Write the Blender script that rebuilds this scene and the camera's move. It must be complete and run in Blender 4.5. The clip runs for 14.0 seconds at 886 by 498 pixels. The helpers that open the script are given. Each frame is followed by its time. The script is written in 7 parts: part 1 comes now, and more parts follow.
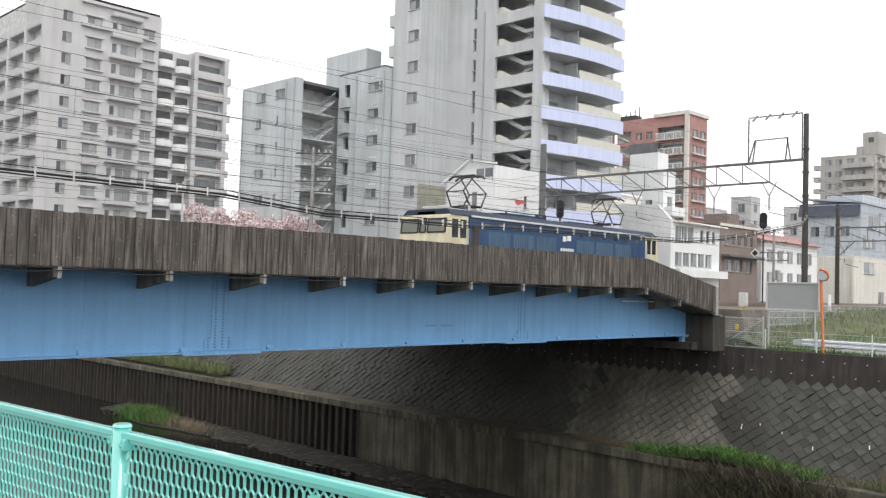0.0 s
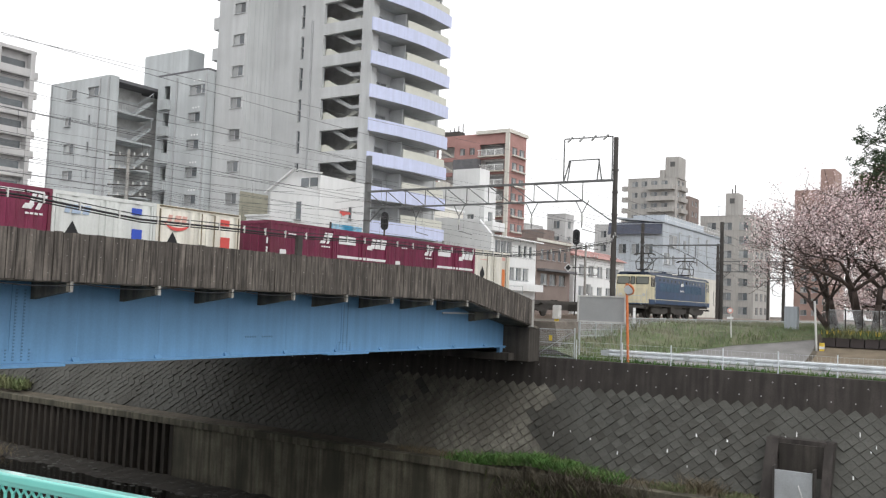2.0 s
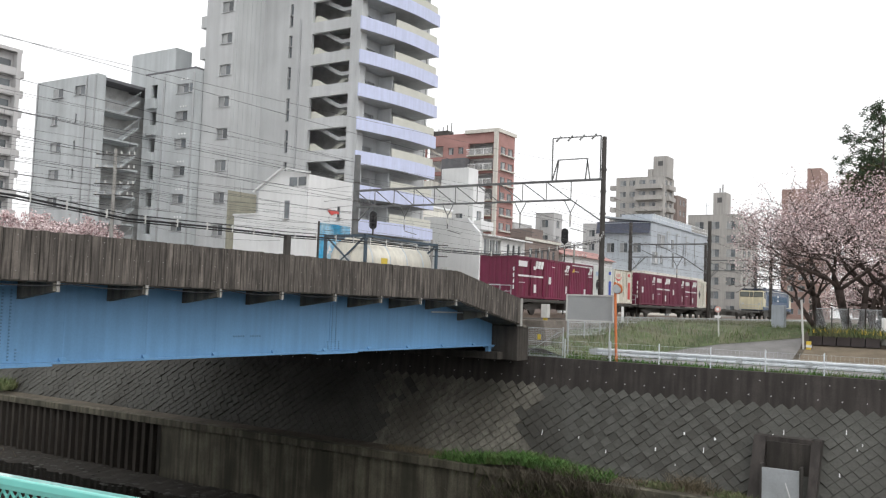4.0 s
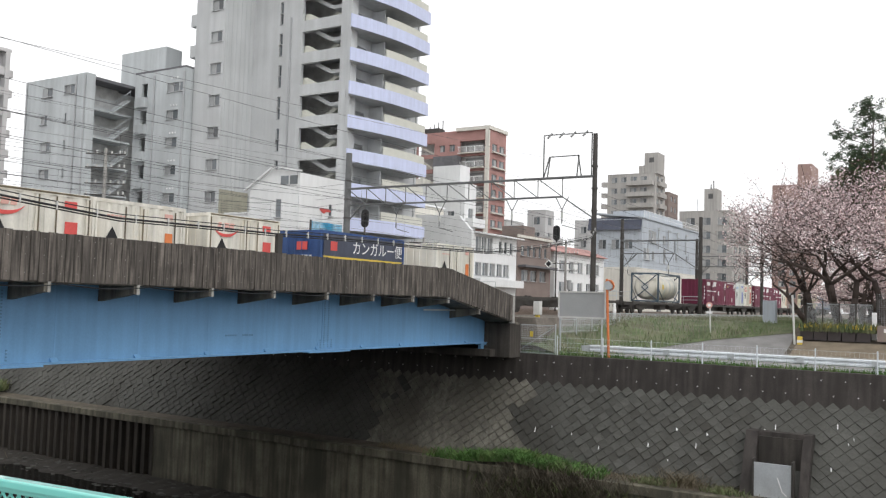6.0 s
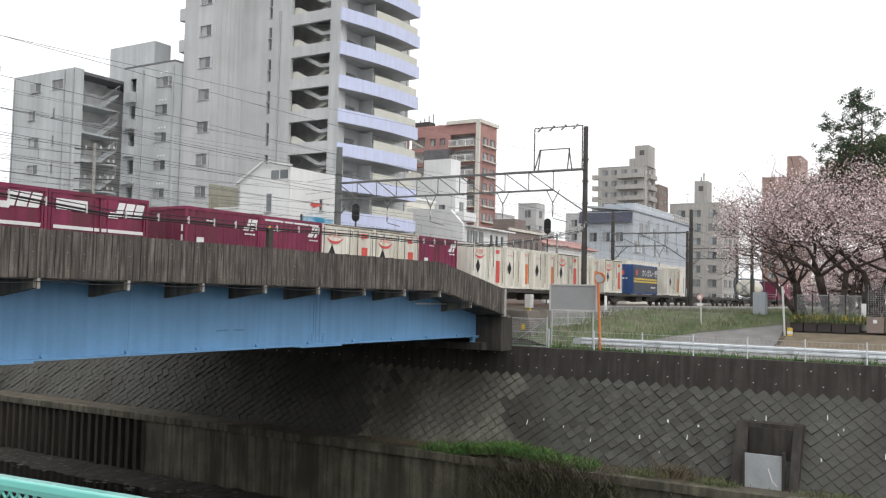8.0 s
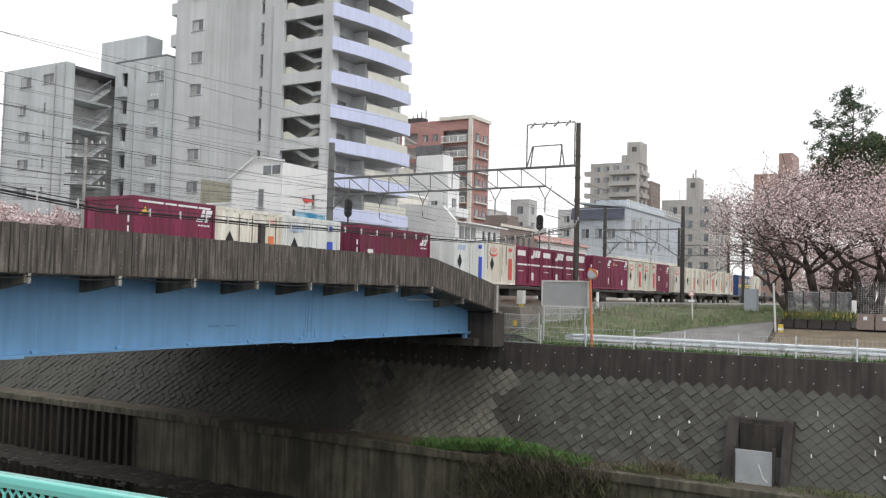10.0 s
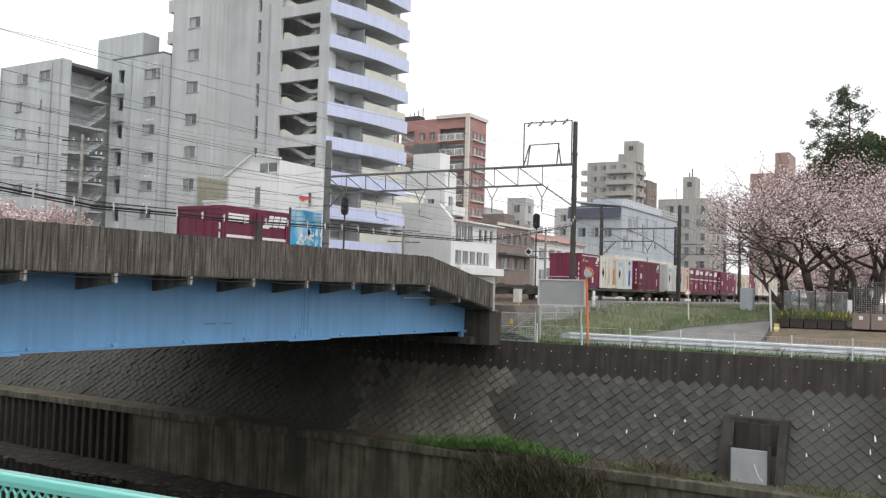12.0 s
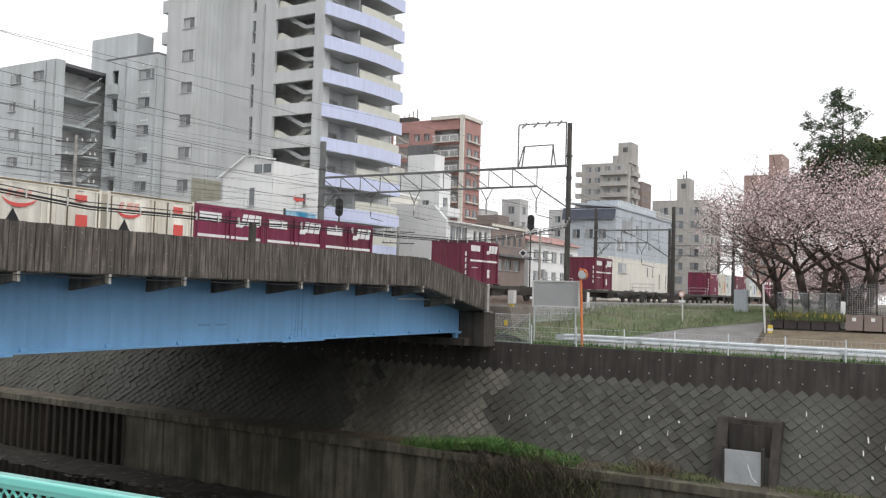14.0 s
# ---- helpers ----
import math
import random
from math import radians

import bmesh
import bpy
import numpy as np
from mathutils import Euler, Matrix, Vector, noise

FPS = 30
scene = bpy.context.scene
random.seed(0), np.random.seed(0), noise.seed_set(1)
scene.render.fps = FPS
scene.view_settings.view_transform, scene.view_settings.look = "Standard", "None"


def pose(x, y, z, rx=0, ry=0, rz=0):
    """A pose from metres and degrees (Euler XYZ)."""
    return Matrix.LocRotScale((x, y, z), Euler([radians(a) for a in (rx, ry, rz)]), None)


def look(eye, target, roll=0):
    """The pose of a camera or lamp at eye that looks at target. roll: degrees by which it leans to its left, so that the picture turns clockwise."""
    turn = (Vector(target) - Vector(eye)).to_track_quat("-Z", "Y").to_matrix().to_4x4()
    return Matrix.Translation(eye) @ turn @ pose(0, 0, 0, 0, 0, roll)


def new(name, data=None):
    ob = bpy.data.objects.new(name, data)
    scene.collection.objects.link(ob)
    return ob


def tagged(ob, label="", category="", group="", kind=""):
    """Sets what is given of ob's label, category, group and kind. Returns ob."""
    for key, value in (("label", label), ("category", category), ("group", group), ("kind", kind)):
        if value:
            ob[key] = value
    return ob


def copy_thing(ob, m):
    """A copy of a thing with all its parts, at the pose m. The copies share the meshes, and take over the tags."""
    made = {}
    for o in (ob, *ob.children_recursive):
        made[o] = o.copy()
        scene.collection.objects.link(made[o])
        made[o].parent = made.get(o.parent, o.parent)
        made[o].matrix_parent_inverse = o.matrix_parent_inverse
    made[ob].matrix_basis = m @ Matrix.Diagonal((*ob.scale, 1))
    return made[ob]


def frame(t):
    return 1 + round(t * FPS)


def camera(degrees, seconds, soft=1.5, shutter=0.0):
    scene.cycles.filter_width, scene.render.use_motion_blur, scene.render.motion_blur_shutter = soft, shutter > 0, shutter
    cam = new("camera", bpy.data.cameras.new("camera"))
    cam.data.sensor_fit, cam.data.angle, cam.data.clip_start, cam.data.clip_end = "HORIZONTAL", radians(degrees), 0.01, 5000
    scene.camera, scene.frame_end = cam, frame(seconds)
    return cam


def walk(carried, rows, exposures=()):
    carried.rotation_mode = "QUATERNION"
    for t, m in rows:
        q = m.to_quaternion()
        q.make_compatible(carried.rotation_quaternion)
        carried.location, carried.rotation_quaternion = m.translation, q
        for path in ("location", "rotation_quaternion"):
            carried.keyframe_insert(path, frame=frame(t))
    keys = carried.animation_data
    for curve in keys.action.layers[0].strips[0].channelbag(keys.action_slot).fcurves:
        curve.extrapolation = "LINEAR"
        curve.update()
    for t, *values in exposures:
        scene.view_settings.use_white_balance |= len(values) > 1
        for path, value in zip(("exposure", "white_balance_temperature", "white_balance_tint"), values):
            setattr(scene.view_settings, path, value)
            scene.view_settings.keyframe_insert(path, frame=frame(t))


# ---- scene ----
cam = camera(53.0, 14.0, soft=1.25)
YAW0 = -46.3
EYE = (0.0, 0.0, 2.8)
TURNS = [
    (0.0, 0.76, 2.46, -1.69), (0.1, -0.72, 2.46, -1.715), (0.25, -2.58, 2.46, -1.755), (0.5, -4.90, 2.48, -1.82), (1.0, -8.19, 3.12, -1.93), (1.5, -9.28, 3.10, -2.18),
    (2.0, -10.60, 3.56, -2.16), (2.5, -11.08, 3.53, -2.17), (3.0, -11.07, 3.51, -2.19), (4.25, -11.42, 3.55, -2.02),
    (5.5, -11.72, 3.54, -1.84), (6.0, -11.82, 3.40, -1.69), (6.5, -11.99, 3.30, -1.50), (7.0, -12.27, 3.18, -1.34),
    (7.5, -12.40, 3.07, -1.28), (8.0, -12.37, 3.01, -1.32), (9.25, -12.68, 2.85, -1.40), (10.5, -12.95, 2.72, -1.49),
    (11.0, -12.99, 2.69, -1.56), (11.5, -13.00, 2.69, -1.64), (12.0, -13.10, 2.66, -1.61), (12.5, -13.20, 2.66, -1.59),
    (13.0, -13.30, 2.68, -1.64), (13.5, -13.43, 2.72, -1.70), (14.0, -13.46, 2.75, -1.66)]
walk(cam, [(t, pose(*EYE, 90 + p, r, y + YAW0)) for t, y, p, r in TURNS],
     [(0.0, 0.27), (0.3, 0.4), (0.8, 0.46), (1.5, 0.41), (1.9, 0.15), (2.5, 0.06), (8.0, 0.06), (10.5, 0.05), (14.0, 0.05)])

# ---- light: bright overcast ----
world = bpy.data.worlds.new("sky")
scene.world = world
world.use_nodes = True
wn = world.node_tree
sky = wn.nodes.new("ShaderNodeTexSky")
sky.sky_type, sky.sun_disc = "NISHITA", False
sky.sun_elevation, sky.sun_rotation = radians(48), radians(205)
sky.dust_density, sky.air_density = 4.0, 1.0
pale = wn.nodes.new("ShaderNodeHueSaturation")
pale.inputs["Saturation"].default_value = 0.12
wn.links.new(sky.outputs[0], pale.inputs["Color"])
cloud_cover = wn.nodes.new("ShaderNodeMix")
cloud_cover.data_type = "RGBA"
cloud_cover.inputs["Factor"].default_value = 0.8
cloud_cover.inputs["B"].default_value = (8.6, 8.6, 8.7, 1)
wn.links.new(pale.outputs[0], cloud_cover.inputs["A"])
wn.links.new(cloud_cover.outputs["Result"], wn.nodes["Background"].inputs[0])
wn.nodes["Background"].inputs[1].default_value = 0.15
sun = new("sun", bpy.data.lights.new("sun", "SUN"))
sun.data.energy, sun.data.angle, sun.data.color = 0.6, radians(30), (1.0, 0.98, 0.95)
sun.matrix_basis = look((-20, -45, 52), (0, 0, 0))

# ---- materials ----


def material(name, rgb, rough=0.8, metal=0.0, var=0.18, scale=1.2, fine=14.0, bump=0.15, streak=0.0, runs=3.2, second=None, spread=0.0, spec=0.4):
    """Two scales of noise over a base colour; streak: run marks down the wall; second: stain colour; spread: change from piece to piece."""
    m = bpy.data.materials.new(name)
    m.use_nodes = True
    nt = m.node_tree
    b = nt.nodes["Principled BSDF"]
    b.inputs["Roughness"].default_value, b.inputs["Metallic"].default_value = rough, metal
    b.inputs["Specular IOR Level"].default_value = spec
    geo = nt.nodes.new("ShaderNodeTexCoord")
    place = nt.nodes.new("ShaderNodeVectorMath")
    place.operation = "ADD"
    info = nt.nodes.new("ShaderNodeObjectInfo")
    shift = nt.nodes.new("ShaderNodeVectorMath")
    shift.operation = "SCALE"
    shift.inputs["Scale"].default_value = 37.0
    nt.links.new(info.outputs["Random"], shift.inputs[0])
    nt.links.new(geo.outputs["Object"], place.inputs[0])
    nt.links.new(shift.outputs[0], place.inputs[1])

    def cloud(s, stretch=None, detail=5.0):
        n = nt.nodes.new("ShaderNodeTexNoise")
        n.inputs["Scale"].default_value, n.inputs["Detail"].default_value = s, detail
        src = place.outputs[0]
        if stretch:
            mp = nt.nodes.new("ShaderNodeMapping")
            mp.inputs["Scale"].default_value = stretch
            nt.links.new(src, mp.inputs["Vector"])
            src = mp.outputs[0]
        nt.links.new(src, n.inputs["Vector"])
        return n

    def ramp(src, lo, hi, a, c):
        r = nt.nodes.new("ShaderNodeMapRange")
        for k, v in zip(("From Min", "From Max", "To Min", "To Max"), (lo, hi, a, c)):
            r.inputs[k].default_value = v
        nt.links.new(src, r.inputs["Value"])
        return r.outputs[0]

    def times(a, c):
        n = nt.nodes.new("ShaderNodeMath")
        n.operation = "MULTIPLY"
        nt.links.new(a, n.inputs[0])
        nt.links.new(c, n.inputs[1])
        return n.outputs[0]
    big, small = cloud(scale), cloud(fine)
    v = times(ramp(big.outputs["Fac"], 0.3, 0.7, 1 - var, 1 + var), ramp(small.outputs["Fac"], 0.3, 0.7, 1 - var * 0.6, 1 + var * 0.6))
    if streak:
        s = cloud(runs, (1.0, 1.0, 0.06))
        v = times(v, ramp(s.outputs["Fac"], 0.38, 0.62, 1 - streak, 1 + streak * 0.7))
    if spread:
        v = times(v, ramp(info.outputs["Random"], 0, 1, 1 - spread, 1 + spread))
    mix = nt.nodes.new("ShaderNodeVectorMath")
    mix.operation = "SCALE"
    mix.inputs[0].default_value = rgb
    nt.links.new(v, mix.inputs["Scale"])
    out = mix.outputs[0]
    if second:
        st = cloud(scale * 0.7, (1, 1, 0.35))
        mx = nt.nodes.new("ShaderNodeMix")
        mx.data_type = "RGBA"
        nt.links.new(ramp(st.outputs["Fac"], 0.48, 0.68, 0, 0.85), mx.inputs["Factor"])
        nt.links.new(out, mx.inputs["A"])
        mx.inputs["B"].default_value = (*second, 1)
        out = mx.outputs["Result"]
    nt.links.new(out, b.inputs["Base Color"])
    if bump:
        bp = nt.nodes.new("ShaderNodeBump")
        bp.inputs["Strength"].default_value, bp.inputs["Distance"].default_value = bump, 0.03
        nt.links.new(small.outputs["Fac"], bp.inputs["Height"])
        nt.links.new(bp.outputs[0], b.inputs["Normal"])
    return m


def plain(name, rgb, rough=0.5, metal=0.0):
    return material(name, rgb, rough, metal, var=0.08, bump=0.03)


M = {
    "concrete": material("concrete", (0.36, 0.35, 0.33), streak=0.2, second=(0.22, 0.21, 0.19)),
    "dark_concrete": material("dark_concrete", (0.16, 0.147, 0.122), streak=0.35, second=(0.07, 0.065, 0.055)),
    "band": material("band", (0.055, 0.048, 0.044), streak=0.3, second=(0.04, 0.035, 0.031)),
    "board": material("board", (0.118, 0.103, 0.09), streak=0.6, runs=13.0, second=(0.07, 0.062, 0.055), spread=0.13, scale=2.0),
    "blue_steel": material("blue_steel", (0.162, 0.348, 0.575), rough=0.5, var=0.06, scale=0.5, streak=0.06, bump=0.04),
    "stone": material("stone", (0.084, 0.084, 0.075), var=0.22, scale=0.3, fine=9, second=(0.042, 0.039, 0.033), spread=0.1, bump=0.6),
    # paler blocks, whose tone also holds light reaching under the bridge
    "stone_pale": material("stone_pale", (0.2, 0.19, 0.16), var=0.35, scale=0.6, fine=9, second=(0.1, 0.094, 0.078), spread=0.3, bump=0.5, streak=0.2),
    "tuft": material("tuft", (0.078, 0.168, 0.04), var=0.35, scale=1.5, second=(0.15, 0.2, 0.07)),
    "rust": material("rust", (0.038, 0.032, 0.026), streak=0.4, second=(0.03, 0.026, 0.022), bump=0.4),
    "grass": material("grass", (0.135, 0.172, 0.075), var=0.4, scale=0.8, fine=20, second=(0.2, 0.19, 0.1), spread=0.2),
    "dry_weed": material("dry_weed", (0.17, 0.14, 0.09), var=0.35, spread=0.3),
    "weed_dark": material("weed_dark", (0.105, 0.09, 0.065), var=0.35, spread=0.3),
    "mud": material("mud", (0.03, 0.026, 0.021), var=0.35, bump=0.5),
    "verge": material("verge", (0.125, 0.165, 0.075), var=0.4, scale=0.8, fine=20, second=(0.2, 0.195, 0.13), spread=0.25),
    "straw": material("straw", (0.25, 0.24, 0.185), var=0.3, scale=0.7, spread=0.35),
    "bolt_blue": plain("bolt_blue", (0.10, 0.21, 0.34), 0.5),
    "soil": material("soil", (0.10, 0.085, 0.065), var=0.3, bump=0.5),
    "ballast": material("ballast", (0.2, 0.175, 0.15), var=0.35, fine=30, bump=0.8),
    "asphalt": material("asphalt", (0.23, 0.225, 0.22), var=0.15, fine=40),
    "brown_path": material("brown_path", (0.2, 0.165, 0.12), var=0.2),
    "teal": material("teal", (0.17, 0.64, 0.57), rough=0.16, var=0.05, bump=0.03, second=(0.16, 0.62, 0.55), spec=1.0),
    "zinc": material("zinc", (0.55, 0.58, 0.6), rough=0.45, metal=0.4, var=0.1, bump=0.03),
    "dark_steel": material("dark_steel", (0.07, 0.065, 0.06), rough=0.6, metal=0.3),
    "portal_steel": material("portal_steel", (0.15, 0.155, 0.155), rough=0.6, metal=0.2),
    "black": plain("black", (0.018, 0.018, 0.02), 0.55),
    "tower_grey": material("tower_grey", (0.545, 0.56, 0.565), streak=0.07, runs=1.3, var=0.08, scale=0.3),
    "tan": material("tan", (0.36, 0.35, 0.28), var=0.1, streak=0.1),
    "mid_grey": material("mid_grey", (0.51, 0.54, 0.55), streak=0.08, runs=1.4, var=0.1, scale=0.3),
    "channel": material("channel", (0.126, 0.116, 0.086), streak=0.4, var=0.3, scale=0.7, second=(0.052, 0.05, 0.037), bump=0.4),
    # streaked concrete, kept dark for the shadow below the girder; also the pipe mouth
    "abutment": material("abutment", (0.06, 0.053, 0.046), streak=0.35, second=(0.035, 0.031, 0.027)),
    "far_grey": material("far_grey", (0.55, 0.545, 0.545), streak=0.04, runs=1.2, var=0.08, scale=0.2),
    "warm_grey": material("warm_grey", (0.42, 0.405, 0.385), streak=0.1, var=0.08, scale=0.2),
    "white_wall": material("white_wall", (0.8, 0.81, 0.81), var=0.05, streak=0.03, scale=0.4),
    "cream_wall": material("cream_wall", (0.68, 0.66, 0.6), var=0.06, streak=0.08, scale=0.4),
    "brick_red": material("brick_red", (0.4, 0.225, 0.205), var=0.15, scale=0.5),
    "brown_tile": material("brown_tile", (0.25, 0.2, 0.18), var=0.12, scale=0.5),
    "blue_wall": material("blue_wall", (0.45, 0.49, 0.535), var=0.06, streak=0.08, scale=0.3),
    "balcony_blue": material("balcony_blue", (0.60, 0.65, 0.86), rough=0.4, var=0.04, streak=0.05),
    "railing_cream": material("railing_cream", (0.60, 0.60, 0.53), rough=0.3, var=0.05),
    "pale_glass": material("pale_glass", (0.3, 0.31, 0.31), rough=0.2, var=0.15, bump=0.0, spec=0.6, spread=0.3),
    "glass": material("glass", (0.10, 0.115, 0.125), rough=0.08, var=0.2, bump=0.0, spec=0.8, spread=0.5),
    # flat panels in this tone paint the shade of recesses and openings
    "recess_shade": material("recess_shade", (0.12, 0.12, 0.12), var=0.2),
    "inside": material("inside", (0.56, 0.56, 0.55), var=0.2),
    "window_frame": plain("window_frame", (0.42, 0.43, 0.44), 0.4, 0.3),
    "roof_dark": material("roof_dark", (0.15, 0.15, 0.16), var=0.15),
    "burgundy": material("burgundy", (0.19, 0.024, 0.066), rough=0.5, var=0.12, streak=0.15, spread=0.22, bump=0.04, second=(0.13, 0.03, 0.045)),
    "cream_box": material("cream_box", (0.78, 0.755, 0.68), rough=0.55, var=0.08, streak=0.16, spread=0.08, bump=0.04, second=(0.66, 0.61, 0.51)),
    "white_box": material("white_box", (0.70, 0.72, 0.70), rough=0.5, var=0.06, streak=0.1, bump=0.04),
    "blue_box": material("blue_box", (0.035, 0.085, 0.24), rough=0.5, var=0.1, streak=0.15, bump=0.04),
    "white_mark": plain("white_mark", (0.8, 0.8, 0.8)),
    "red_mark": plain("red_mark", (0.68, 0.1, 0.09)),
    "orange_mark": plain("orange_mark", (0.72, 0.22, 0.07)),
    "faded_red": plain("faded_red", (0.72, 0.42, 0.36)),
    "pale_blue_mark": plain("pale_blue_mark", (0.42, 0.52, 0.66)),
    "slate": material("slate", (0.075, 0.085, 0.12), rough=0.5, var=0.1, streak=0.12, bump=0.04),
    # front panes, with the pale green-grey reflection put in the base colour
    "cab_glass": plain("cab_glass", (0.16, 0.17, 0.15), 0.08),
    "blue_mark": plain("blue_mark", (0.04, 0.09, 0.5)),
    "yellow": plain("yellow", (0.7, 0.52, 0.08)),
    "loco_blue": material("loco_blue", (0.03, 0.072, 0.16), rough=0.4, var=0.12, streak=0.15, bump=0.03),
    "loco_roof": material("loco_roof", (0.022, 0.036, 0.066), rough=0.6, var=0.15, streak=0.1, bump=0.03),
    "louvre": material("louvre", (0.07, 0.125, 0.2), rough=0.5, var=0.1, streak=0.1, bump=0.02),
    "loco_cream": material("loco_cream", (0.68, 0.62, 0.44), rough=0.4, var=0.08, streak=0.1, bump=0.03),
    "wire": plain("wire", (0.10, 0.10, 0.105), 0.6),
    "insulator": plain("insulator", (0.6, 0.6, 0.58), 0.3),
    "rail": plain("rail", (0.3, 0.24, 0.2), 0.35, 0.8),
    "orange_post": plain("orange_post", (0.66, 0.2, 0.07), 0.5),
    "sign_grey": material("sign_grey", (0.36, 0.37, 0.37), rough=0.6, var=0.06),
    "bark": material("bark", (0.07, 0.052, 0.045), var=0.35, fine=18, bump=0.8),
    "blossom": material("blossom", (0.78, 0.66, 0.66), var=0.2, spread=0.1, bump=0),
    "blossom_dark": material("blossom_dark", (0.46, 0.33, 0.33), var=0.25, bump=0),
    "needle": material("needle", (0.055, 0.085, 0.045), var=0.35, bump=0),
    "leaf": material("leaf", (0.085, 0.10, 0.04), var=0.35, bump=0),
    "tank": material("tank", (0.74, 0.71, 0.62), rough=0.35, var=0.08, streak=0.12),
    "tank_frame": plain("tank_frame", (0.06, 0.09, 0.12), 0.5),
    "galvanised": material("galvanised", (0.70, 0.74, 0.78), rough=0.35, var=0.08, streak=0.06, bump=0.02),
    "mural": material("mural", (0.05, 0.36, 0.62), var=0.35, scale=0.9, fine=5, second=(0.6, 0.75, 0.8), bump=0),
    "pink_tile": material("pink_tile", (0.36, 0.25, 0.22), var=0.12, scale=0.5),
    "windscreen": plain("windscreen", (0.02, 0.024, 0.028), 0.1),
    "planter": plain("planter", (0.06, 0.05, 0.05), 0.7),
}


def water_material():
    m = bpy.data.materials.new("river_water")
    m.use_nodes = True
    nt = m.node_tree
    b = nt.nodes["Principled BSDF"]
    b.inputs["Base Color"].default_value = (0.012, 0.012, 0.011, 1)
    b.inputs["Roughness"].default_value = 0.12
    n = nt.nodes.new("ShaderNodeTexNoise")
    n.inputs["Scale"].default_value, n.inputs["Detail"].default_value = 2.2, 6
    bp = nt.nodes.new("ShaderNodeBump")
    bp.inputs["Strength"].default_value, bp.inputs["Distance"].default_value = 0.6, 0.12
    nt.links.new(n.outputs["Fac"], bp.inputs["Height"])
    nt.links.new(bp.outputs[0], b.inputs["Normal"])
    return m


M["water"] = water_material()
# thick glossy paint on the near fence
paint = M["teal"].node_tree.nodes["Principled BSDF"]
paint.inputs["Coat Weight"].default_value, paint.inputs["Coat Roughness"].default_value = 1.0, 0.06

# ---- building blocks ----


def box(bm, x0, x1, y0, y1, z0, z1):
    v = [bm.verts.new(p) for p in ((x0, y0, z0), (x1, y0, z0), (x1, y1, z0), (x0, y1, z0), (x0, y0, z1), (x1, y0, z1), (x1, y1, z1), (x0, y1, z1))]
    for f in ((0, 3, 2, 1), (4, 5, 6, 7), (0, 1, 5, 4), (1, 2, 6, 5), (2, 3, 7, 6), (3, 0, 4, 7)):
        bm.faces.new([v[i] for i in f])
    return bm


def rod(bm, a, b, r, n=8, r2=None):
    """A round bar from a to b."""
    a, b = Vector(a), Vector(b)
    q = (b - a).to_track_quat("Z", "Y")
    r2 = r if r2 is None else r2
    lo, hi = [], []
    for i in range(n):
        w = Vector((math.cos(2 * math.pi * i / n), math.sin(2 * math.pi * i / n), 0))
        lo.append(bm.verts.new(a + q @ (w * r)))
        hi.append(bm.verts.new(b + q @ (w * r2)))
    for i in range(n):
        j = (i + 1) % n
        bm.faces.new((lo[i], lo[j], hi[j], hi[i]))
    bm.faces.new(lo[::-1])
    bm.faces.new(hi)
    return bm


def bar(bm, a, b, w, h=None):
    """A square bar from a to b."""
    a, b = Vector(a), Vector(b)
    h = h or w
    d = (b - a).normalized()
    side = d.cross(Vector((0, 0, 1)))
    side = side.normalized() if side.length > 1e-4 else Vector((1, 0, 0))
    up = side.cross(d)
    ends = []
    for p in (a, b):
        ends.append([bm.verts.new(p + side * (sx * w / 2) + up * (sz * h / 2)) for sx, sz in ((-1, -1), (1, -1), (1, 1), (-1, 1))])
    for i in range(4):
        j = (i + 1) % 4
        bm.faces.new((ends[0][i], ends[0][j], ends[1][j], ends[1][i]))
    bm.faces.new(ends[0][::-1])
    bm.faces.new(ends[1])
    return bm


def tube(bm, pts, r, n=6):
    """A round cable through pts, in one piece."""
    pts = [Vector(p) for p in pts]
    rings = []
    for i, p in enumerate(pts):
        d = pts[min(i + 1, len(pts) - 1)] - pts[max(i - 1, 0)]
        q = d.to_track_quat("Z", "Y")
        rings.append([bm.verts.new(p + q @ Vector((r * math.cos(2 * math.pi * k / n), r * math.sin(2 * math.pi * k / n), 0))) for k in range(n)])
    for a, b in zip(rings, rings[1:]):
        for k in range(n):
            m = (k + 1) % n
            bm.faces.new((a[k], a[m], b[m], b[k]))
    bm.faces.new(rings[0][::-1])
    bm.faces.new(rings[-1])
    return bm


def comb(bm, x0, x1, n, y, depth, z0, z1):
    """A ribbed panel in one piece: n ribs along x, standing out of the plane y towards -y."""
    pts = []
    w = (x1 - x0) / n
    for i in range(n):
        a = x0 + i * w
        pts += [(a, y, z0), (a + 0.22 * w, y - depth, z0), (a + 0.62 * w, y - depth, z0), (a + 0.84 * w, y, z0)]
    pts += [(x1, y, z0), (x1, y + 0.02, z0), (x0, y + 0.02, z0)]
    return prism(bm, pts, (0, 0, z1 - z0))


def prism(bm, pts, lift):
    """A flat outline pushed along lift."""
    lo = [bm.verts.new(p) for p in pts]
    hi = [bm.verts.new(Vector(p) + Vector(lift)) for p in pts]
    n = len(pts)
    bm.faces.new(lo[::-1])
    bm.faces.new(hi)
    for i in range(n):
        j = (i + 1) % n
        bm.faces.new((lo[i], lo[j], hi[j], hi[i]))
    return bm


def mesh_of(name, bm, mat):
    bmesh.ops.recalc_face_normals(bm, faces=bm.faces)
    me = bpy.data.meshes.new(name)
    bm.to_mesh(me)
    bm.free()
    me.materials.append(M[mat])
    return me


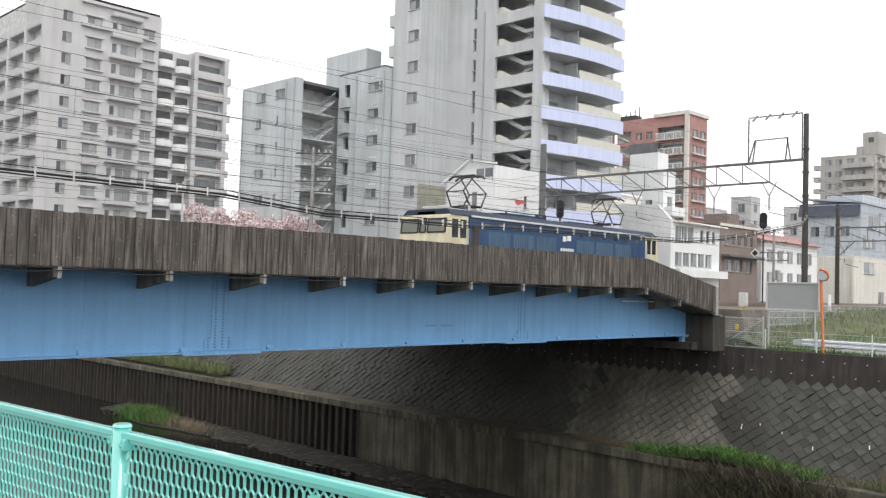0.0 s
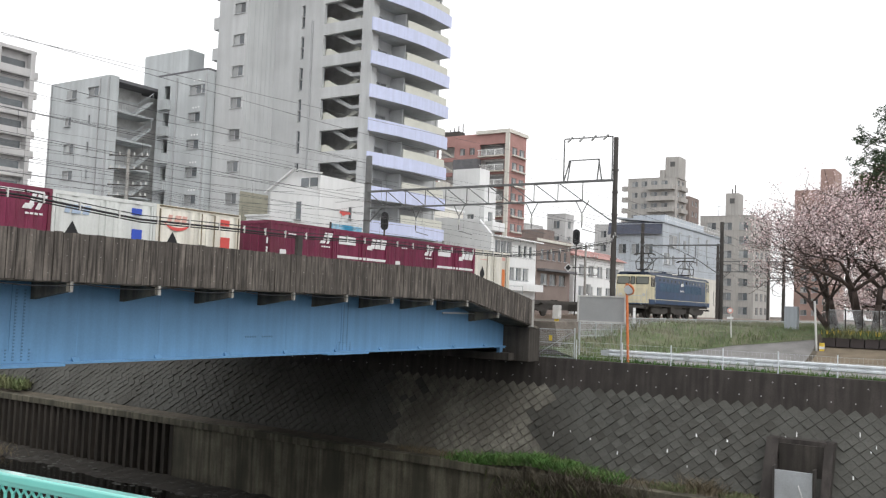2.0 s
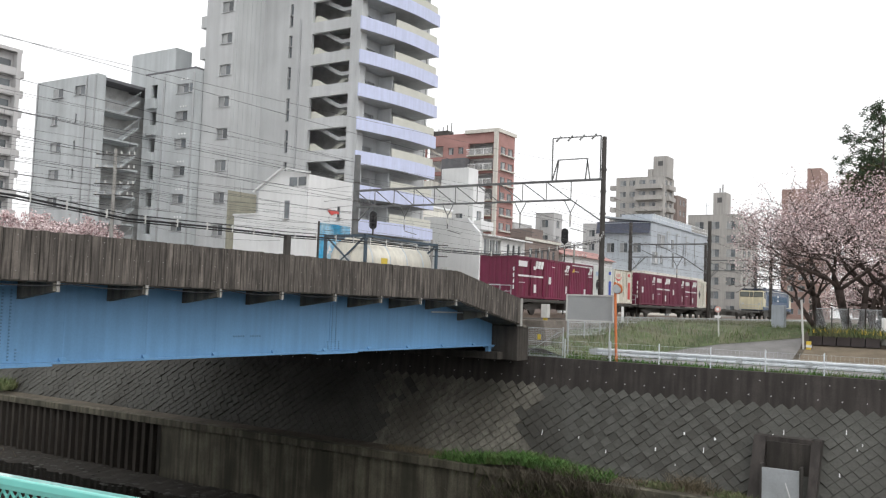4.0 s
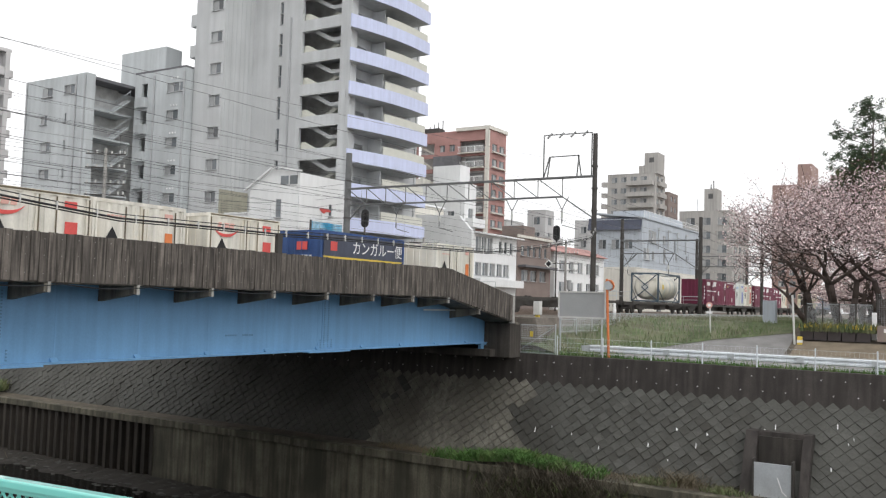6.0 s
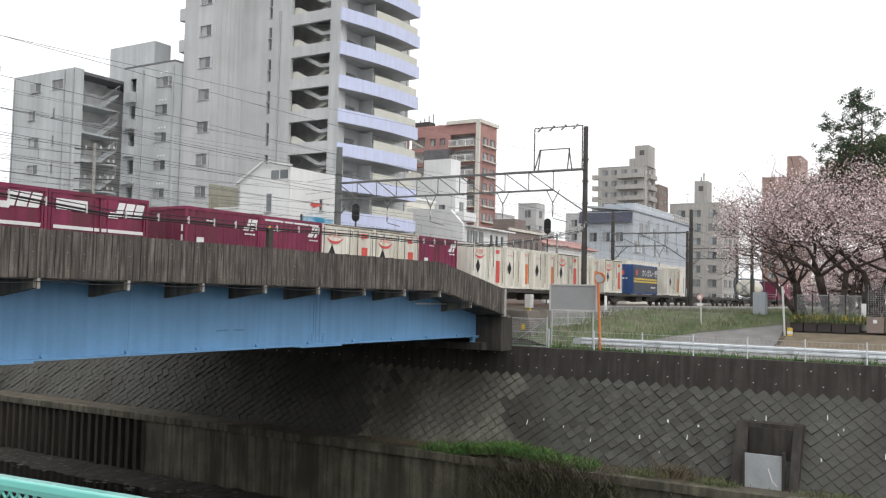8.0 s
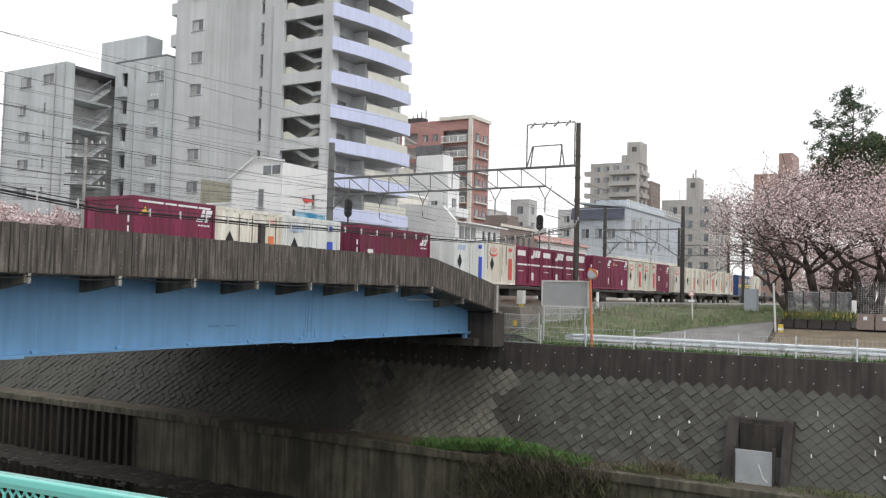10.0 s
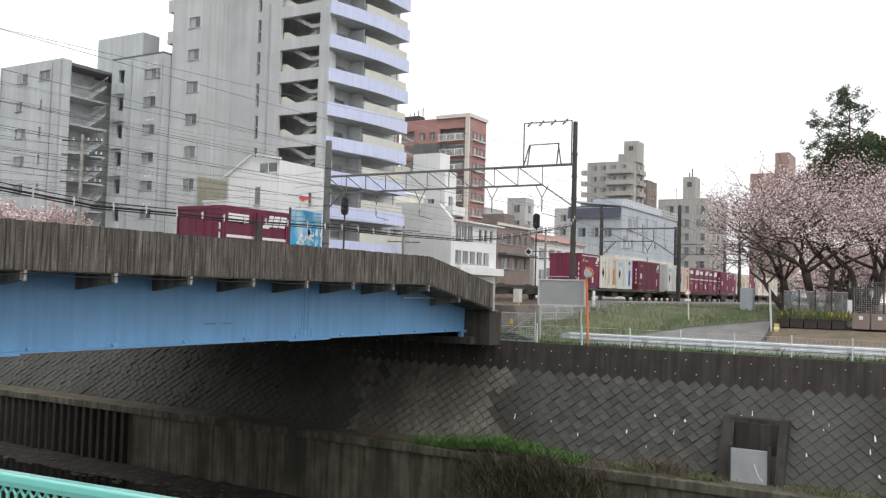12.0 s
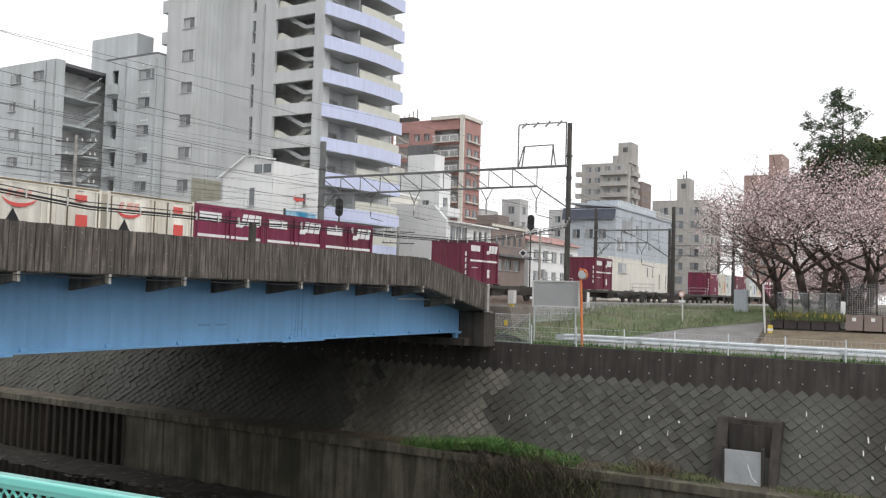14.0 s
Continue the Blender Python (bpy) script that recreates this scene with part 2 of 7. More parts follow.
def part(name, bm, mat, parent=None, label="", bevel=0.0, smooth=False):
    me = mesh_of(name, bm, mat)
    if smooth:
        for p in me.polygons:
            p.use_smooth = True
    ob = new(name, me)
    ob.parent = parent
    if bevel:
        bv = ob.modifiers.new("edge", "BEVEL")
        bv.width, bv.segments, bv.limit_method = bevel, 2, "ANGLE"
    if label:
        ob["label"] = label
    return ob


def piece(name, me, parent, m):
    ob = new(name, me)
    ob.parent = parent
    ob.matrix_basis = m
    return ob


def thing(name, m, label, category, group="", kind=""):
    ob = new(name)
    ob.matrix_basis = m
    ob.empty_display_size = 0.2
    return tagged(ob, label, category, group, kind)


def B():
    return bmesh.new()


def setting(name, bm, mat, label, category, bevel=0.0):
    return tagged(part(name, bm, mat, None, "", bevel), label, category, "", "structure")

# ---- ground, river and track bed ----
RAIL = 2.3
WALL_X, BERM_X, TOE_X = 45.0, 41.0, 42.3
BERM_Z, WATER_Z, BAND_Z = -5.75, -9.7, -1.6


def sheet(bm, pts):
    bm.faces.new([bm.verts.new(p) for p in pts])


def build_ground():
    bm = B()
    prof = [(WALL_X + 0.35, 0.0), (51.5, 0.0), (59.0, 2.0), (2500, 2.0)]
    for (xa, za), (xb, zb) in zip(prof, prof[1:]):
        sheet(bm, [(xa, -1500, za), (xb, -1500, zb), (xb, 2500, zb), (xa, 2500, za)])
    bmesh.ops.remove_doubles(bm, verts=bm.verts, dist=0.001)
    setting("ground", bm, "soil", "bare soil ground of the far bank reaching the horizon", "ground")
    bm = B()
    sheet(bm, [(-1500, -1500, 1.15), (2.1, -1500, 1.15), (2.1, 22, 1.15), (-1500, 22, 1.15)])
    sheet(bm, [(2.1, -1500, 1.15), (2.1, -1500, -9.6), (2.1, 2500, -9.6), (2.1, 2500, 1.15)])
    sheet(bm, [(-1500, 46, 1.15), (2.1, 46, 1.15), (2.1, 2500, 1.15), (-1500, 2500, 1.15)])
    sheet(bm, [(-1500, 22, 1.15), (2.1, 22, 1.15), (2.1, 46, 1.15), (-1500, 46, 1.15)])
    setting("pavement", bm, "asphalt", "grey asphalt walkway on the near river bank", "pavement")
    bm = B()
    sheet(bm, [(2.1, -300, WATER_Z), (BERM_X + 0.3, -300, WATER_Z), (BERM_X + 0.3, 900, WATER_Z), (2.1, 900, WATER_Z)])
    setting("water", bm, "water", "dark shallow river water under the bridge", "water")
    # low channel wall: concrete where the bridge is near, sheet piles further up the river
    bm = B()
    box(bm, BERM_X, BERM_X + 0.45, -60, 48.2, WATER_Z - 0.5, BERM_Z - 0.24)
    box(bm, BERM_X - 0.16, BERM_X + 0.5, -60, 200, BERM_Z - 0.24, BERM_Z + 0.2)
    setting("channel_wall", bm, "channel", "stained dark concrete wall along the low channel", "retaining wall", 0.03)
    bm = B()
    prof = []
    y, k = 48.0, 0
    while y < 200:
        for dy, dx in ((0.0, 0.0), (0.28, 0.0), (0.40, 0.26), (0.68, 0.26)):
            prof.append((BERM_X - 0.05 + dx, y + dy))
        y += 0.8
    for (xa, ya), (xb, yb) in zip(prof, prof[1:]):
        sheet(bm, [(xa, ya, WATER_Z - 0.5), (xb, yb, WATER_Z - 0.5), (xb, yb, BERM_Z - 0.22), (xa, ya, BERM_Z - 0.22)])
    setting("sheet_pile_wall", bm, "rust", "rusty ribbed steel sheet piling along the river", "retaining wall")
    bm = B()
    sheet(bm, [(BERM_X + 0.2, -60, BERM_Z + 0.1), (TOE_X + 0.1, -60, BERM_Z + 0.3), (TOE_X + 0.1, 260, BERM_Z + 0.3), (BERM_X + 0.4, 260, BERM_Z + 0.1)])
    setting("berm", bm, "soil", "narrow earth berm at the foot of the revetment", "ground")
    # revetment: sloped backing, vertical band on top of it and a kerb
    bm = B()
    sheet(bm, [(TOE_X, -60, BERM_Z), (WALL_X - 0.25, -60, BAND_Z), (WALL_X - 0.25, 260, BAND_Z), (TOE_X, 260, BERM_Z)])
    wall = setting("revetment_wall", bm, "stone", "dark sloped river wall of diagonal stone blocks", "retaining wall")
    bm = B()
    prism(bm, [(WALL_X - 0.17, -60, BAND_Z - 0.06), (WALL_X + 0.4, -60, BAND_Z - 0.1), (WALL_X + 0.4, -60, 0.06), (WALL_X - 0.02, -60, 0.06)], (0, 320, 0))
    setting("parapet_band", bm, "band", "dark stained concrete band with drain holes on the river wall", "retaining wall", 0.02)
    # track bed
    bm = B()
    prism(bm, [(WALL_X + 0.9, 21.9, 0.0), (WALL_X + 0.9, 22.3, RAIL - 0.25), (WALL_X + 0.9, 45.2, RAIL - 0.25), (WALL_X + 0.9, 47.2, 0.0)], (600, 0, 0))
    setting("embankment", bm, "ballast", "brown ballast bed of the railway", "ground")
    bm = B()
    prism(bm, [(-450, 20.3, 1.1), (-450, 22.6, RAIL - 0.25), (-450, 45.2, RAIL - 0.25), (-450, 47.2, 1.1)], (451.8, 0, 0))
    setting("embankment_near", bm, "ballast", "brown ballast bed of the railway", "ground")
    bm = B()
    sheet(bm, [(46.9, -80, 0.03), (51.4, -80, 0.03), (51.4, 19.4, 0.03), (46.9, 19.4, 0.03)])
    pts = [(51.4, 0.03, 10.2, 18.6), (53.0, 0.44, 10.2, 17.4), (54.9, 0.94, 10.2, 15.0), (56.1, 1.26, 10.3, 12.5), (57.0, 1.5, 10.35, 10.7)]
    for (xa, za, p, q), (xb, zb, r, u) in zip(pts, pts[1:]):
        sheet(bm, [(xa, p, za), (xb, r, zb), (xb, u, zb), (xa, q, za)])
    setting("road", bm, "asphalt", "pale grey asphalt road along the river and up to the crossing", "road")
    bm = B()
    sheet(bm, [(52.0, -30, 0.17), (55.6, -30, 1.13), (55.6, 9.9, 1.13), (52.0, 9.9, 0.17)])
    setting("yard", bm, "brown_path", "brown bare earth bank beside the road", "ground")
    bm = B()
    edge = [(45.4, 0.04, 20.4, 0.5), (49.0, 0.04, 19.6, 1.5), (51.4, 0.04, 18.4, 1.55), (53.0, 0.47, 17.2, 1.6), (54.9, 0.97, 14.8, 1.7), (56.1, 1.29, 12.3, 1.8), (57.0, 1.53, 10.6, 1.9), (59.0, 2.04, 10.4, 2.1), (140.0, 2.04, 12.0, 2.1)]
    for (xa, za, p, ha), (xb, zb, q, hb) in zip(edge, edge[1:]):
        sheet(bm, [(xa, p, za), (xb, q, zb), (xb, 22.1, hb), (xa, 22.1, ha)])
    sheet(bm, [(45.4, 22.1, 0.5), (49.0, 22.1, 1.5), (49.0, 22.3, 1.5), (45.4, 23.2, 0.5)])
    setting("grass_verge", bm, "verge", "green and straw coloured grass verge below the track fence", "grass")


build_ground()


def build_tracks():
    for y in (25.85, 29.8, 36.0, 40.0):
        bm = B()
        for s in (-0.53, 0.53):
            box(bm, -440, 560, y + s - 0.035, y + s + 0.035, RAIL - 0.16, RAIL)
        setting("railway_track", bm, "rail", "pair of worn steel rails on the ballast", "railway track")


build_tracks()

# ---- bridge ----
PAR_Y, GIR_Y = 22.3, 24.0


def par_z(x):
    """Drop of the fascia towards the far abutment."""
    return 0.0 if x < 36.3 else -(x - 36.3) * 0.178


def build_bridge():
    br = thing("railway_bridge", pose(0, 0, 0), "blue steel plate girder railway bridge with a grey board parapet", "bridge")
    bm = B()
    box(bm, 0.5, 43.0, GIR_Y, GIR_Y + 0.05, 0.66, 3.0)
    girder = part("girder", bm, "blue_steel", br, "light blue painted steel plate girder")
    bm = B()
    box(bm, 0.5, 43.0, GIR_Y - 0.2, GIR_Y + 0.25, 0.60, 0.66)
    part("flange", bm, "blue_steel", girder)
    bm = B()
    box(bm, 0.5, 43.0, GIR_Y - 0.2, GIR_Y + 0.25, 3.0, 3.05)
    part("flange", bm, "blue_steel", girder)
    for x in (14.7, 29.3):
        bm = B()
        box(bm, x - 1.3, x + 1.4, GIR_Y - 0.26, GIR_Y + 0.1, 0.55, 0.60)
        part("cover_plate", bm, "blue_steel", girder)
        bm = B()
        box(bm, x - 0.5, x + 0.5, GIR_Y - 0.02, GIR_Y, 0.68, 0.98)
        splice = part("splice_plate", bm, "blue_steel", girder, "bolted splice plate")
        bm = B()
        box(bm, x - 0.26, x + 0.26, GIR_Y - 0.02, GIR_Y, 0.98, 2.9)
        part("splice_plate", bm, "blue_steel", girder)
        bm = B()
        for i in range(22):
            for dx in (-0.36, -0.13, 0.13, 0.36):
                if i < 4 or abs(dx) < 0.3:
                    box(bm, x + dx - 0.024, x + dx + 0.024, GIR_Y - 0.045, GIR_Y - 0.018, 0.74 + i * 0.095, 0.78 + i * 0.095)
        tagged(part("bolt_strip", bm, "bolt_blue", splice), kind="stuff")
    xs = [0.5 + 3.05 * i for i in range(14)]
    for x in xs:
        bm = B()
        bar(bm, (x + 0.85, GIR_Y - 0.001, 0.66), (x + 0.85, GIR_Y - 0.001, 3.0), 0.05, 0.008)
        part("stiffener", bm, "blue_steel", girder)
        bm = B()
        prism(bm, [(x + 0.7, GIR_Y, 0.66), (x + 0.7, GIR_Y - 0.14, 0.66), (x + 0.7, GIR_Y - 0.03, 0.78), (x + 0.7, GIR_Y, 0.78)], (0.24, 0, 0))
        part("gusset", bm, "blue_steel", girder)
    for x in (23.56, 24.42):
        for i in range(5):
            part("painted_mark", box(B(), x + i * 0.12, x + i * 0.12 + 0.08, GIR_Y - 0.006, GIR_Y, 1.30, 1.36), "bolt_blue", girder)
    # further girders under the deck; the one at 48.0 is unseen, added for shade
    for y in (28.3, 33.0, 38.5, 44.5, 48.0):
        bm = B()
        box(bm, 0.5, 42.3, y, y + 0.05, 0.72, 1.7)
        box(bm, 0.5, 42.3, y - 0.2, y + 0.25, 0.60, 0.66)
        part("girder", bm, "blue_steel", br)
    # far strip of the deck, out of view, is added to shade the wall
    bm = B()
    box(bm, 0.5, 45.4, GIR_Y + 0.3, 48.6, 1.7, RAIL - 0.2)
    part("deck", bm, "dark_concrete", br, "dark concrete deck under the tracks")
    # cantilever brackets and walkway slab
    for i in range(14):
        x = -0.12 + 3.03 * i
        d = par_z(x)
        bm = B()
        prism(bm, [(x - 0.02, GIR_Y, 3.0 + d), (x - 0.02, PAR_Y + 0.02, 3.0 + d), (x - 0.02, PAR_Y + 0.02, 2.76 + d), (x - 0.02, GIR_Y, 2.5 + d)], (0.18, 0, 0))
        part("bracket", bm, "dark_concrete", br, "concrete cantilever bracket")
        bm = B()
        box(bm, x + 0.07, x + 0.17, PAR_Y - 0.02, PAR_Y + 0.02, 2.74 + d, 3.04 + d)
        part("bracket_plate", bm, "concrete", br)
    bm = B()
    prism(bm, [(-6, PAR_Y + 0.05, 3.0), (-6, GIR_Y + 0.4, 3.0), (-6, GIR_Y + 0.4, 3.12), (-6, PAR_Y + 0.05, 3.12)], (42.3, 0, 0))
    e = [(36.3, 0), (44.0, par_z(44.0))]
    v = [[bm.verts.new((x, y, z + d)) for y, z in ((PAR_Y + 0.05, 3.0), (GIR_Y + 0.4, 3.0), (GIR_Y + 0.4, 3.12), (PAR_Y + 0.05, 3.12))] for x, d in e]
    for i in range(4):
        j = (i + 1) % 4
        bm.faces.new((v[0][i], v[0][j], v[1][j], v[1][i]))
    part("walkway", bm, "dark_concrete", br)
    bm = B()
    box(bm, 36.3, 42.9, GIR_Y - 0.35, GIR_Y - 0.3, 2.35, 2.42)
    part("ledge_pipe", bm, "zinc", br)
    # abutment; its dark colour also holds the black shadow below the girder bearing
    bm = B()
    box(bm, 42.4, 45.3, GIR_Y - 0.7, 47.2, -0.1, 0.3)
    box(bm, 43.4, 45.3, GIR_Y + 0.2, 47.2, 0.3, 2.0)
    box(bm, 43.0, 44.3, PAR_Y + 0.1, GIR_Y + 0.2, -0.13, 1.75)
    part("abutment", bm, "abutment", br, "stained concrete abutment, coloured dark for the shadow under the girder", 0.03)
    bm = B()
    box(bm, 42.4, 43.0, GIR_Y - 0.15, GIR_Y + 0.2, 0.52, 0.60)
    box(bm, 42.5, 42.8, GIR_Y - 0.1, GIR_Y + 0.1, 0.3, 0.52)
    part("bearing", bm, "blue_steel", br)
    # drooping cables under the parapet
    for i in range(13):
        x0 = 0.45 + 3.02 * i
        pts = [(x0 + 3.02 * k / 6, PAR_Y - 0.05, 3.0 + par_z(x0 + 3.02 * k / 6) - 0.09 * (1 - (k / 3 - 1) ** 2) - 0.02) for k in range(7)]
        part("cable", tube(B(), pts, 0.016, 5), "black", br, "black cable drooping below the parapet")
    par = part("parapet_rail", box(B(), -6, 36.3, PAR_Y + 0.03, PAR_Y + 0.1, 3.4, 3.55), "board", br)
    # parapet boards
    w = 0.27
    random.seed(5)
    metas = []
    for k in range(6):
        h = 1.36
        bm = B()
        box(bm, 0.004, w - 0.01 - 0.004 * (k % 3), -0.035, 0.035, 0, h)
        for dz in (0.22, 0.72, 1.18):
            if k % 2:
                box(bm, w / 2 - 0.01, w / 2 + 0.01, -0.045, -0.034, dz, dz + 0.02)
        me = mesh_of("board", bm, "board")
        me.materials.append(M["concrete"])
        for p in list(me.polygons)[6:]:
            p.material_index = 1
        metas.append(me)
    x = -6.0
    while x < 42.9:
        d = par_z(x + w / 2)
        tilt = 0.0 if x < 36.2 else math.degrees(math.atan(0.178))
        m = pose(x, PAR_Y + random.uniform(-0.012, 0.012), 3.04 + d + random.uniform(-0.015, 0.015))
        if tilt:
            m = pose(x, PAR_Y + random.uniform(-0.012, 0.012), 3.04 + par_z(x)) @ pose(0, 0, 0, 0, tilt * 0.3, 0)
        piece("board", metas[2 * random.randrange(3) + round((x + 6) / w) % 2], par, m)
        x += w
    bm = B()
    box(bm, 42.95, 43.2, PAR_Y - 0.06, PAR_Y + 0.14, 1.75, 3.22)
    part("end_post", bm, "concrete", br)


build_bridge()

# ---- train ----
START = {}


LAG = (0, 0, 0.7, 0.95, 0.4, -0.1, -0.2, 0.0, 0.4, 0.5, 0.6, 0.6, 0.2, -0.1, -0.3)


def run(t):
    """Metres that the train has gone by t."""
    return 21.4 * t - 0.05 * t * t - LAG[int(t)]


def text_on(body, size, mat, parent, m, name="lettering", label=""):
    cu = bpy.data.curves.new(name, "FONT")
    cu.body, cu.size, cu.extrude = body, size, 0.004
    cu.align_x, cu.align_y = "CENTER", "CENTER"
    tmp = bpy.data.objects.new(name, cu)
    scene.collection.objects.link(tmp)
    bpy.context.view_layer.update()
    me = bpy.data.meshes.new_from_object(tmp.evaluated_get(bpy.context.evaluated_depsgraph_get()))
    bpy.data.objects.remove(tmp)
    me.materials.clear()
    me.materials.append(M[mat])
    ob = piece(name, me, parent, m)
    if label:
        ob["label"] = label
    return ob


UPRIGHT = (90, 0, 0)


def ribbed(bm, L, H, W, n):
    """A container body in one piece with ribbed long sides, at x 0..L."""
    def side(sign):
        pts, w = [], (L - 0.3) / n
        for i in range(n):
            a = 0.15 + i * w
            pts += [(a + 0.08 * w, 0), (a + 0.22 * w, 0.03), (a + 0.72 * w, 0.03), (a + 0.86 * w, 0)]
        return [(x, sign * (W / 2 - 0.015 + d)) for x, d in pts]
    out = [(0, -W / 2 + 0.015)] + side(-1) + [(L, -W / 2 + 0.015), (L, W / 2 - 0.015)] + side(1)[::-1] + [(0, W / 2 - 0.015)]
    prism(bm, [(x, y, 0.08) for x, y in out], (0, 0, H - 0.11))


def container_base(mat, L, H, label, n=14, W=2.45):
    ob = thing("freight_container", pose(0, -500, 0), label, "container", "containers on the freight train")
    bm = B()
    ribbed(bm, L, H, W, n)
    part("body", bm, mat, ob)
    bm = B()
    for x in (0.0, L):
        for y in (-W / 2, W / 2):
            box(bm, x - 0.05, x + 0.05, y - 0.03, y + 0.03, 0, H)
    for y in (-W / 2, W / 2):
        for z in (0.06, H - 0.06):
            box(bm, 0, L, y - 0.028, y + 0.028, z - 0.06, z + 0.06)
    for x in (0, L):
        for z in (0.06, H - 0.06):
            box(bm, x - 0.035, x + 0.035, -W / 2, W / 2, z - 0.06, z + 0.06)
    part("frame", bm, mat, ob)
    bm = B()
    box(bm, 0.02, L - 0.02, -W / 2 + 0.03, W / 2 - 0.03, H - 0.05, H)
    part("roof", bm, mat, ob)
    for y in (-0.62, -0.2, 0.2, 0.62):
        part("lock_rod", rod(B(), (-0.07, y, 0.15), (-0.07, y, H - 0.15), 0.02, 6), mat, ob)
    return ob


CW = 2.45


def mark(ob, name, mat, x0, x1, z0, z1, W=CW, y=None):
    bm = B()
    yy = -W / 2 - 0.03 if y is None else y
    box(bm, x0, x1, yy - 0.004, yy + 0.006, z0, z1)
    part(name, bm, mat, ob)


def slanted(ob, mat, x, z, w, h, lean=0.1):
    """A leaning block painted on the side wall."""
    y = -CW / 2 - 0.045
    part("emblem", prism(B(), [(x, y, z), (x + w, y, z), (x + w + lean, y, z + h), (x + lean, y, z + h)], (0, 0.015, 0)), mat, ob)


def emblem_small(ob, x, z):
    """Two bold white blocks side by side with a thin line of bars below."""
    slanted(ob, "white_mark", x + 0.0, z, 0.3, 0.16)
    slanted(ob, "white_mark", x + 0.22, z + 0.16, 0.14, 0.3)
    slanted(ob, "white_mark", x + 0.42, z, 0.14, 0.2)
    slanted(ob, "white_mark", x + 0.42, z + 0.22, 0.3, 0.24)
    for i in range(4):
        mark(ob, "fine_bar", "white_mark", x + 0.12 + 0.15 * i, x + 0.23 + 0.15 * i, z - 0.16, z - 0.1)


def emblem_wide(ob, x, z):
    """A slanted run of white blocks with a low foot."""
    slanted(ob, "white_mark", x, z - 0.08, 0.4, 0.2)
    for dx, w in ((0.3, 0.26), (0.62, 0.34), (1.02, 0.34)):
        slanted(ob, "white_mark", x + dx, z, w, 0.46, 0.14)


def small_print(ob, x, z, n, mat="white_mark"):
    for i in range(n):
        mark(ob, "fine_bar", mat, x + 0.16 * i, x + 0.12 + 0.16 * i, z, z + 0.05)


def doors(ob, mat, H=2.5):
    """Hinge posts and catches of the side doors."""
    for x in (0.1, 1.86, 3.62):
        part("hinge_post", box(B(), x - 0.035, x + 0.035, -CW / 2 - 0.045, -CW / 2, 0.12, H - 0.14), mat, ob)
    for x in (1.6, 2.12):
        part("lock_bar", rod(B(), (x, -CW / 2 - 0.05, 0.15), (x, -CW / 2 - 0.05, H - 0.2), 0.018, 6), mat, ob)


def rear_print(ob, mat):
    """Short lines of bars on the end wall."""
    for i in range(4):
        bm = box(B(), -0.062, -0.05, -1.12, -1.04, 0.5 + 0.36 * i, 0.74 + 0.36 * i)
        part("end_bar", bm, mat, ob)


def burgundy_a():
    ob = container_base("burgundy", 3.75, 2.5, "burgundy steel freight container with a broken white top stripe and emblem", 12)
    for x0, x1 in ((0.2, 1.3), (1.38, 1.9), (1.98, 2.9), (2.96, 3.55)):
        mark(ob, "stripe", "white_mark", x0, x1, 2.3, 2.37)
    emblem_small(ob, 2.84, 1.82)
    part("notice", prism(B(), [(0.25, -CW / 2 - 0.036, 1.86), (0.62, -CW / 2 - 0.036, 1.92), (0.5, -CW / 2 - 0.036, 2.16)], (0, 0.012, 0)), "yellow", ob)
    small_print(ob, 0.7, 1.92, 4)
    mark(ob, "square", "white_mark", 2.2, 2.5, 0.35, 0.8)
    rear_print(ob, "white_mark")
    return ob


def burgundy_b():
    ob = container_base("burgundy", 3.75, 2.5, "burgundy steel freight container with a white panel, emblem and long stripe", 4)
    doors(ob, "burgundy")
    mark(ob, "panel", "white_mark", 0.22, 1.35, 1.88, 2.22)
    emblem_wide(ob, 2.12, 1.84)
    mark(ob, "stripe", "white_mark", 0.15, 3.6, 1.28, 1.39)
    small_print(ob, 0.35, 0.9, 5)
    mark(ob, "square", "white_mark", 2.3, 2.62, 0.35, 0.85)
    rear_print(ob, "white_mark")
    return ob


def burgundy_c():
    ob = container_base("burgundy", 3.75, 2.5, "plain burgundy steel freight container with a small white emblem", 10)
    emblem_small(ob, 2.84, 1.82)
    small_print(ob, 0.95, 2.02, 3)
    mark(ob, "label_plate", "white_mark", 0.5, 0.85, 0.95, 1.4)
    mark(ob, "fine_bar", "white_mark", 3.1, 3.25, 0.4, 0.9)
    rear_print(ob, "white_mark")
    return ob


def swoosh(ob, x, z):
    bm = B()
    pts = []
    for i in range(9):
        a = radians(200 + 130 * i / 8)
        pts.append((x + 0.66 * math.cos(a), -CW / 2 - 0.045, z + 0.3 * math.sin(a) + 0.08 * i / 8))
    low = [(px, py, pz - 0.12 * math.sin(math.pi * i / 8)) for i, (px, py, pz) in enumerate(pts)]
    prism(bm, pts + low[::-1][1:-1], (0, 0.015, 0))
    part("emblem", bm, "red_mark", ob)
    for i, w in enumerate((0.16, 0.24, 0.2)):
        part("emblem", prism(B(), [(x - 0.5 + 0.3 * i, -CW / 2 - 0.045, z - 0.08), (x - 0.5 + 0.3 * i + w, -CW / 2 - 0.045, z - 0.08), (x - 0.44 + 0.3 * i + w, -CW / 2 - 0.045, z + 0.16), (x - 0.44 + 0.3 * i, -CW / 2 - 0.045, z + 0.16)], (0, 0.015, 0)), "faded_red", ob)


def diamond(ob, x, z):
    y = -CW / 2 - 0.045
    part("diamond", prism(B(), [(x, y, z - 0.4), (x + 0.24, y, z), (x, y, z + 0.4), (x - 0.24, y, z)], (0, 0.015, 0)), "black", ob)


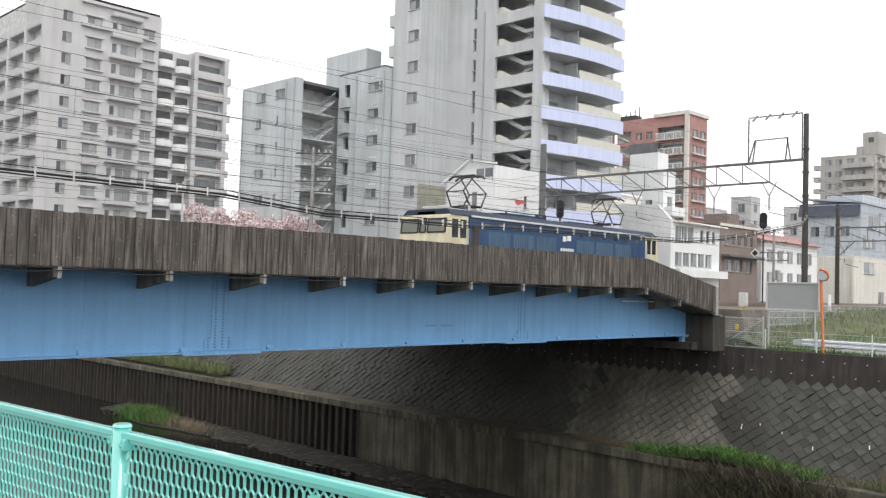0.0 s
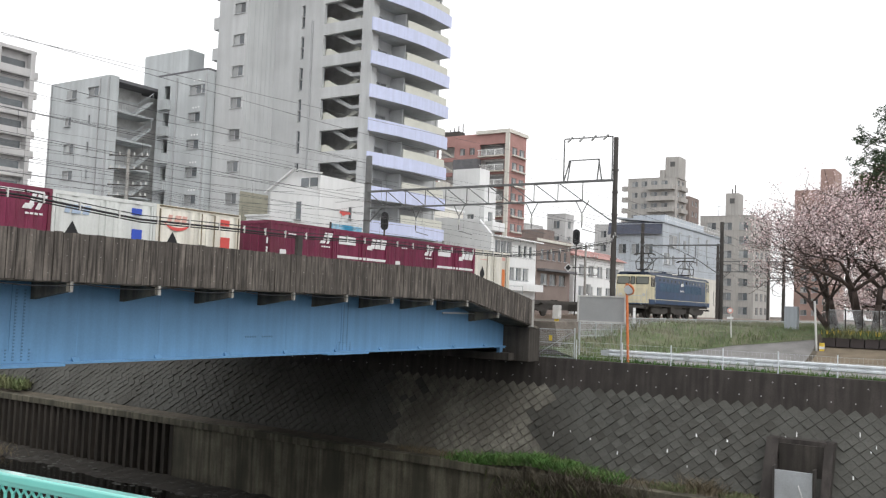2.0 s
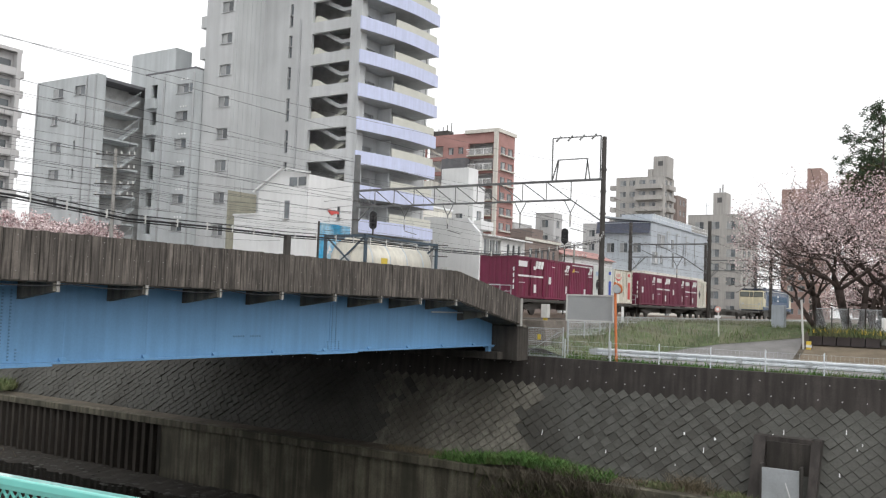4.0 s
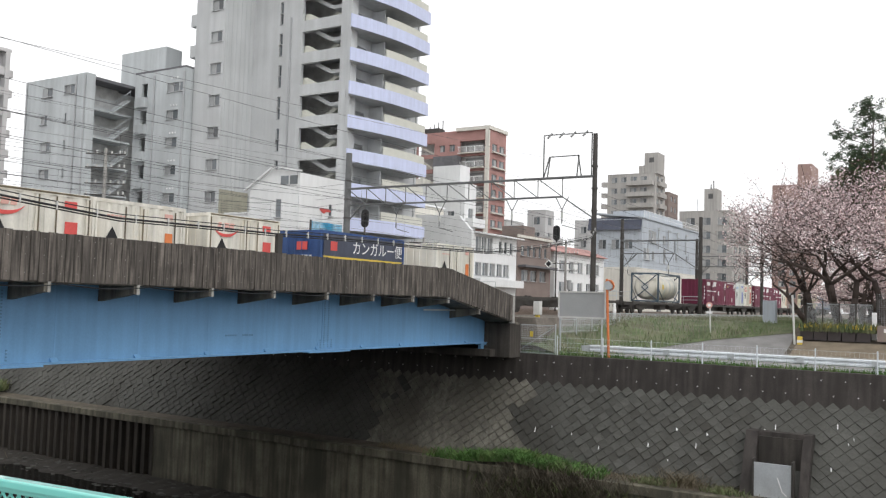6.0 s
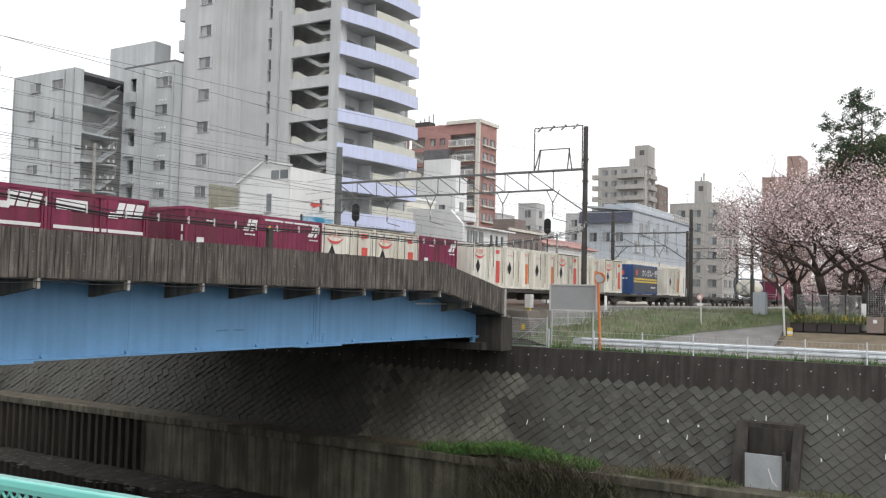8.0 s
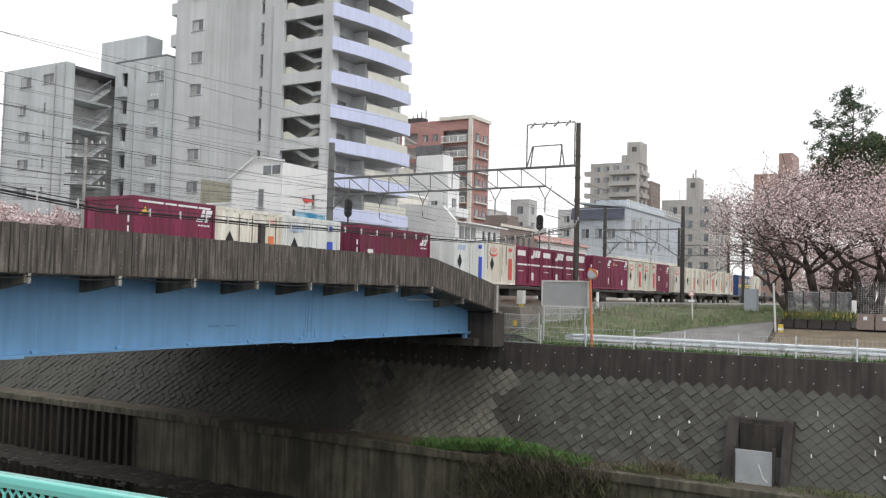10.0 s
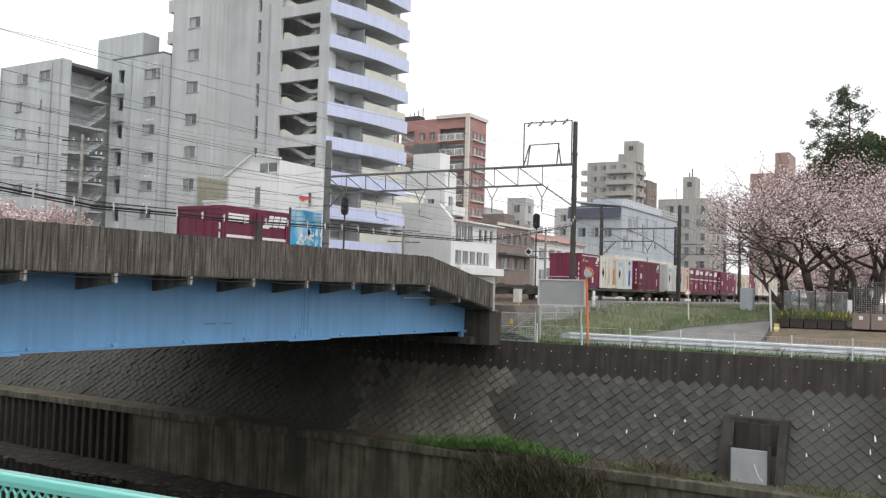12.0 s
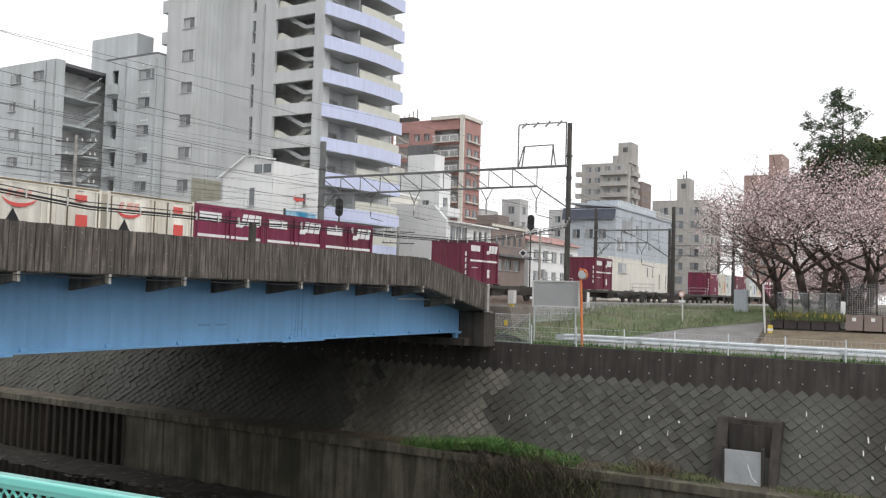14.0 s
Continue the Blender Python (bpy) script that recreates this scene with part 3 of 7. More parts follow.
def cream_a():
    ob = container_base("cream_box", 3.75, 2.5, "cream freight container with red squares and a red sweeping emblem", 6)
    doors(ob, "cream_box")
    swoosh(ob, 0.9, 2.02)
    diamond(ob, 0.65, 1.2)
    mark(ob, "square", "red_mark", 2.8, 3.24, 2.02, 2.24, y=-CW / 2 - 0.04)
    mark(ob, "tall_label", "red_mark", 2.84, 3.28, 0.3, 1.6, y=-CW / 2 - 0.04)
    for x, z0 in ((1.9, 0.5), (3.66, 0.3), (0.06, 0.9), (2.5, 1.2)):
        mark(ob, "rust_streak", "dry_weed", x, x + 0.05, z0, 2.36, y=-CW / 2 - 0.045)
    mark(ob, "grime_edge", "dry_weed", 0.05, 3.7, 2.42, 2.48)
    return ob


def cream_b():
    ob = container_base("cream_box", 3.75, 2.5, "weathered cream freight container with an orange label and black diamond", 8)
    doors(ob, "cream_box")
    mark(ob, "tall_label", "orange_mark", 2.9, 3.22, 0.3, 1.55, y=-CW / 2 - 0.04)
    mark(ob, "square", "faded_red", 2.86, 3.22, 2.04, 2.22, y=-CW / 2 - 0.04)
    small_print(ob, 0.5, 1.95, 5, "faded_red")
    diamond(ob, 0.72, 1.2)
    for x, z0 in ((1.2, 0.6), (1.92, 0.4), (3.3, 0.3)):
        mark(ob, "rust_streak", "dry_weed", x, x + 0.05, z0, 2.3, y=-CW / 2 - 0.045)
    return ob


def white_a():
    ob = container_base("white_box", 3.75, 2.5, "white freight container with blue squares and black diamond", 6)
    doors(ob, "white_box")
    for x0, x1 in ((0.35, 0.52), (0.6, 0.9), (0.98, 1.2)):
        part("emblem", prism(B(), [(x0, -CW / 2 - 0.045, 1.84), (x1, -CW / 2 - 0.045, 1.84), (x1 + 0.08, -CW / 2 - 0.045, 2.12), (x0 + 0.08, -CW / 2 - 0.045, 2.12)], (0, 0.015, 0)), "pale_blue_mark", ob)
    diamond(ob, 0.65, 1.2)
    mark(ob, "square", "blue_mark", 2.8, 3.2, 2.02, 2.24, y=-CW / 2 - 0.04)
    mark(ob, "tall_label", "blue_mark", 2.84, 3.24, 0.3, 1.55, y=-CW / 2 - 0.04)
    return ob


def blue_long():
    ob = container_base("blue_box", 6.2, 2.4, "blue freight container with slate sides, white lettering and yellow stripes", 18)
    part("side_panel", box(B(), 0.12, 6.08, -1.262, -1.25, 0.14, 2.26), "slate", ob, "slate grey side sheet")
    text_on("カンガルー便", 0.66, "white_mark", ob, pose(4.1, -1.268, 1.72, 90), label="white Japanese lettering")
    mark(ob, "stripe", "yellow", 0.12, 6.08, 1.16, 1.3, y=-1.266)
    mark(ob, "stripe", "yellow", 0.12, 6.08, 0.94, 1.08, y=-1.266)
    mark(ob, "emblem", "red_mark", 0.6, 1.05, 1.55, 1.95, y=-1.266)
    part("end_emblem", box(B(), -0.066, -0.05, -0.5, 0.1, 1.55, 1.9), "red_mark", ob)
    for i in range(5):
        part("end_bar", box(B(), -0.066, -0.05, -0.75 + 0.24 * i, -0.57 + 0.24 * i, 1.2, 1.32), "white_mark", ob)
        mark(ob, "fine_bar", "white_mark", 4.5 + 0.24 * i, 4.68 + 0.24 * i, 0.5, 0.62, y=-1.266)
    small_print(ob, 0.3, 0.55, 4)
    return ob


def burgundy_long():
    ob = container_base("burgundy", 6.1, 2.5, "long burgundy freight container with a white label plate and emblem", 16)
    emblem_small(ob, 5.1, 1.82)
    small_print(ob, 0.6, 2.05, 4)
    mark(ob, "label_plate", "white_mark", 0.55, 1.0, 0.95, 1.4)
    small_print(ob, 0.3, 0.5, 3)
    mark(ob, "fine_bar", "white_mark", 5.2, 5.35, 0.4, 1.0)
    rear_print(ob, "white_mark")
    return ob


def tank_box():
    ob = thing("tank_container", pose(0, -500, 0), "cream cylindrical tank container in a dark steel frame", "container", "containers on the freight train")
    bm = B()
    rod(bm, (0.35, 0, 1.28), (5.7, 0, 1.28), 1.1, 32)
    rod(bm, (0.12, 0, 1.28), (0.35, 0, 1.28), 0.75, 32, 1.1)
    rod(bm, (5.7, 0, 1.28), (5.93, 0, 1.28), 1.1, 32, 0.75)
    part("tank", bm, "tank", ob, "cream cylinder", 0, True)
    for x in (0.7, 2.1, 3.5, 4.9):
        part("strap", rod(B(), (x, 0, 1.28), (x + 0.09, 0, 1.28), 1.115, 32), "zinc", ob, "", 0, True)
    part("end_plate", box(B(), 0.04, 0.1, -0.3, 0.3, 1.0, 1.55), "insulator", ob)
    bm = B()
    for x in (0.05, 6.0):
        for y in (-1.18, 1.18):
            box(bm, x - 0.06, x + 0.06, y - 0.06, y + 0.06, 0, 2.5)
            bar(bm, (x, y, 0.06), (x, -y * 0.25, 1.25), 0.07)
            bar(bm, (x, y, 2.44), (x, -y * 0.25, 1.25), 0.07)
        for z in (0.06, 2.44):
            box(bm, x - 0.06, x + 0.06, -1.18, 1.18, z - 0.06, z + 0.06)
    for y in (-1.18, 1.18):
        for z in (0.06, 2.44):
            box(bm, 0.05, 6.0, y - 0.05, y + 0.05, z - 0.05, z + 0.05)
        bar(bm, (1.6, y, 0.06), (0.05, y, 1.2), 0.06)
        bar(bm, (4.4, y, 0.06), (6.0, y, 1.2), 0.06)
    part("frame", bm, "tank_frame", ob, "dark blue steel frame")
    bm = B()
    box(bm, 0.6, 5.4, -0.45, 0.45, 2.36, 2.42)
    part("catwalk", bm, "zinc", ob)
    mark(ob, "notice", "yellow", 1.4, 1.9, 1.1, 1.5, y=-1.1)
    return ob


def wheelset(bm, x):
    for y in (-0.56, 0.56):
        rod(bm, (x, y - 0.06, 0.43), (x, y + 0.06, 0.43), 0.43, 16)
    rod(bm, (x, -0.56, 0.43), (x, 0.56, 0.43), 0.08, 8)


def flat_wagon():
    """Origin at the middle of the wagon, on the rail."""
    ob = thing("flat_wagon", pose(0, -500, 0), "dark grey container flat wagon running on the near track", "wagon", "wagons of the freight train")
    bm = B()
    for y in (-0.35, 0.35):
        prism(bm, [(-9.6, y - 0.08, 0.95), (-9.6, y - 0.08, 0.7), (-5.5, y - 0.08, 0.62), (-4.0, y - 0.08, 0.4), (4.0, y - 0.08, 0.4), (5.5, y - 0.08, 0.62), (9.6, y - 0.08, 0.7), (9.6, y - 0.08, 0.95)], (0, 0.16, 0))
    for y in (-1.2, 1.2):
        box(bm, -9.7, 9.7, y - 0.05, y + 0.05, 0.8, 0.98)
    for i in range(13):
        x = -9.6 + 1.6 * i
        box(bm, x - 0.07, x + 0.07, -1.2, 1.2, 0.82, 0.96)
    part("frame", bm, "dark_steel", ob)
    bm = B()
    for i in range(10):
        x = -9.4 + 3.9 * (i // 2) + (3.4 if i % 2 else 0)
        for y in (-1.15, 1.15):
            box(bm, x - 0.1, x + 0.1, y - 0.07, y + 0.07, 0.98, 1.04)
    tagged(part("lashing_block", bm, "dark_steel", ob), kind="stuff")
    for s in (-1, 1):
        bm = B()
        for y in (-0.95, 0.95):
            prism(bm, [(s * 7.1 - 1.25, y - 0.06, 0.55), (s * 7.1 - 0.5, y - 0.06, 0.32), (s * 7.1 + 0.5, y - 0.06, 0.32), (s * 7.1 + 1.25, y - 0.06, 0.55), (s * 7.1 + 1.25, y - 0.06, 0.68), (s * 7.1 - 1.25, y - 0.06, 0.68)], (0, 0.12, 0))
        box(bm, s * 7.1 - 0.3, s * 7.1 + 0.3, -0.95, 0.95, 0.4, 0.72)
        bogie = part("bogie", bm, "dark_steel", ob)
        for d in (-0.95, 0.95):
            part("wheelset", (lambda b: (wheelset(b, s * 7.1 + d), b)[1])(B()), "dark_steel", bogie)
        bm = B()
        box(bm, s * 9.9 - 0.45, s * 9.9 + 0.45, -0.12, 0.12, 0.75, 0.95)
        part("coupler", bm, "dark_steel", ob)
        bm = B()
        for y in (-1.0, 1.0):
            rod(bm, (s * 9.75, y, 0.95), (s * 9.75, y, 1.75), 0.02, 6)
        rod(bm, (s * 9.75, -1.0, 1.75), (s * 9.75, 1.0, 1.75), 0.02, 6)
        rod(bm, (s * 9.75, -1.0, 1.4), (s * 9.75, 1.0, 1.4), 0.02, 6)
        part("hand_rail", bm, "zinc", ob)
    bm = B()
    box(bm, -2.2, -0.9, -1.0, -0.4, 0.35, 0.8)
    part("brake_box", bm, "dark_steel", ob)
    part("air_tank", rod(B(), (0.5, -0.75, 0.6), (2.0, -0.75, 0.6), 0.2, 12), "dark_steel", ob)
    return ob


def locomotive():
    """Origin at the rear end (cab end nearer the bridge), on the rail; length 16.4."""
    L, W = 15.9, 2.8
    ob = thing("electric_locomotive", pose(0, -500, 0), "blue and cream electric locomotive with raised pantographs", "locomotive")
    bm = B()
    box(bm, 1.3, L - 1.3, -W / 2, W / 2, 1.15, 3.42)
    part("body", bm, "loco_blue", ob, "dark blue body", 0.05)
    # cabs: sloped fronts
    for s, x0 in ((1, 0.0), (-1, L)):
        bm = B()
        prism(bm, [(x0, -W / 2, 1.15), (x0 + s * 1.3, -W / 2, 1.15), (x0 + s * 1.3, -W / 2, 3.42), (x0 + s * 0.16, -W / 2, 3.42), (x0 + s * 0.02, -W / 2, 2.35)], (0, W, 0))
        cab = part("cab", bm, "loco_cream", ob, "cream cab end", 0.05)
        bm = B()
        box(bm, x0 + s * 0.02 - 0.01, x0 + s * 1.32, -W / 2 - 0.004, W / 2 + 0.004, 1.12, 1.55) if s > 0 else box(bm, x0 - 1.32, x0 - 0.01, -W / 2 - 0.004, W / 2 + 0.004, 1.12, 1.55)
        part("skirt", bm, "loco_blue", cab)
        for y in (-0.78, 0.0, 0.78):
            w = 0.5 if y else 0.16
            bm = B()
            a, b = Vector((x0 + s * 0.066, y, 2.7)), Vector((x0 + s * 0.136, y, 3.24))
            prism(bm, [a + Vector((-s * 0.012, -w, 0)), a + Vector((-s * 0.012, w, 0)), b + Vector((-s * 0.012, w, 0)), b + Vector((-s * 0.012, -w, 0))], (s * 0.03, 0, 0))
            ws = part("windscreen", bm, "cab_glass", cab)
            bm = B()
            for c, d in ((a + Vector((0, -w, 0)), b + Vector((0, -w, 0))), (a + Vector((0, w, 0)), b + Vector((0, w, 0))), (a + Vector((0, -w, 0)), a + Vector((0, w, 0))), (b + Vector((0, -w, 0)), b + Vector((0, w, 0)))):
                bar(bm, c - Vector((s * 0.015, 0, 0)), d - Vector((s * 0.015, 0, 0)), 0.05)
            part("gasket", bm, "black", ws)
        for y in (-0.95, 0.95):
            part("headlight", rod(B(), (x0 - s * 0.06, y, 1.85), (x0 + s * 0.05, y, 1.85), 0.12, 14), "insulator", cab)
        for k, xx in enumerate((0.5, 0.98)):
            bm = B()
            xa = x0 + s * xx
            box(bm, xa - 0.17, xa + 0.17, -W / 2 - 0.012, -W / 2 + 0.01, 2.5, 3.24)
            part("door_window" if k else "side_window", bm, "windscreen", cab)
        bm = B()
        for y in (-1.2, 1.2):
            rod(bm, (x0 - s * 0.04, y, 1.3), (x0 - s * 0.04, y, 2.3), 0.02, 6)
        rod(bm, (x0 + s * 1.25, -W / 2 - 0.05, 1.3), (x0 + s * 1.25, -W / 2 - 0.05, 2.9), 0.02, 6)
        part("grab_rail", bm, "zinc", cab)
        bm = B()
        box(bm, min(x0, x0 - s * 0.35), max(x0, x0 - s * 0.35), -1.3, 1.3, 0.75, 0.9)
        box(bm, min(x0 - s * 0.1, x0 - s * 0.6), max(x0 - s * 0.1, x0 - s * 0.6), -0.15, 0.15, 0.75, 1.0)
        part("coupler", bm, "dark_steel", ob)
        bm = B()
        box(bm, min(x0 + s * 0.25, x0 + s * 1.3), max(x0 + s * 0.25, x0 + s * 1.3), -0.5, 0.5, 3.42, 3.56)
        part("roof_light", bm, "loco_blue", cab)
    bm = B()
    prism(bm, [(0.25, -W / 2 - 0.06, 3.4), (0.25, W / 2 + 0.06, 3.4), (0.25, W / 2 - 0.25, 3.66), (0.25, -W / 2 + 0.25, 3.66)], (L - 0.5, 0, 0))
    part("roof", bm, "loco_roof", ob, "dark blue roof", 0.03)
    bm = B()
    box(bm, 1.4, L - 1.4, -W / 2 - 0.07, -W / 2 - 0.03, 3.37, 3.45)
    box(bm, 1.4, L - 1.4, W / 2 + 0.03, W / 2 + 0.07, 3.37, 3.45)
    part("gutter", bm, "insulator", ob, "pale gutter along the roof")
    bm = B()
    box(bm, 4.2, 7.2, -0.75, 0.75, 3.66, 3.8)
    box(bm, 9.0, 11.8, -0.7, 0.7, 3.66, 3.78)
    for x in (3.1, 7.8, 8.4, 12.9):
        rod(bm, (x, 0.3, 3.66), (x, 0.3, 4.05), 0.09, 10)
    rod(bm, (2.5, 0.3, 4.02), (14, 0.3, 4.02), 0.025, 6)
    part("roof_gear", bm, "loco_roof", ob)
    for i in range(13):
        x = 2.2 + i * 0.95
        part("clerestory_window", box(B(), x, x + 0.32, -W / 2 - 0.012, -W / 2 + 0.01, 3.0, 3.2), "glass", ob)
    for x in (2.5, 4.1, 5.7, 8.65, 10.25, 11.85):
        part("louvre", comb(B(), x, x + 1.42, 9, -W / 2 - 0.002, 0.035, 2.2, 2.86), "louvre", ob)
    bm = B()
    box(bm, 7.6, 7.84, -W / 2 - 0.03, -W / 2, 2.74, 2.98)
    box(bm, 7.92, 8.2, -W / 2 - 0.03, -W / 2, 2.78, 3.02)
    part("emblem", bm, "white_mark", ob, "white painted emblem")
    bm = B()
    for i in range(6):
        box(bm, 7.45 + i * 0.17, 7.56 + i * 0.17, -W / 2 - 0.03, -W / 2, 2.3, 2.43)
    part("number_bars", bm, "white_mark", ob)
    bm = B()
    box(bm, 0.1, L - 0.1, -W / 2 - 0.006, -W / 2, 1.5, 1.56)
    part("stripe", bm, "loco_cream", ob)
    # pantographs: base frame on insulators, folding arms and collector head
    for x in (2.6, 13.2):
        bm = B()
        for k in (-1, 1):
            rod(bm, (x + k * 0.35, -0.58, 3.95), (x + k * 0.35, 0.58, 3.95), 0.04, 6)
        for y in (-0.55, 0.55):
            rod(bm, (x - 0.42, y, 3.95), (x + 0.42, y, 3.95), 0.04, 6)
        panto = part("pantograph", bm, "dark_steel", ob, "dark folding steel pantograph")
        for k in (-1, 1):
            for y in (-0.55, 0.55):
                part("insulator", rod(B(), (x + k * 0.4, y, 3.66), (x + k * 0.4, y, 3.95), 0.06, 8), "insulator", panto)
                part("lower_arm", rod(B(), (x + k * 0.35, y, 3.95), (x + k * 0.72, y * 0.9, 4.55), 0.034, 6), "dark_steel", panto)
                part("upper_arm", rod(B(), (x + k * 0.72, y * 0.9, 4.55), (x - k * 0.12, y * 0.5, 5.22), 0.028, 6), "dark_steel", panto)
            part("knee_bar", rod(B(), (x + k * 0.72, -0.5, 4.55), (x + k * 0.72, 0.5, 4.55), 0.028, 6), "dark_steel", panto)
            part("collector", tube(B(), [(x + k * 0.2, -0.85, 5.12), (x + k * 0.2, -0.62, 5.25), (x + k * 0.2, 0.62, 5.25), (x + k * 0.2, 0.85, 5.12)], 0.045, 6), "dark_steel", panto)
    # bogies
    for x in (3.2, 8.15, 13.1):
        bm = B()
        for y in (-1.05, 1.05):
            prism(bm, [(x - 1.9, y - 0.08, 0.55), (x - 1.2, y - 0.08, 0.36), (x + 1.2, y - 0.08, 0.36), (x + 1.9, y - 0.08, 0.55), (x + 1.9, y - 0.08, 0.85), (x - 1.9, y - 0.08, 0.85)], (0, 0.16, 0))
        box(bm, x - 1.0, x + 1.0, -1.0, 1.0, 0.5, 1.1)
        bogie = part("bogie", bm, "dark_steel", ob)
        for d in (-1.25, 1.25):
            bm = B()
            for y in (-0.56, 0.56):
                rod(bm, (x + d, y - 0.07, 0.55), (x + d, y + 0.07, 0.55), 0.55, 18)
            rod(bm, (x + d, -0.5, 0.55), (x + d, 0.5, 0.55), 0.1, 8)
            part("wheelset", bm, "dark_steel", bogie)
    bm = B()
    box(bm, 0.2, L - 0.2, -1.25, 1.25, 0.95, 1.15)
    for x in (5.4, 10.4):
        box(bm, x, x + 0.9, -1.3, -0.6, 0.5, 0.95)
    part("underframe", bm, "dark_steel", ob)
    return ob


TRACK_Y = 25.85
DECK = 1.04
SLOT = 3.87
# front end of each wagon's load bed behind the locomotive's coupler, and its load from front to rear
WAGONS = [
    (0.0, "-----"), (-20.5, "Dbcbc"), (-41.45, "CWBcb"), (-62.3, "T"), (-84.8, "-----"), (-104.0, "-Q"), (-128.0, "DCDDC"), (-149.0, "cCCBc"),
    (-170.0, "bbbCW"), (-191.8, "E-WDB"), (-212.2, "-----"), (-232.2, "---b-"), (-252.8, "---b-"), (-274.1, "-bbbC"), (-293.7, "CCCCC"), (-314.5, "bBCCB")]


def build_train():
    kinds = {"B": burgundy_a(), "b": burgundy_b(), "c": burgundy_c(), "C": cream_a(), "D": cream_b(), "W": white_a(), "L": blue_long(), "E": burgundy_long(), "T": tank_box()}
    wag, used = flat_wagon(), set()

    def put(k, x):
        if k in used:
            ob = copy_thing(kinds[k], pose(x, TRACK_Y, RAIL + DECK))
        else:
            ob = kinds[k]
            ob.matrix_basis = pose(x, TRACK_Y, RAIL + DECK)
            used.add(k)
        START[ob.name] = (ob, x, RAIL + DECK)
    for i, (front, load) in enumerate(WAGONS):
        right = 23.15 + front
        mid = right - 9.7
        w = wag if i == 0 else copy_thing(wag, pose(mid, TRACK_Y, RAIL))
        shift = 1.1 if i == 0 else -3.0 if load == "-Q" else 0.0
        w.matrix_basis = pose(mid + shift, TRACK_Y, RAIL)
        START[w.name] = (w, mid + shift, RAIL)
        if load == "T":
            put("T", right - 7.1 - 6.05)
        elif load == "-Q":
            put("D", right - 3.35 - 3.75)
            put("L", right - 16.4)
            put("C", right - 19.1 - 3.75)
        else:
            for j, k in enumerate(load):
                if k != "-":
                    put(k, right - SLOT * j - (6.13 if k == "E" else 3.78))
    loco = locomotive()
    loco.matrix_basis = pose(25.0, TRACK_Y, RAIL)
    START[loco.name] = (loco, 25.0, RAIL)


build_train()

# ---- buildings behind the tracks ----
FRAMES = {}


def spot(plane, at, a, z, d):
    """Place on a facade: plane X faces -x (a is y), plane Y faces -y (a is x); d goes inwards."""
    return Vector((at + d, a, z)) if plane == "X" else Vector((a, at + d, z))


def facade(parent, plane, at, a0, a1, z0, z1, holes, mat, depth=0.3, name="wall"):
    """A wall with real openings and their reveals."""
    us = sorted({a0, a1, *[h[0] for h in holes], *[h[1] for h in holes]})
    zs = sorted({z0, z1, *[h[2] for h in holes], *[h[3] for h in holes]})
    bm = B()
    for ua, ub in zip(us, us[1:]):
        for za, zb in zip(zs, zs[1:]):
            mu, mz = (ua + ub) / 2, (za + zb) / 2
            if any(h[0] < mu < h[1] and h[2] < mz < h[3] for h in holes):
                continue
            for d in (0, depth):
                sheet(bm, [spot(plane, at, u, z, d) for u, z in ((ua, za), (ub, za), (ub, zb), (ua, zb))])
    for h in [(a0, a1, z0, z1), *[h[:4] for h in holes]]:
        c = [(h[0], h[2]), (h[1], h[2]), (h[1], h[3]), (h[0], h[3])]
        for i in range(4):
            p, q = c[i], c[(i + 1) % 4]
            sheet(bm, [spot(plane, at, *p, 0), spot(plane, at, *q, 0), spot(plane, at, *q, depth), spot(plane, at, *p, depth)])
    bmesh.ops.remove_doubles(bm, verts=bm.verts, dist=0.0005)
    w = part(name, bm, mat, parent)
    for h in holes:
        if h[4] in ("win", "pale"):
            window(parent, plane, at, h, depth * 0.5)
    return w


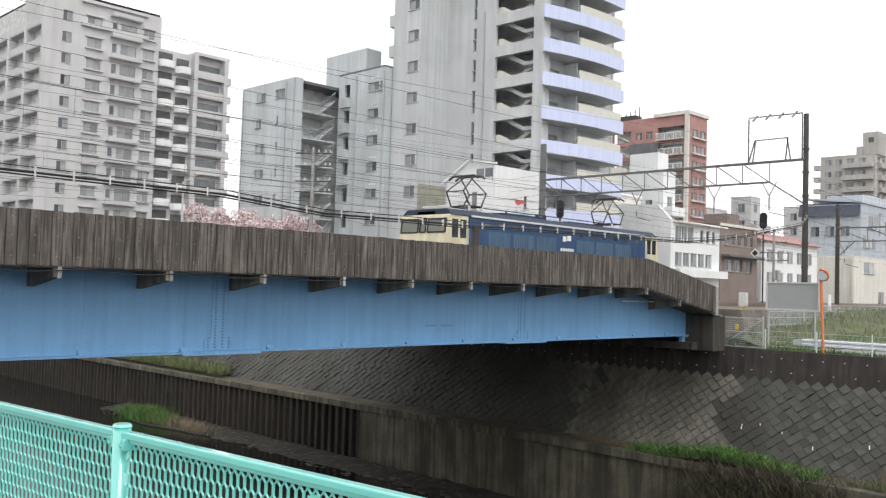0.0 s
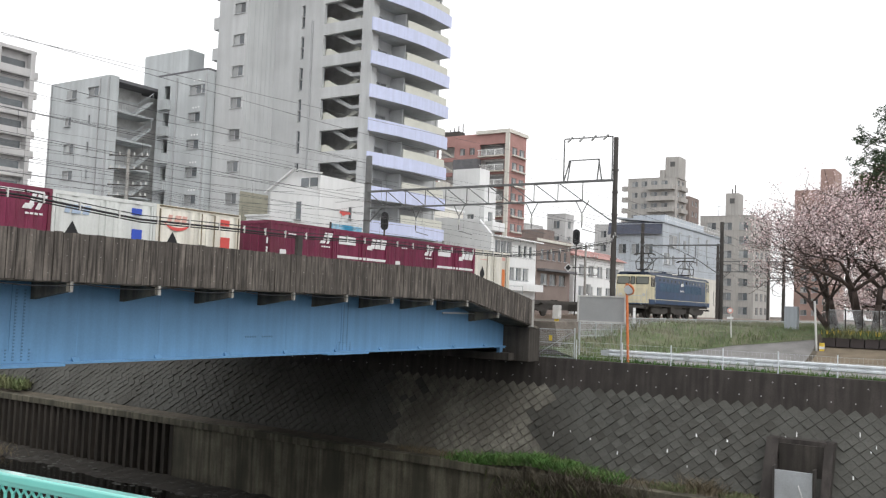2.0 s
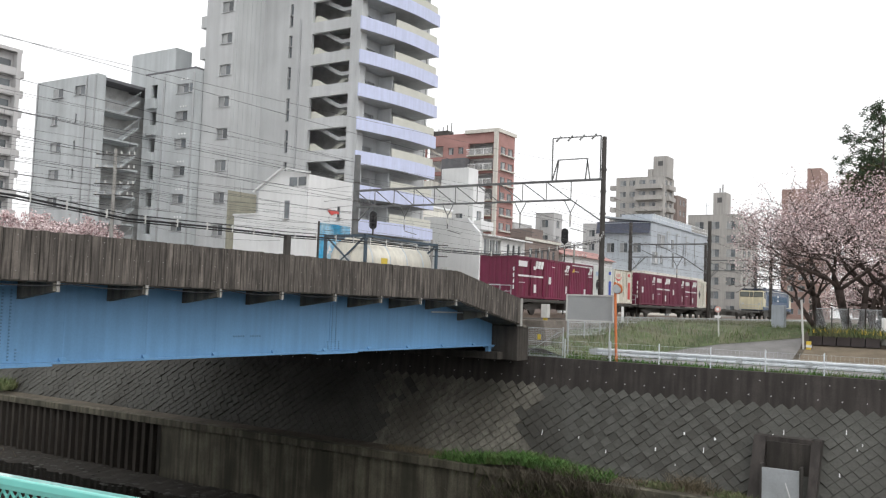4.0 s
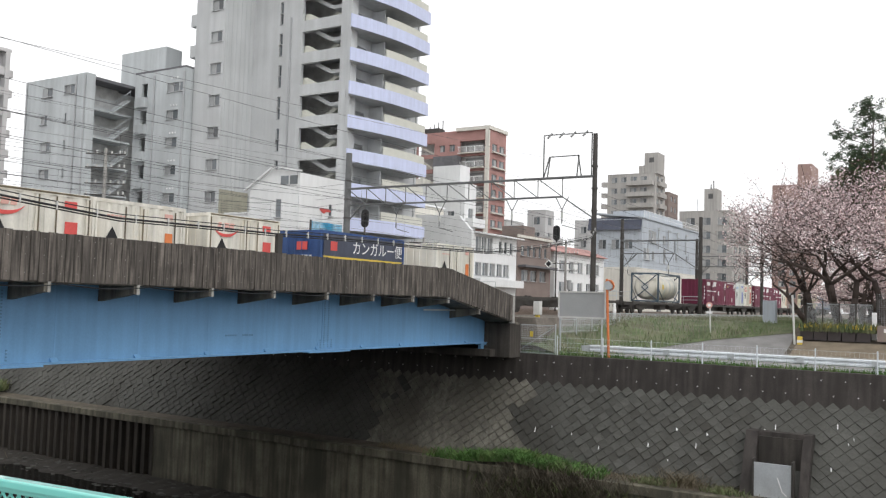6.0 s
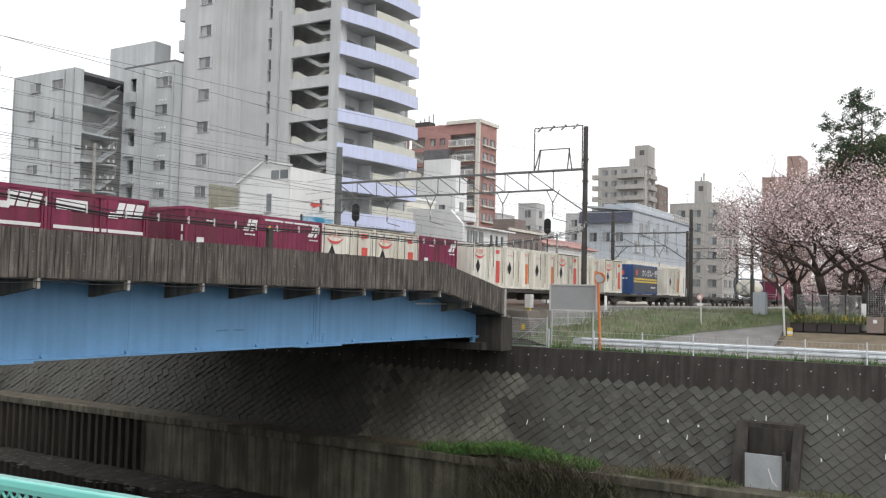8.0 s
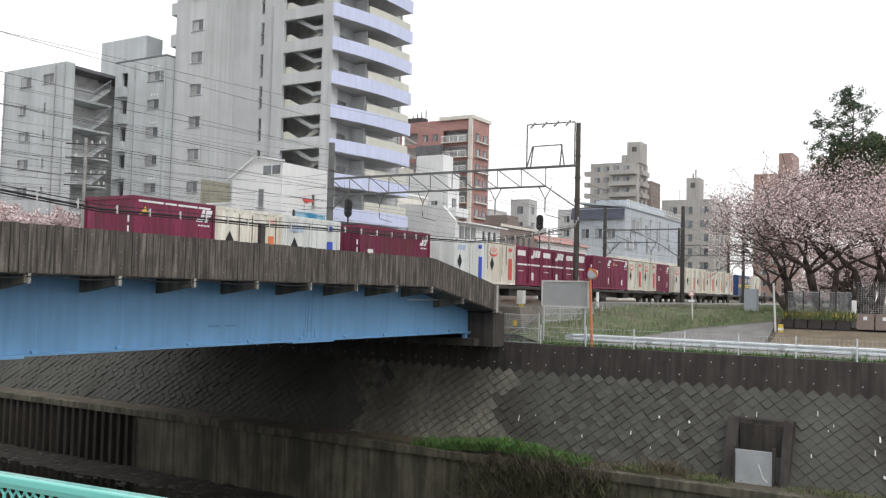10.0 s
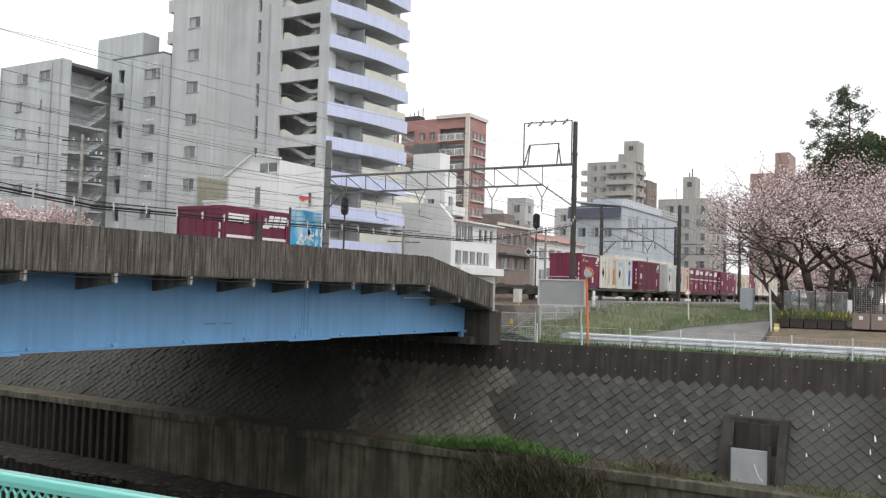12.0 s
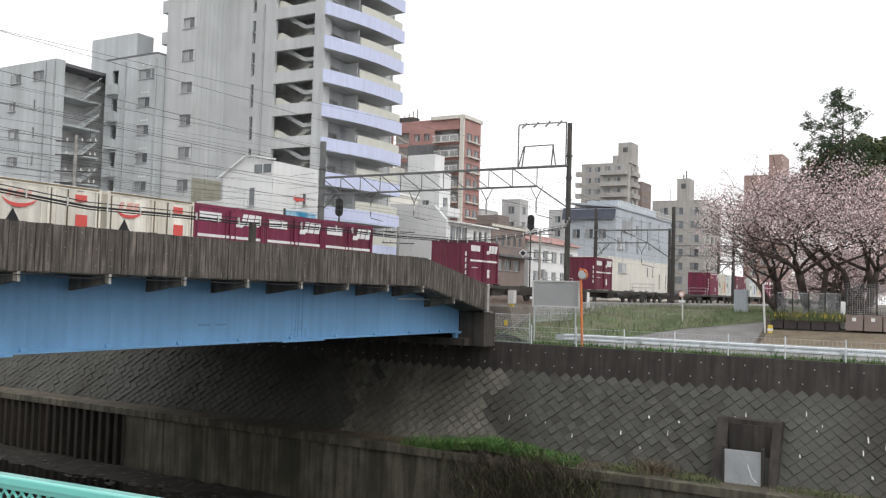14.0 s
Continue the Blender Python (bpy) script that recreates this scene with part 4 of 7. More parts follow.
def window(parent, plane, at, h, d):
    w, t = round(h[1] - h[0], 2), round(h[3] - h[2], 2)
    key = (plane, w, t, h[4])
    if key not in FRAMES:
        def bx(bm, ua, ub, za, zb, da, db):
            p, q = spot(plane, 0, ua, za, da), spot(plane, 0, ub, zb, db)
            box(bm, min(p.x, q.x), max(p.x, q.x), min(p.y, q.y), max(p.y, q.y), za, zb)
        e = 0.05
        us = [0, e, w - e, w] if w <= 0.9 else [0, e, w / 2 - 0.03, w / 2 + 0.03, w - e, w]
        zs = [0, e, t - e, t]
        bm = B()
        for i in range(len(us) - 1):
            for j in range(3):
                open_cell = j == 1 and i % 2 == 1
                if not open_cell:
                    for d in (-0.03, 0.05):
                        sheet(bm, [spot(plane, 0, us[i + a], zs[j + c], d) for a, c in ((0, 0), (1, 0), (1, 1), (0, 1))])
                    continue
                c4 = [(us[i], zs[1]), (us[i + 1], zs[1]), (us[i + 1], zs[2]), (us[i], zs[2])]
                for p, q in zip(c4, c4[1:] + c4[:1]):
                    sheet(bm, [spot(plane, 0, *p, -0.03), spot(plane, 0, *q, -0.03), spot(plane, 0, *q, 0.05), spot(plane, 0, *p, 0.05)])
        bmesh.ops.remove_doubles(bm, verts=bm.verts, dist=0.0005)
        sill = B()
        bx(sill, -0.06, w + 0.06, -0.06, 0, -0.24, -0.03)
        panes = []
        for ua, ub, curtain in ((e, w - e, h[4] == "pale"),) if w <= 0.9 else ((e, w / 2, h[4] == "pale"), (w / 2, w - e, True)):
            pane = B()
            bx(pane, ua, ub, e, t - e, 0.0, 0.02)
            panes.append(mesh_of("pane", pane, "pale_glass" if curtain else "glass"))
        FRAMES[key] = (mesh_of("window", bm, "window_frame"), panes, mesh_of("sill", sill, "window_frame"))
    fr, panes, sl = FRAMES[key]
    p = spot(plane, at, h[0], h[2], d)
    ob = piece("window", fr, parent, Matrix.Translation(p))
    for pn in panes:
        piece("pane", pn, ob, Matrix.Identity(4))
    piece("sill", sl, ob, Matrix.Identity(4))


def rows_of(us, w, zs, h, kind="win"):
    return [(round(u, 3), round(u + w, 3), round(z, 3), round(z + h, 3), kind) for u in us for z in zs]


def shell(parent, x0, x1, y0, y1, h, mat, holes_x=(), holes_y=(), core=0.35, roof_mat="roof_dark", z0=0.0):
    """A house: wall with openings towards -x and -y, plain walls behind, dark rooms inside, roof slab with an upstand."""
    facade(parent, "X", x0, y0 + 0.3, y1, z0, h, list(holes_x), mat)
    facade(parent, "Y", y0, x0, x1, z0, h, list(holes_y), mat)
    bm = B()
    box(bm, x1 - 0.3, x1, y0 + 0.3, y1, z0, h)
    box(bm, x0 + 0.3, x1 - 0.3, y1 - 0.3, y1, z0, h)
    part("wall", bm, mat, parent)
    bm = B()
    box(bm, x0 + core, x1 - 0.4, y0 + core, y1 - 0.4, z0, h - 0.4)
    part("interior", bm, "inside", parent)
    bm = B()
    box(bm, x0 + 0.3, x1 - 0.3, y0 + 0.3, y1 - 0.3, h - 0.35, h - 0.12)
    part("roof", bm, roof_mat, parent)
    bm = B()
    box(bm, x0 - 0.06, x0 + 0.3, y0 - 0.06, y1, h, h + 0.12)
    box(bm, x0 + 0.3, x1, y0 - 0.06, y0 + 0.3, h, h + 0.12)
    part("coping", bm, mat, parent)


def solid(parent, name, mat, *b, label="", bevel=0.0):
    return part(name, box(B(), *b), mat, parent, label, bevel)


def pipe(parent, x, y, z0, z1, r=0.07, mat="window_frame"):
    part("drain_pipe", rod(B(), (x, y, z0), (x, y, z1), r, 8), mat, parent)


def build_tower():
    t = thing("apartment_tower", pose(0, 0, 0), "tall grey concrete apartment tower with open stairs and lilac balconies", "building")
    H, S = 44.9, 3.13
    base = [1.11 + S * k for k in range(14)]
    # stair and slit side
    hx = rows_of([52.0], 4.75, [b + 0.18 for b in base[1:13]], 2.05, "open") + rows_of([59.25], 0.42, [b + 0.2 for b in base[1:13]], 1.08) + rows_of([59.25], 0.42, [b + 1.36 for b in base[1:13]], 1.08)
    facade(t, "X", 64.1, 51.2, 63.1, 0, H, hx, "tower_grey", 0.35)
    facade(t, "X", 60.15, 63.4, 67.1, 0, H, rows_of([63.45], 1.5, [b + 1.2 for b in base[:13]], 1.05), "tower_grey", 0.3)
    part("wall", box(B(), 60.15, 64.1, 63.1, 63.4, 0, H), "tower_grey", t)
    bm = B()
    for k in range(6):
        box(bm, 60.5 + k * 0.6, 60.53 + k * 0.6, 63.075, 63.1, 0, H)
    part("panel_joint", bm, "mid_grey", t)
    part("wall", box(B(), 60.45, 76.7, 66.8, 67.1, 0, H), "tower_grey", t)
    part("wall", box(B(), 76.4, 76.7, 51.5, 66.8, 0, H), "tower_grey", t)
    part("roof", box(B(), 60.2, 76.6, 51.6, 67.0, H - 0.3, H), "roof_dark", t)
    part("interior", box(B(), 67.3, 76.3, 53.6, 66.6, 0, H - 0.4), "inside", t)
    part("interior", box(B(), 60.6, 66.9, 63.5, 66.7, 0, H - 0.4), "inside", t)
    part("painted_panel", box(B(), 60.3, 64.08, 63.05, 63.098, 0, 12.95), "tan", t, "tan painted lower wall")
    pipe(t, 64.0, 58.15, 0, 30, 0.09)
    for k, b in enumerate(base[1:13]):
        # landings and two flights in the stairwell
        part("landing", box(B(), 64.45, 67.2, 51.5, 57.0, b - 0.25, b + 0.12), "tower_grey", t)
        bm = B()
        prism(bm, [(64.9, 56.4, b + 2.95), (64.9, 53.6, b + 1.5), (64.9, 52.3, b + 1.5), (64.9, 52.3, b + 1.15), (64.9, 53.7, b + 1.15), (64.9, 56.6, b + 2.6)], (1.0, 0, 0))
        part("stair_flight", bm, "tower_grey", t)
        bm = B()
        prism(bm, [(66.0, 56.4, b + 0.1), (66.0, 53.6, b + 1.5), (66.0, 52.3, b + 1.5), (66.0, 52.3, b + 1.15), (66.0, 53.5, b + 1.15), (66.0, 55.9, b - 0.1)], (1.0, 0, 0))
        part("stair_flight", bm, "railing_cream", t)
        part("balustrade", prism(B(), [(64.5, 56.75, b + 0.1), (64.5, 56.75, b + 0.95), (64.5, 56.2, b + 0.95), (64.5, 54.6, b + 0.1)], (0.1, 0, 0)), "railing_cream", t)
    # small side balconies
    for b in base:
        bm = B()
        box(bm, 60.3, 62.4, 67.1, 68.0, b + 0.1, b + 1.3)
        part("side_balcony", bm, "tower_grey", t)
    # front with balconies
    hy = []
    for b in base[:13]:
        f = b + 1.8
        hy += [(65.2, 67.6, f, f + 2.1, "win"), (69.0, 70.6, f, f + 2.1, "win"), (71.2, 73.0, f, f + 2.1, "win"), (73.6, 75.4, f, f + 2.1, "win")]
    facade(t, "Y", 51.6, 64.45, 76.4, 0, H, hy, "tower_grey", 0.3)
    part("pillar", box(B(), 64.1, 65.0, 50.7, 51.2, 0, H), "tower_grey", t, "", 0.03)
    for b in base[:14]:
        z = b - 1.42 if b > 2 else 0.4
        n = 10
        front, back = [], []
        for i in range(n + 1):
            s = i / n
            x = 63.3 + (74.6 - 63.3) * s
            y = 50.15 - 1.25 * s - 0.55 * math.sin(math.pi * s)
            front.append((x, y))
        bal = None
        bm = B()
        outline = [(x, y, z - 0.02) for x, y in front] + [(74.7, 51.6, z - 0.02), (65.0, 51.6, z - 0.02)]
        prism(bm, outline, (0, 0, 0.2))
        bal = part("balcony", bm, "tower_grey", t)
        bm = B()
        outline = [(x, y - 0.05, z - 0.05) for x, y in front] + [(x, y + 0.08, z - 0.05) for x, y in front[::-1]]
        prism(bm, outline, (0, 0, 1.22))
        part("parapet", bm, "balcony_blue", bal, "pale lilac balcony parapet")
        bm = B()
        m = [(x, y + 0.25) for x, y in front[4:]]
        prism(bm, [(x, y, z + 1.17) for x, y in m] + [(x, y + 0.05, z + 1.17) for x, y in m[::-1]], (0, 0, 0.85))
        part("railing", bm, "railing_cream", bal, "cream railing panel")
        bm = B()
        box(bm, 68.3, 68.45, 50.0, 51.6, z + 0.18, z + 2.9)
        part("screen", bm, "tower_grey", bal)
        if z > 20:
            part("divider", box(B(), 72.2, 72.28, 49.6, 51.6, z + 0.18, z + 2.2), "railing_cream", bal)


def build_grey_pair():
    c = thing("apartment_building", pose(0, 0, 0), "grey concrete apartment block with an open stairwell and small windows", "building")
    S, tops = 2.75, []
    hx = []
    for k in range(8):
        z = 22.1 - S * k
        hx += [(80.0, 81.7, z, z + 0.95, "win")] if k != 1 else [(80.7, 81.7, z, z + 0.95, "win")]
        hx += [(76.5, 78.2, z, z + 0.95, "win")] if k == 0 else [(77.6, 77.9, z, z + 0.95, "win")]
    facade(c, "X", 53.6, 74.7, 84.4, 0, 24, hx, "mid_grey")
    part("wall", box(B(), 53.9, 54.6, 74.7, 75.0, 0, 24), "mid_grey", c)
    part("wall", box(B(), 53.9, 66, 84.1, 84.4, 0, 24), "mid_grey", c)
    part("interior", box(B(), 53.95, 66, 77.5, 84.0, 0, 23.5), "inside", c)
    part("wall", box(B(), 53.9, 59.2, 77.2, 77.48, 0, 23.9), "inside", c)
    part("roof", box(B(), 53.9, 66, 75.0, 84.1, 23.6, 23.9), "roof_dark", c)
    for y in (74.85, 76.2, 84.25):
        pipe(c, 53.52, y, 0, 23.8)
    for k in range(8):
        z = 20.7 - S * k
        part("landing", box(B(), 54.6, 59.0, 74.75, 77.2, z - 0.18, z), "mid_grey", c)
        bm = B()
        for a, b in (((54.7, 74.8, z + 1.05), (57.0, 74.8, z + 1.05)), ((54.7, 74.8, z + 0.1), (57.0, 74.8, z + 0.1))):
            bar(bm, a, b, 0.06)
        for i in range(12):
            bar(bm, (54.7 + i * 0.2, 74.8, z), (54.7 + i * 0.2, 74.8, z + 1.05), 0.03)
        tagged(part("railing", bm, "zinc", c), kind="stuff")
        bm = B()
        prism(bm, [(57.0, 74.9, z), (58.9, 74.9, z + 1.5), (58.9, 74.9, z + 1.7), (57.0, 74.9, z + 0.2)], (0, 1.0, 0))
        part("stair_flight", bm, "mid_grey", c)
        bm = B()
        bar(bm, (57.0, 74.8, z + 1.1), (58.9, 74.8, z + 2.6), 0.05)
        for i in range(7):
            x = 57.0 + i * 0.3
            bar(bm, (x, 74.8, z + 0.2 + (x - 57) * 0.79), (x, 74.8, z + 1.1 + (x - 57) * 0.79), 0.03)
        tagged(part("stair_railing", bm, "zinc", c), kind="stuff")
    d = thing("apartment_building", pose(0, 0, 0), "grey concrete apartment block with a rooftop stair tower", "building")
    hx = []
    for k in range(8):
        z = 19.95 - S * k if k else 22.7
        hx += [(68.1, 69.8, 19.95 - S * (k - 1), 20.9 - S * (k - 1), "win")]
        hx += [(72.7, 73.6, 19.6 - S * (k - 1), 21.2 - S * (k - 1), "open")]
    hx += [(66.0 + 1.35, 68.0, 22.7, 23.65, "win")]
    facade(d, "X", 59.2, 67.2, 74.6, 0, 25, hx, "mid_grey")
    part("wall", box(B(), 59.5, 75, 67.2, 67.5, 0, 25), "mid_grey", d)
    part("wall", box(B(), 59.5, 75, 74.3, 74.6, 0, 25), "mid_grey", d)
    part("interior", box(B(), 60.6, 75, 67.6, 74.2, 0, 24.5), "inside", d)
    part("roof", box(B(), 59.2, 75, 67.2, 74.6, 25.0, 25.2), "roof_dark", d)
    part("stair_tower", box(B(), 61.5, 63.6, 72.9, 79.9, 23.9, 28.4), "mid_grey", d, "", 0.03)
    for y in (71.6, 67.3):
        pipe(d, 59.1, y, 0, 24.6, 0.09)
    for k in range(8):
        z = 19.6 - S * (k - 1)
        part("balcony", box(B(), 58.7, 59.2, 72.5, 73.9, z - 0.9, z + 0.1), "mid_grey", d)
        for i in range(3):
            part("vent", rod(B(), (59.14, 68.3 + 0.4 * i, z + 1.75), (59.2, 68.3 + 0.4 * i, z + 1.75), 0.09, 8), "white_wall", d)


def build_left_block():
    """Large apartment house beyond the far end of the bridge."""
    a = thing("apartment_building", pose(-2.1, 0, 0), "large pale grey apartment house with rows of balconies", "building")
    Y = 125.0
    H = 42.8
    hy = []
    zs = [1.2 + 3.05 * k for k in range(14)]
    for z in zs[:13]:
        hy += [(51.9, 53.2, z + 1.0, z + 2.4, "win"), (55.4, 57.5, z + 0.9, z + 2.3, "pale"), (59.1, 59.8, z + 0.9, z + 2.2, "win"), (60.4, 62.8, z + 0.4, z + 2.3, "pale"), (63.9, 65.6, z + 0.9, z + 2.3, "pale")]
    facade(a, "Y", Y, 50.4, 66.4, 0, H, hy, "far_grey")
    part("interior", box(B(), 50.9, 66.0, Y + 0.4, 150, 0, H - 0.4), "inside", a)
    part("roof", box(B(), 50.4, 66.4, Y, 150, H - 0.3, H), "roof_dark", a)
    part("penthouse", box(B(), 60, 68.8, Y + 4, 140, H - 6, H + 1.0), "far_grey", a)
    for z in zs[1:14]:
        bm = B()
        box(bm, 58.7, 63.4, Y - 0.9, Y, z - 0.1, z + 0.1)
        box(bm, 58.7, 63.4, Y - 0.95, Y - 0.85, z, z + 0.55)
        part("balcony", bm, "far_grey", a)
    part("roof_band", box(B(), 54.4, 64.4, Y - 0.5, Y, H - 0.9, H - 0.5), "far_grey", a)
    part("roof_band", box(B(), 54.4, 64.4, Y - 0.6, Y, H - 4.3, H - 3.9), "far_grey", a)
    for z in zs[:13]:
        for x0, x1 in ((55.1, 57.8), (63.7, 65.8)):
            part("window_ledge", box(B(), x0, x1, Y - 0.4, Y, z + 0.62, z + 0.8), "far_grey", a)
            part("window_hood", box(B(), x0, x1, Y - 0.25, Y, z + 2.36, z + 2.46), "far_grey", a)
    # side: columns and slabs
    for y in (125.15, 131.5, 138, 145):
        part("column", box(B(), 49.2, 50.4, y - 0.4, y + 0.4, 0, H - (0 if y < 136 else 4.0)), "far_grey", a)
    for z in zs:
        if z > 40:
            continue
        bm = B()
        box(bm, 49.3, 50.4, 125.5, 146, z - 0.12, z + 0.12)
        box(bm, 49.25, 49.4, 125.5, 146, z, z + 1.05)
        part("gallery", bm, "far_grey", a)
    part("wall", box(B(), 50.4, 50.8, Y + 0.3, 150, 0, H), "inside", a)
    # lower wing with white curved balconies
    H2 = 38.4
    part("wall", box(B(), 66.4, 78.7, Y + 1.5, 148, 0, H2 - 0.2), "far_grey", a)
    part("roof", box(B(), 73.0, 79.0, Y + 0.4, 148, H2 - 0.2, H2 + 0.3), "far_grey", a)
    for z in zs[:12]:
        for x0, x1, dz in ((66.6, 69.8, 0.5), (70.0, 72.6, 0.0)):
            pts = []
            for i in range(9):
                s = i / 8
                pts.append((x0 + (x1 - x0) * s, Y + 1.2 - 1.1 * math.sin(math.pi * s) ** 0.6, z + dz))
            bm = B()
            prism(bm, pts + [(x, y + 0.12, zz) for x, y, zz in pts[::-1]], (0, 0, 1.15))
            prism(bm, pts + [(x1, Y + 1.5, z + dz), (x0, Y + 1.5, z + dz)], (0, 0, 0.15))
            part("curved_balcony", bm, "white_wall", a, "white curved balcony")
            # dark panel on the wall gives the shade behind the balcony
            part("recess", box(B(), x0 + 0.2, x1 - 0.3, Y + 1.44, Y + 1.56, z + dz + 0.9, z + dz + 2.5), "recess_shade", a)
        bm = B()
        box(bm, 73.4, 78.2, Y + 0.6, Y + 1.5, z - 0.1, z + 0.1)
        box(bm, 73.4, 78.2, Y + 0.55, Y + 0.68, z, z + 1.1)
        part("balcony", bm, "far_grey", a)
        part("glass_door", box(B(), 73.9, 77.8, Y + 1.42, Y + 1.56, z + 0.2, z + 2.3), "glass", a)
        part("side_balcony", box(B(), 78.7, 80.4, Y + 2, Y + 8, z + 0.1, z + 1.2), "far_grey", a)
    for x in (73.1, 78.5):
        part("column", box(B(), x - 0.35, x + 0.35, Y + 0.4, Y + 1.5, 0, H2 - 0.2), "far_grey", a)


def build_white_house():
    h = thing("house", pose(0, 0, 0), "white gabled house with a lower white wing and one narrow window", "house")
    facade(h, "X", 53.5, 47.0, 52.4, 0, 11.6, [(48.9, 49.5, 9.2, 10.7, "win"), (50.0, 50.6, 3.0, 4.4, "win")], "white_wall")
    facade(h, "Y", 47.0, 53.8, 59.2, 0, 11.6, [(57.2, 57.6, 9.6, 10.6, "win")], "white_wall")
    part("interior", box(B(), 53.85, 58.9, 47.35, 52.2, 0, 11.2), "inside", h)
    part("wall", box(B(), 58.9, 59.2, 47.3, 52.4, 0, 11.6), "white_wall", h)
    part("gable", prism(B(), [(53.5, 47.0, 11.6), (53.5, 52.4, 11.6), (53.5, 49.8, 13.15), (53.5, 47.0, 12.75)], (5.6, 0, 0)), "white_wall", h)
    bm = B()
    bar(bm, (53.3, 52.8, 11.5), (53.3, 49.75, 13.3), 0.2, 0.14)
    bar(bm, (53.3, 49.75, 13.3), (53.3, 46.7, 12.85), 0.2, 0.14)
    part("verge", bm, "white_wall", h)
    for y in (47.25, 48.2):
        part("window", box(B(), 53.46, 53.5, y, y + 0.8, 11.85, 12.55), "glass", h)
    part("wing", box(B(), 54.0, 58.0, 52.4, 55.6, 0, 9.65), "white_wall", h, "", 0.03)
    part("wing_roof", box(B(), 53.9, 58.1, 52.4, 55.7, 9.65, 9.8), "white_wall", h)
    m = thing("mural_board", pose(0, 0, 0), "blue painted mural board with white splashes on the house wall", "sign board")
    part("panel", box(B(), 54.95, 58.9, 46.9, 46.99, 5.4, 9.0), "mural", m)
    bm = B()
    random.seed(11)
    for i in range(26):
        x, z = random.gauss(57.0, 0.7), random.gauss(6.6, 0.5)
        prism(bm, [(x, 46.885, z), (x + random.uniform(0.1, 0.5), 46.885, z + random.uniform(-0.1, 0.2)), (x + random.uniform(-0.1, 0.3), 46.885, z + random.uniform(0.2, 0.7))], (0, 0.01, 0))
    tagged(part("splash", bm, "white_mark", m), kind="stuff")
    part("frame", box(B(), 54.85, 54.95, 46.86, 47.0, 5.4, 9.1), "dark_steel", m)
    r = thing("wall_sign", pose(0, 0, 0), "small red painted sign on the white house wall", "sign")
    part("plate", prism(B(), [(56.0, 46.98, 10.0), (56.5, 46.98, 9.75), (56.8, 46.98, 9.9), (57.4, 46.98, 9.95), (57.3, 46.98, 10.15), (56.1, 46.98, 10.2)], (0, -0.04, 0)), "red_mark", r)


